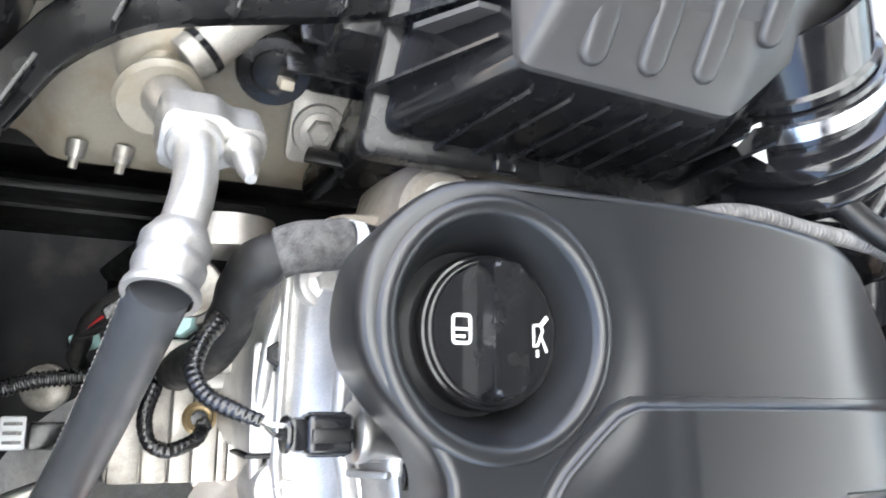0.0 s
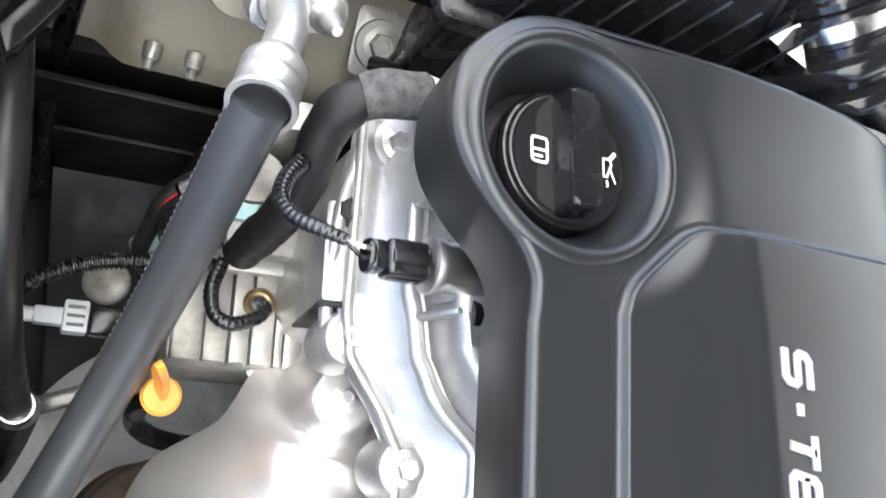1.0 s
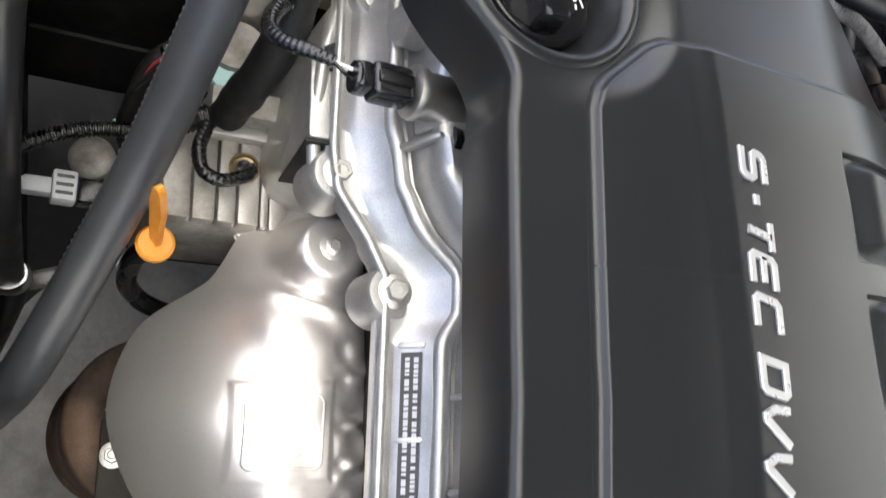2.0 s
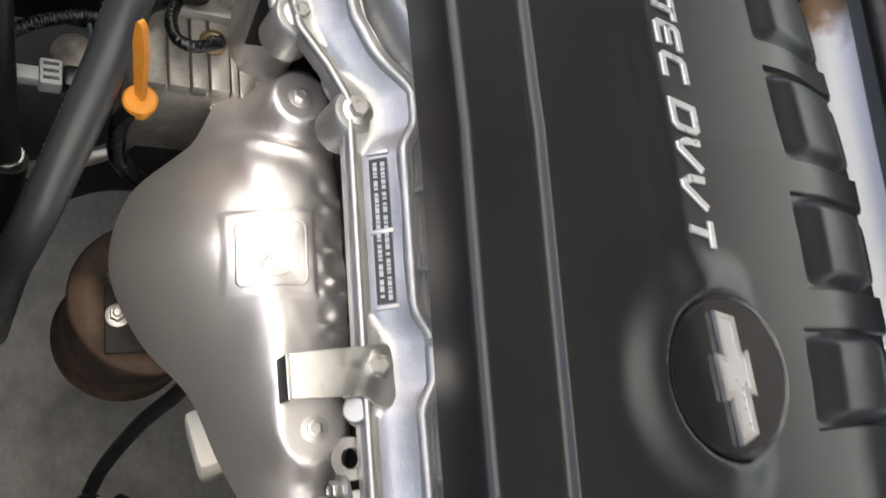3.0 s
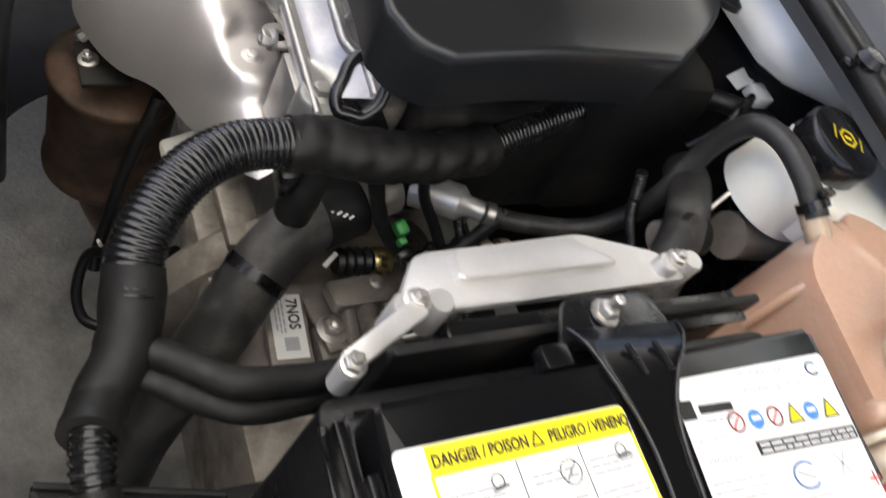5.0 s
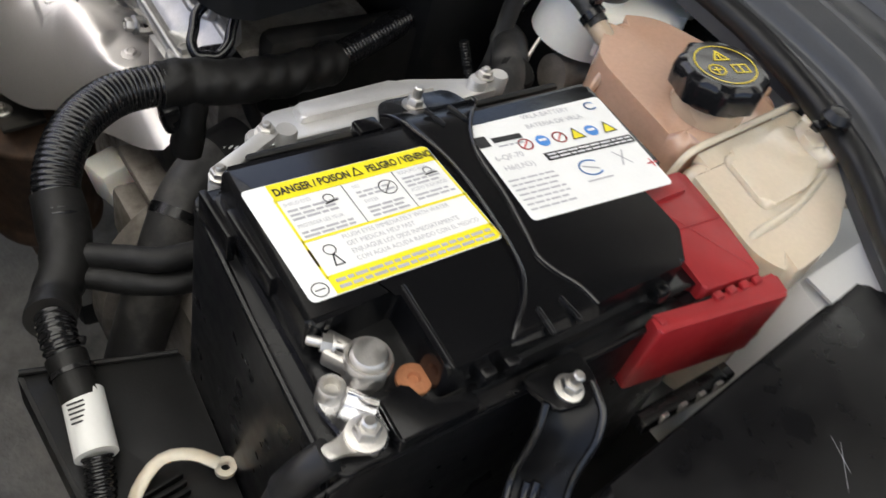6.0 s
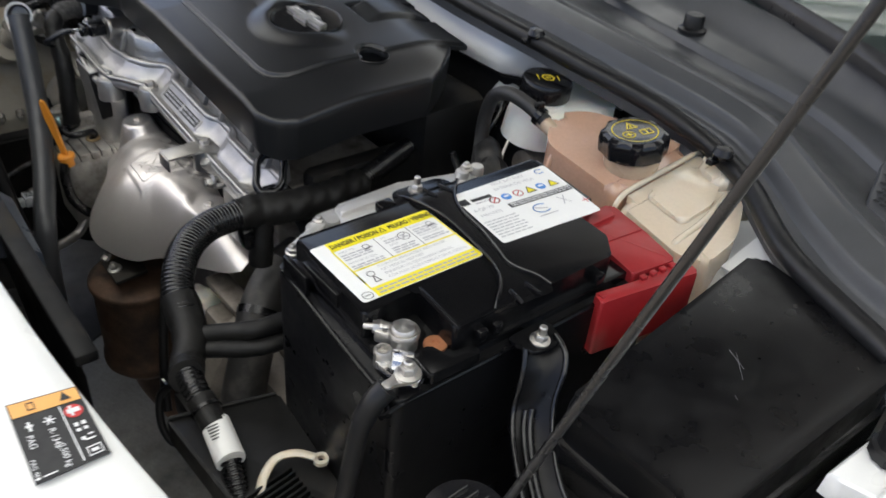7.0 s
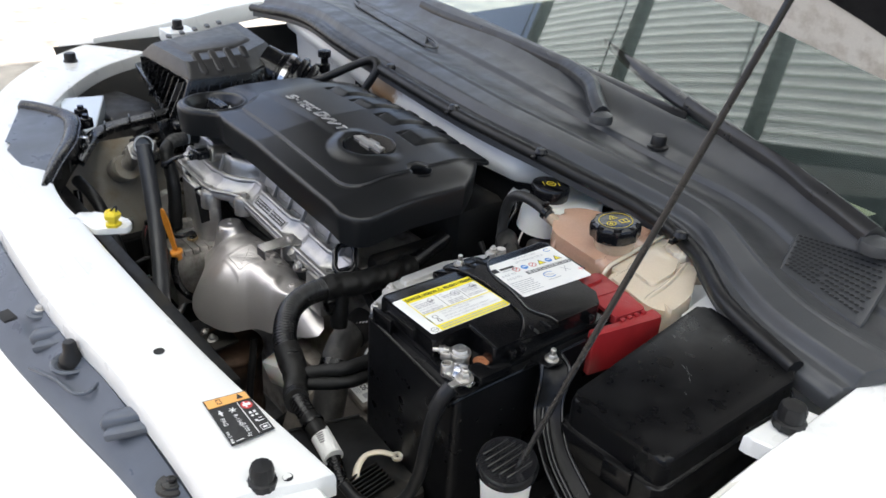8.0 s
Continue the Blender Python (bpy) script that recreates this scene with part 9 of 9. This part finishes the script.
def fan_shroud():
    s = thing("fan_shroud", "dark grey plastic radiator fan shroud behind the front panel", "fan shroud", (0.0, -0.27, 0.3))
    outer, inner = [], []
    for i in range(48):
        g = 2 * math.pi * i / 48
        cx, cz = math.cos(g), math.sin(g)
        k = 1 / max(abs(cx) / 0.42, abs(cz) / 0.25)
        outer.append((0.02 + cx * k, 0.44 + cz * k))
        inner.append((0.02 + 0.19 * cx, 0.43 + 0.19 * cz))
    rings = [[(x, -0.268, z) for x, z in outer], [(x, -0.262, z) for x, z in inner], [(x, -0.240, z) for x, z in inner]]
    part("panel", loft(rings, False), M_DARK, s)
    part("fan_motor", lathe([(0, 0), (0.05, 0), (0.05, 0.03), (0.044, 0.036), (0, 0.036)], frame_to((0, 1, 0), (0.02, -0.275, 0.43)), 32), M_DARK, s)
    for i in range(7):
        part("fan_blade", box((0.02 + 0.115 * math.cos(i * 0.8976), -0.275, 0.43 + 0.115 * math.sin(i * 0.8976)), (0.14, 0.004, 0.055), 0.002, (25, -i * 51.43, 0)), M_DARK, s)
    part("radiator", box((0.02, -0.305, 0.43), (0.80, 0.03, 0.48), 0.004), M_DARK, s)
    part("top_rail", box((0.02, -0.262, 0.69), (0.82, 0.02, 0.012), 0.003), M_DARK, s)
    part("lug", skirted(patch(6, 4, lambda u, v: (0.055 + 0.10 * u, -0.275 + 0.045 * v, 0.672 - 0.03 * v * v - 0.02 * u)), ((0.001, 0.001), (0.002, 0.02))), M_BLUEGREY, s)
    part("lug", box((0.03, -0.265, 0.675), (0.05, 0.02, 0.03), 0.004), M_BLUEGREY, s)
    return s


fan_shroud()


def undertray():
    hole = rounded([(-0.19, -0.11), (-0.13, -0.185), (-0.02, -0.225), (0.20, -0.245), (0.46, -0.245), (0.46, 0.06), (-0.19, 0.06)], 0.05, 6)
    bm = bmesh.new()
    n = len(hole)
    c = Vector((0.13, -0.09))
    hv = [bm.verts.new((x, y, 0.2)) for x, y in hole]
    ov = []
    for x, y in hole:
        d = (Vector((x, y)) - c).normalized()
        k = min((0.95 * (1 if d.x > 0 else -1) - c.x) / d.x if abs(d.x) > 1e-6 else 9, ((0.95 if d.y > 0 else -0.5) - c.y) / d.y if abs(d.y) > 1e-6 else 9)
        ov.append(bm.verts.new((c.x + d.x * k, c.y + d.y * k, 0.2)))
    for i in range(n):
        j = (i + 1) % n
        bm.faces.new((hv[i], hv[j], ov[j], ov[i]))
    return solo("undertray", thick(bm, 0.004), M_DARK, "black plastic undertray below the engine with an opening", "undertray", (0, 0, 0.2), kind="structure")


undertray()
solo("floor_pan", box((0, 2.4, 0.24), (1.7, 3.2, 0.06), 0.02), M_DARK, "dark underside of the car body", "car panel", (0, 2.4, 0.24), kind="structure")
for sx in (-1, 1):
    for wy in (0.35, 2.9):
        w = thing("car_wheel", "black tyre on a steel rim under the fender", "wheel", (0.88 * sx, wy, 0.31), group="car wheels")
        part("tyre", lathe([(0.19, -0.085), (0.28, -0.09), (0.31, -0.07), (0.312, 0.0), (0.31, 0.07), (0.28, 0.09), (0.19, 0.085), (0.19, -0.085)], frame_to((1, 0, 0), (0.88 * sx, wy, 0.312)), 40), M_RUBBER, w)
        part("rim", lathe([(0, -0.05), (0.19, -0.07), (0.19, 0.07), (0, 0.05)], frame_to((1, 0, 0), (0.88 * sx, wy, 0.312)), 32), M_ALUD, w)


def white_cable_clip():
    c = thing("cable_clip", "cream plastic cable clip arm in front of the battery", "clip", (0.57, -0.17, 0.61))
    part("arm", tube([(0.585, -0.190, 0.604), (0.570, -0.178, 0.617), (0.560, -0.160, 0.622), (0.566, -0.143, 0.624), (0.578, -0.131, 0.622)], 0.0052, 10, flat=0.6), M_TANKL, c)
    part("eyelet", lathe([(0.003, 0), (0.007, 0), (0.007, 0.004), (0.003, 0.004)], pose(0.582, -0.128, 0.619), 20), M_TANKL, c)
    return c


white_cable_clip()


# ---- rear: cowl fittings, wipers, strut tower ----
def cowl_z(x, y):
    best = min(((cowl_at(i / 60, j / 20) - Vector((x, y, 0))).to_2d().length, i, j) for i in range(61) for j in range(21))
    return cowl_at(best[1] / 60, best[2] / 20).z


for p in ((-0.149, 0.372, 0.852), (0.120, 0.320, 0.850), (0.345, 0.315, 0.843), (0.615, 0.326, 0.807)):
    k = thing("cowl_clip", "small black push clip along the bonnet seal", "clip", p, group="cowl clips")
    part("head", joined(lathe([(0, 0), (0.010, 0), (0.011, 0.004), (0.008, 0.010), (0, 0.012)], pose(*p), 18), box((p[0] - 0.004, p[1] - 0.009, p[2] - 0.004), (0.008, 0.014, 0.006), 0.001)), M_BLACK, k)

nutz = cowl_z(0.449, 0.473)
nut = thing("cowl_plug", "round black rubber plug on the cowl", "plug", (0.449, 0.473, nutz))
part("plug", lathe([(0, 0), (0.017, 0), (0.017, 0.004), (0.012, 0.006), (0.012, 0.018), (0.010, 0.021), (0, 0.021)], pose(0.449, 0.473, nutz - 0.002), 24), M_RUBBER, nut)


def cowl_slots():
    g = thing("air_vent", "slotted black air vent moulded into the cowl", "air vent", (-0.45, 0.6, 0.86))
    a0, a1, b0, b1 = Vector((-0.72, 0.665)), Vector((-0.235, 0.527)), Vector((-0.76, 0.70)), Vector((-0.30, 0.585))
    za, zb = cowl_z(a0.x, a0.y), cowl_z(a1.x, a1.y)

    def at(u, v, lift):
        p = a0.lerp(a1, u).lerp(b0.lerp(b1, u), v)
        return (p.x, p.y, za + (zb - za) * u + lift + 0.004)

    # Near-black sheet behind the slats carries the shade of the openings.
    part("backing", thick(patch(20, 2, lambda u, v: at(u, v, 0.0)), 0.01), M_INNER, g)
    part("frame", joined(tube([at(0, 0, 0.001), at(1, 0, 0.001), at(1, 1, 0.001), at(0, 1, 0.001), at(0, 0, 0.001)], 0.003, 8)), M_COWL, g)
    for i in range(1, 34):
        u = i / 34
        p, q = at(u, 0.0, 0.0015), at(u, 1.0, 0.0015)
        part("slat", plate([p, q, (q[0], q[1], q[2] - 0.008), (p[0], p[1], p[2] - 0.008)], 0.006), M_COWL, g)
    return g


cowl_slots()


def cowl_mesh():
    g = thing("air_vent", "perforated black air vent mesh at the end of the cowl", "air vent", (0.8, 0.37, 0.85))
    c = [Vector((0.735, 0.412)), Vector((0.865, 0.40)), Vector((0.880, 0.305)), Vector((0.762, 0.335))]
    z = [cowl_z(p.x, p.y) + 0.004 for p in c]

    def at(u, v, lift):
        p = c[0].lerp(c[1], u).lerp(c[3].lerp(c[2], u), v)
        zz = (z[0] * (1 - u) + z[1] * u) * (1 - v) + (z[3] * (1 - u) + z[2] * u) * v
        return (p.x, p.y, zz + lift)

    part("panel", skirted(patch(10, 8, lambda u, v: at(u, v, 0.0)), ((0.002, 0.001), (0.004, 0.006))), M_COWL, g)
    # Flat dark hexagons on the panel stand in for the shade in its holes.
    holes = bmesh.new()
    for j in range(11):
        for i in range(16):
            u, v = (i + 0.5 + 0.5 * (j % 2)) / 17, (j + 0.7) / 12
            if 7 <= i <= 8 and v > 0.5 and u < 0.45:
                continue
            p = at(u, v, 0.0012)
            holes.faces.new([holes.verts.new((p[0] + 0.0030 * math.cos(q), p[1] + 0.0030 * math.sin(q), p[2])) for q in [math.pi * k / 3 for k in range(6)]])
    tagged(part("perforation_shade", holes, M_INNER, g, "rows of flat dark hexagons standing in for shaded openings"), "rows of flat dark hexagons standing in for shaded openings", kind="stuff")
    return g


cowl_mesh()


def wiper(arm, blade, pivot):
    w = thing("windscreen_wiper", "black windscreen wiper parked at the foot of the glass", "wiper", pivot, group="windscreen wipers")
    part("pivot_cap", lathe([(0, 0), (0.019, 0), (0.020, 0.006), (0.018, 0.014), (0.010, 0.019), (0, 0.020)], pose(*pivot), 28), M_COWL, w)
    line = spline(arm, 0.01)
    total = len(line)
    bm = patch(total - 1, 4, lambda u, v: line[round(u * (total - 1))] + Vector((0.35, 0.94, 0)) * ((v - 0.5) * (0.030 - 0.020 * smooth(0.25, 0.6, u))) + Vector((0, 0, 0.010 * math.sin(math.pi * v))))
    part("arm", skirted(bm, ((0.0005, 0.002), (0.0005, 0.012))), M_WIPER, w)
    run = spline(blade, 0.012)
    m = len(run)
    foil = patch(m - 1, 6, lambda u, v: run[round(u * (m - 1))] + Vector((0.10, 0.55, 0.30)).normalized() * ((v - 0.5) * 0.026 * math.sin(math.pi * min(1.0, 0.04 + 3 * min(u, 1 - u)) / 2)) + Vector((0, -0.3, 0.9)) * (0.007 * math.sin(math.pi * v)))
    part("blade", skirted(foil, ((0.0004, 0.002), (0.0004, 0.006))), M_WIPER, w, "long black spoiler blade")
    part("rubber_lip", tube([p + Vector((0, 0.004, -0.010)) for p in run[::4]], 0.0035, 8, 0.02), M_RUBBER, w)
    return w


wiper([(0.340, 0.456, 0.890), (0.295, 0.490, 0.898), (0.235, 0.540, 0.905), (0.140, 0.588, 0.904), (0.093, 0.602, 0.902), (-0.087, 0.639, 0.897), (-0.377, 0.691, 0.890), (-0.505, 0.72, 0.890)], [(-0.35, 0.716, 0.884), (-0.114, 0.665, 0.889), (0.102, 0.617, 0.894), (0.279, 0.578, 0.898), (0.445, 0.542, 0.900)], (0.342, 0.454, 0.872))
wiper([(0.832, 0.400, 0.886), (0.767, 0.428, 0.893), (0.721, 0.448, 0.897), (0.675, 0.470, 0.900), (0.591, 0.500, 0.904), (0.499, 0.532, 0.909), (0.427, 0.562, 0.914)], [(0.70, 0.468, 0.890), (0.591, 0.515, 0.897), (0.42, 0.585, 0.905), (0.25, 0.660, 0.915), (0.1, 0.73, 0.926)], (0.838, 0.392, 0.866))


def scuttle_gap():
    """The open slot between cowl and glass: a dark sheet stands in for its shade, with the bright slits of the drain
    grille in it.
    """
    g = thing("scuttle_slot", "shaded slot at the foot of the windscreen, drawn as a dark sheet with drain slits", "air vent", (0.35, 0.57, 0.86))
    line = spline([(0.05, 0.612, 0.889), (0.178, 0.590, 0.889), (0.329, 0.558, 0.887), (0.49, 0.525, 0.884), (0.60, 0.505, 0.880)], 0.01)
    part("slot_shade", skirted(patch(40, 3, lambda u, v: line_at(line, u) + Vector((0.006 * v, 0.030 * v * math.sin(math.pi * min(1.0, 0.1 + 2 * min(u, 1 - u)) / 2), 0.001 * v))), ((0.0, 0.001), (0.0, 0.004))), M_INNER, g)
    for i in range(12):
        p = line_at(line, 0.14 + 0.062 * i)
        part("slit", box((p.x, p.y + 0.010, p.z + 0.002), (0.013, 0.004, 0.0015), 0.0005, (0, 0, -13)), M_COWL, g)
    return g


scuttle_gap()
solo("paper_slip", box((0.672, 0.728, 0.776), (0.060, 0.026, 0.0012), 0.0003, (0, 0, -8)), M_PAPER, "cream paper slip lying on the dashboard behind the glass", "paper", (0.672, 0.728, 0.776))


def strut_tower():
    s = thing("strut_tower", "white painted suspension strut tower with a bolt", "car panel", (0.73, 0.36, 0.6), kind="structure")
    part("dome", lathe([(0, 0.742), (0.09, 0.742), (0.115, 0.737), (0.125, 0.72), (0.13, 0.60), (0.14, 0.45)], pose(0.735, 0.355, 0), 48), M_PAINT, s)
    part("ledge", thick(patch(12, 8, lambda u, v: (0.690 + 0.15 * u, 0.246 - 0.015 * u + 0.075 * v, 0.748 + 0.020 * v)), 0.003), M_PAINT, s)
    part("apron", thick(patch(20, 10, lambda u, v: (0.495 + 0.17 * u, 0.385 + 0.085 * v - 0.02 * u, 0.735 + 0.05 * v * v + 0.004 * math.sin(4 * u))), 0.003), M_PAINT, s)
    part("bolt", hexbolt((0.631, 0.374, 0.7435), (0, 0, 1), 0.0078, 0.0055, 1.35), M_RUST, s)
    return s


strut_tower()
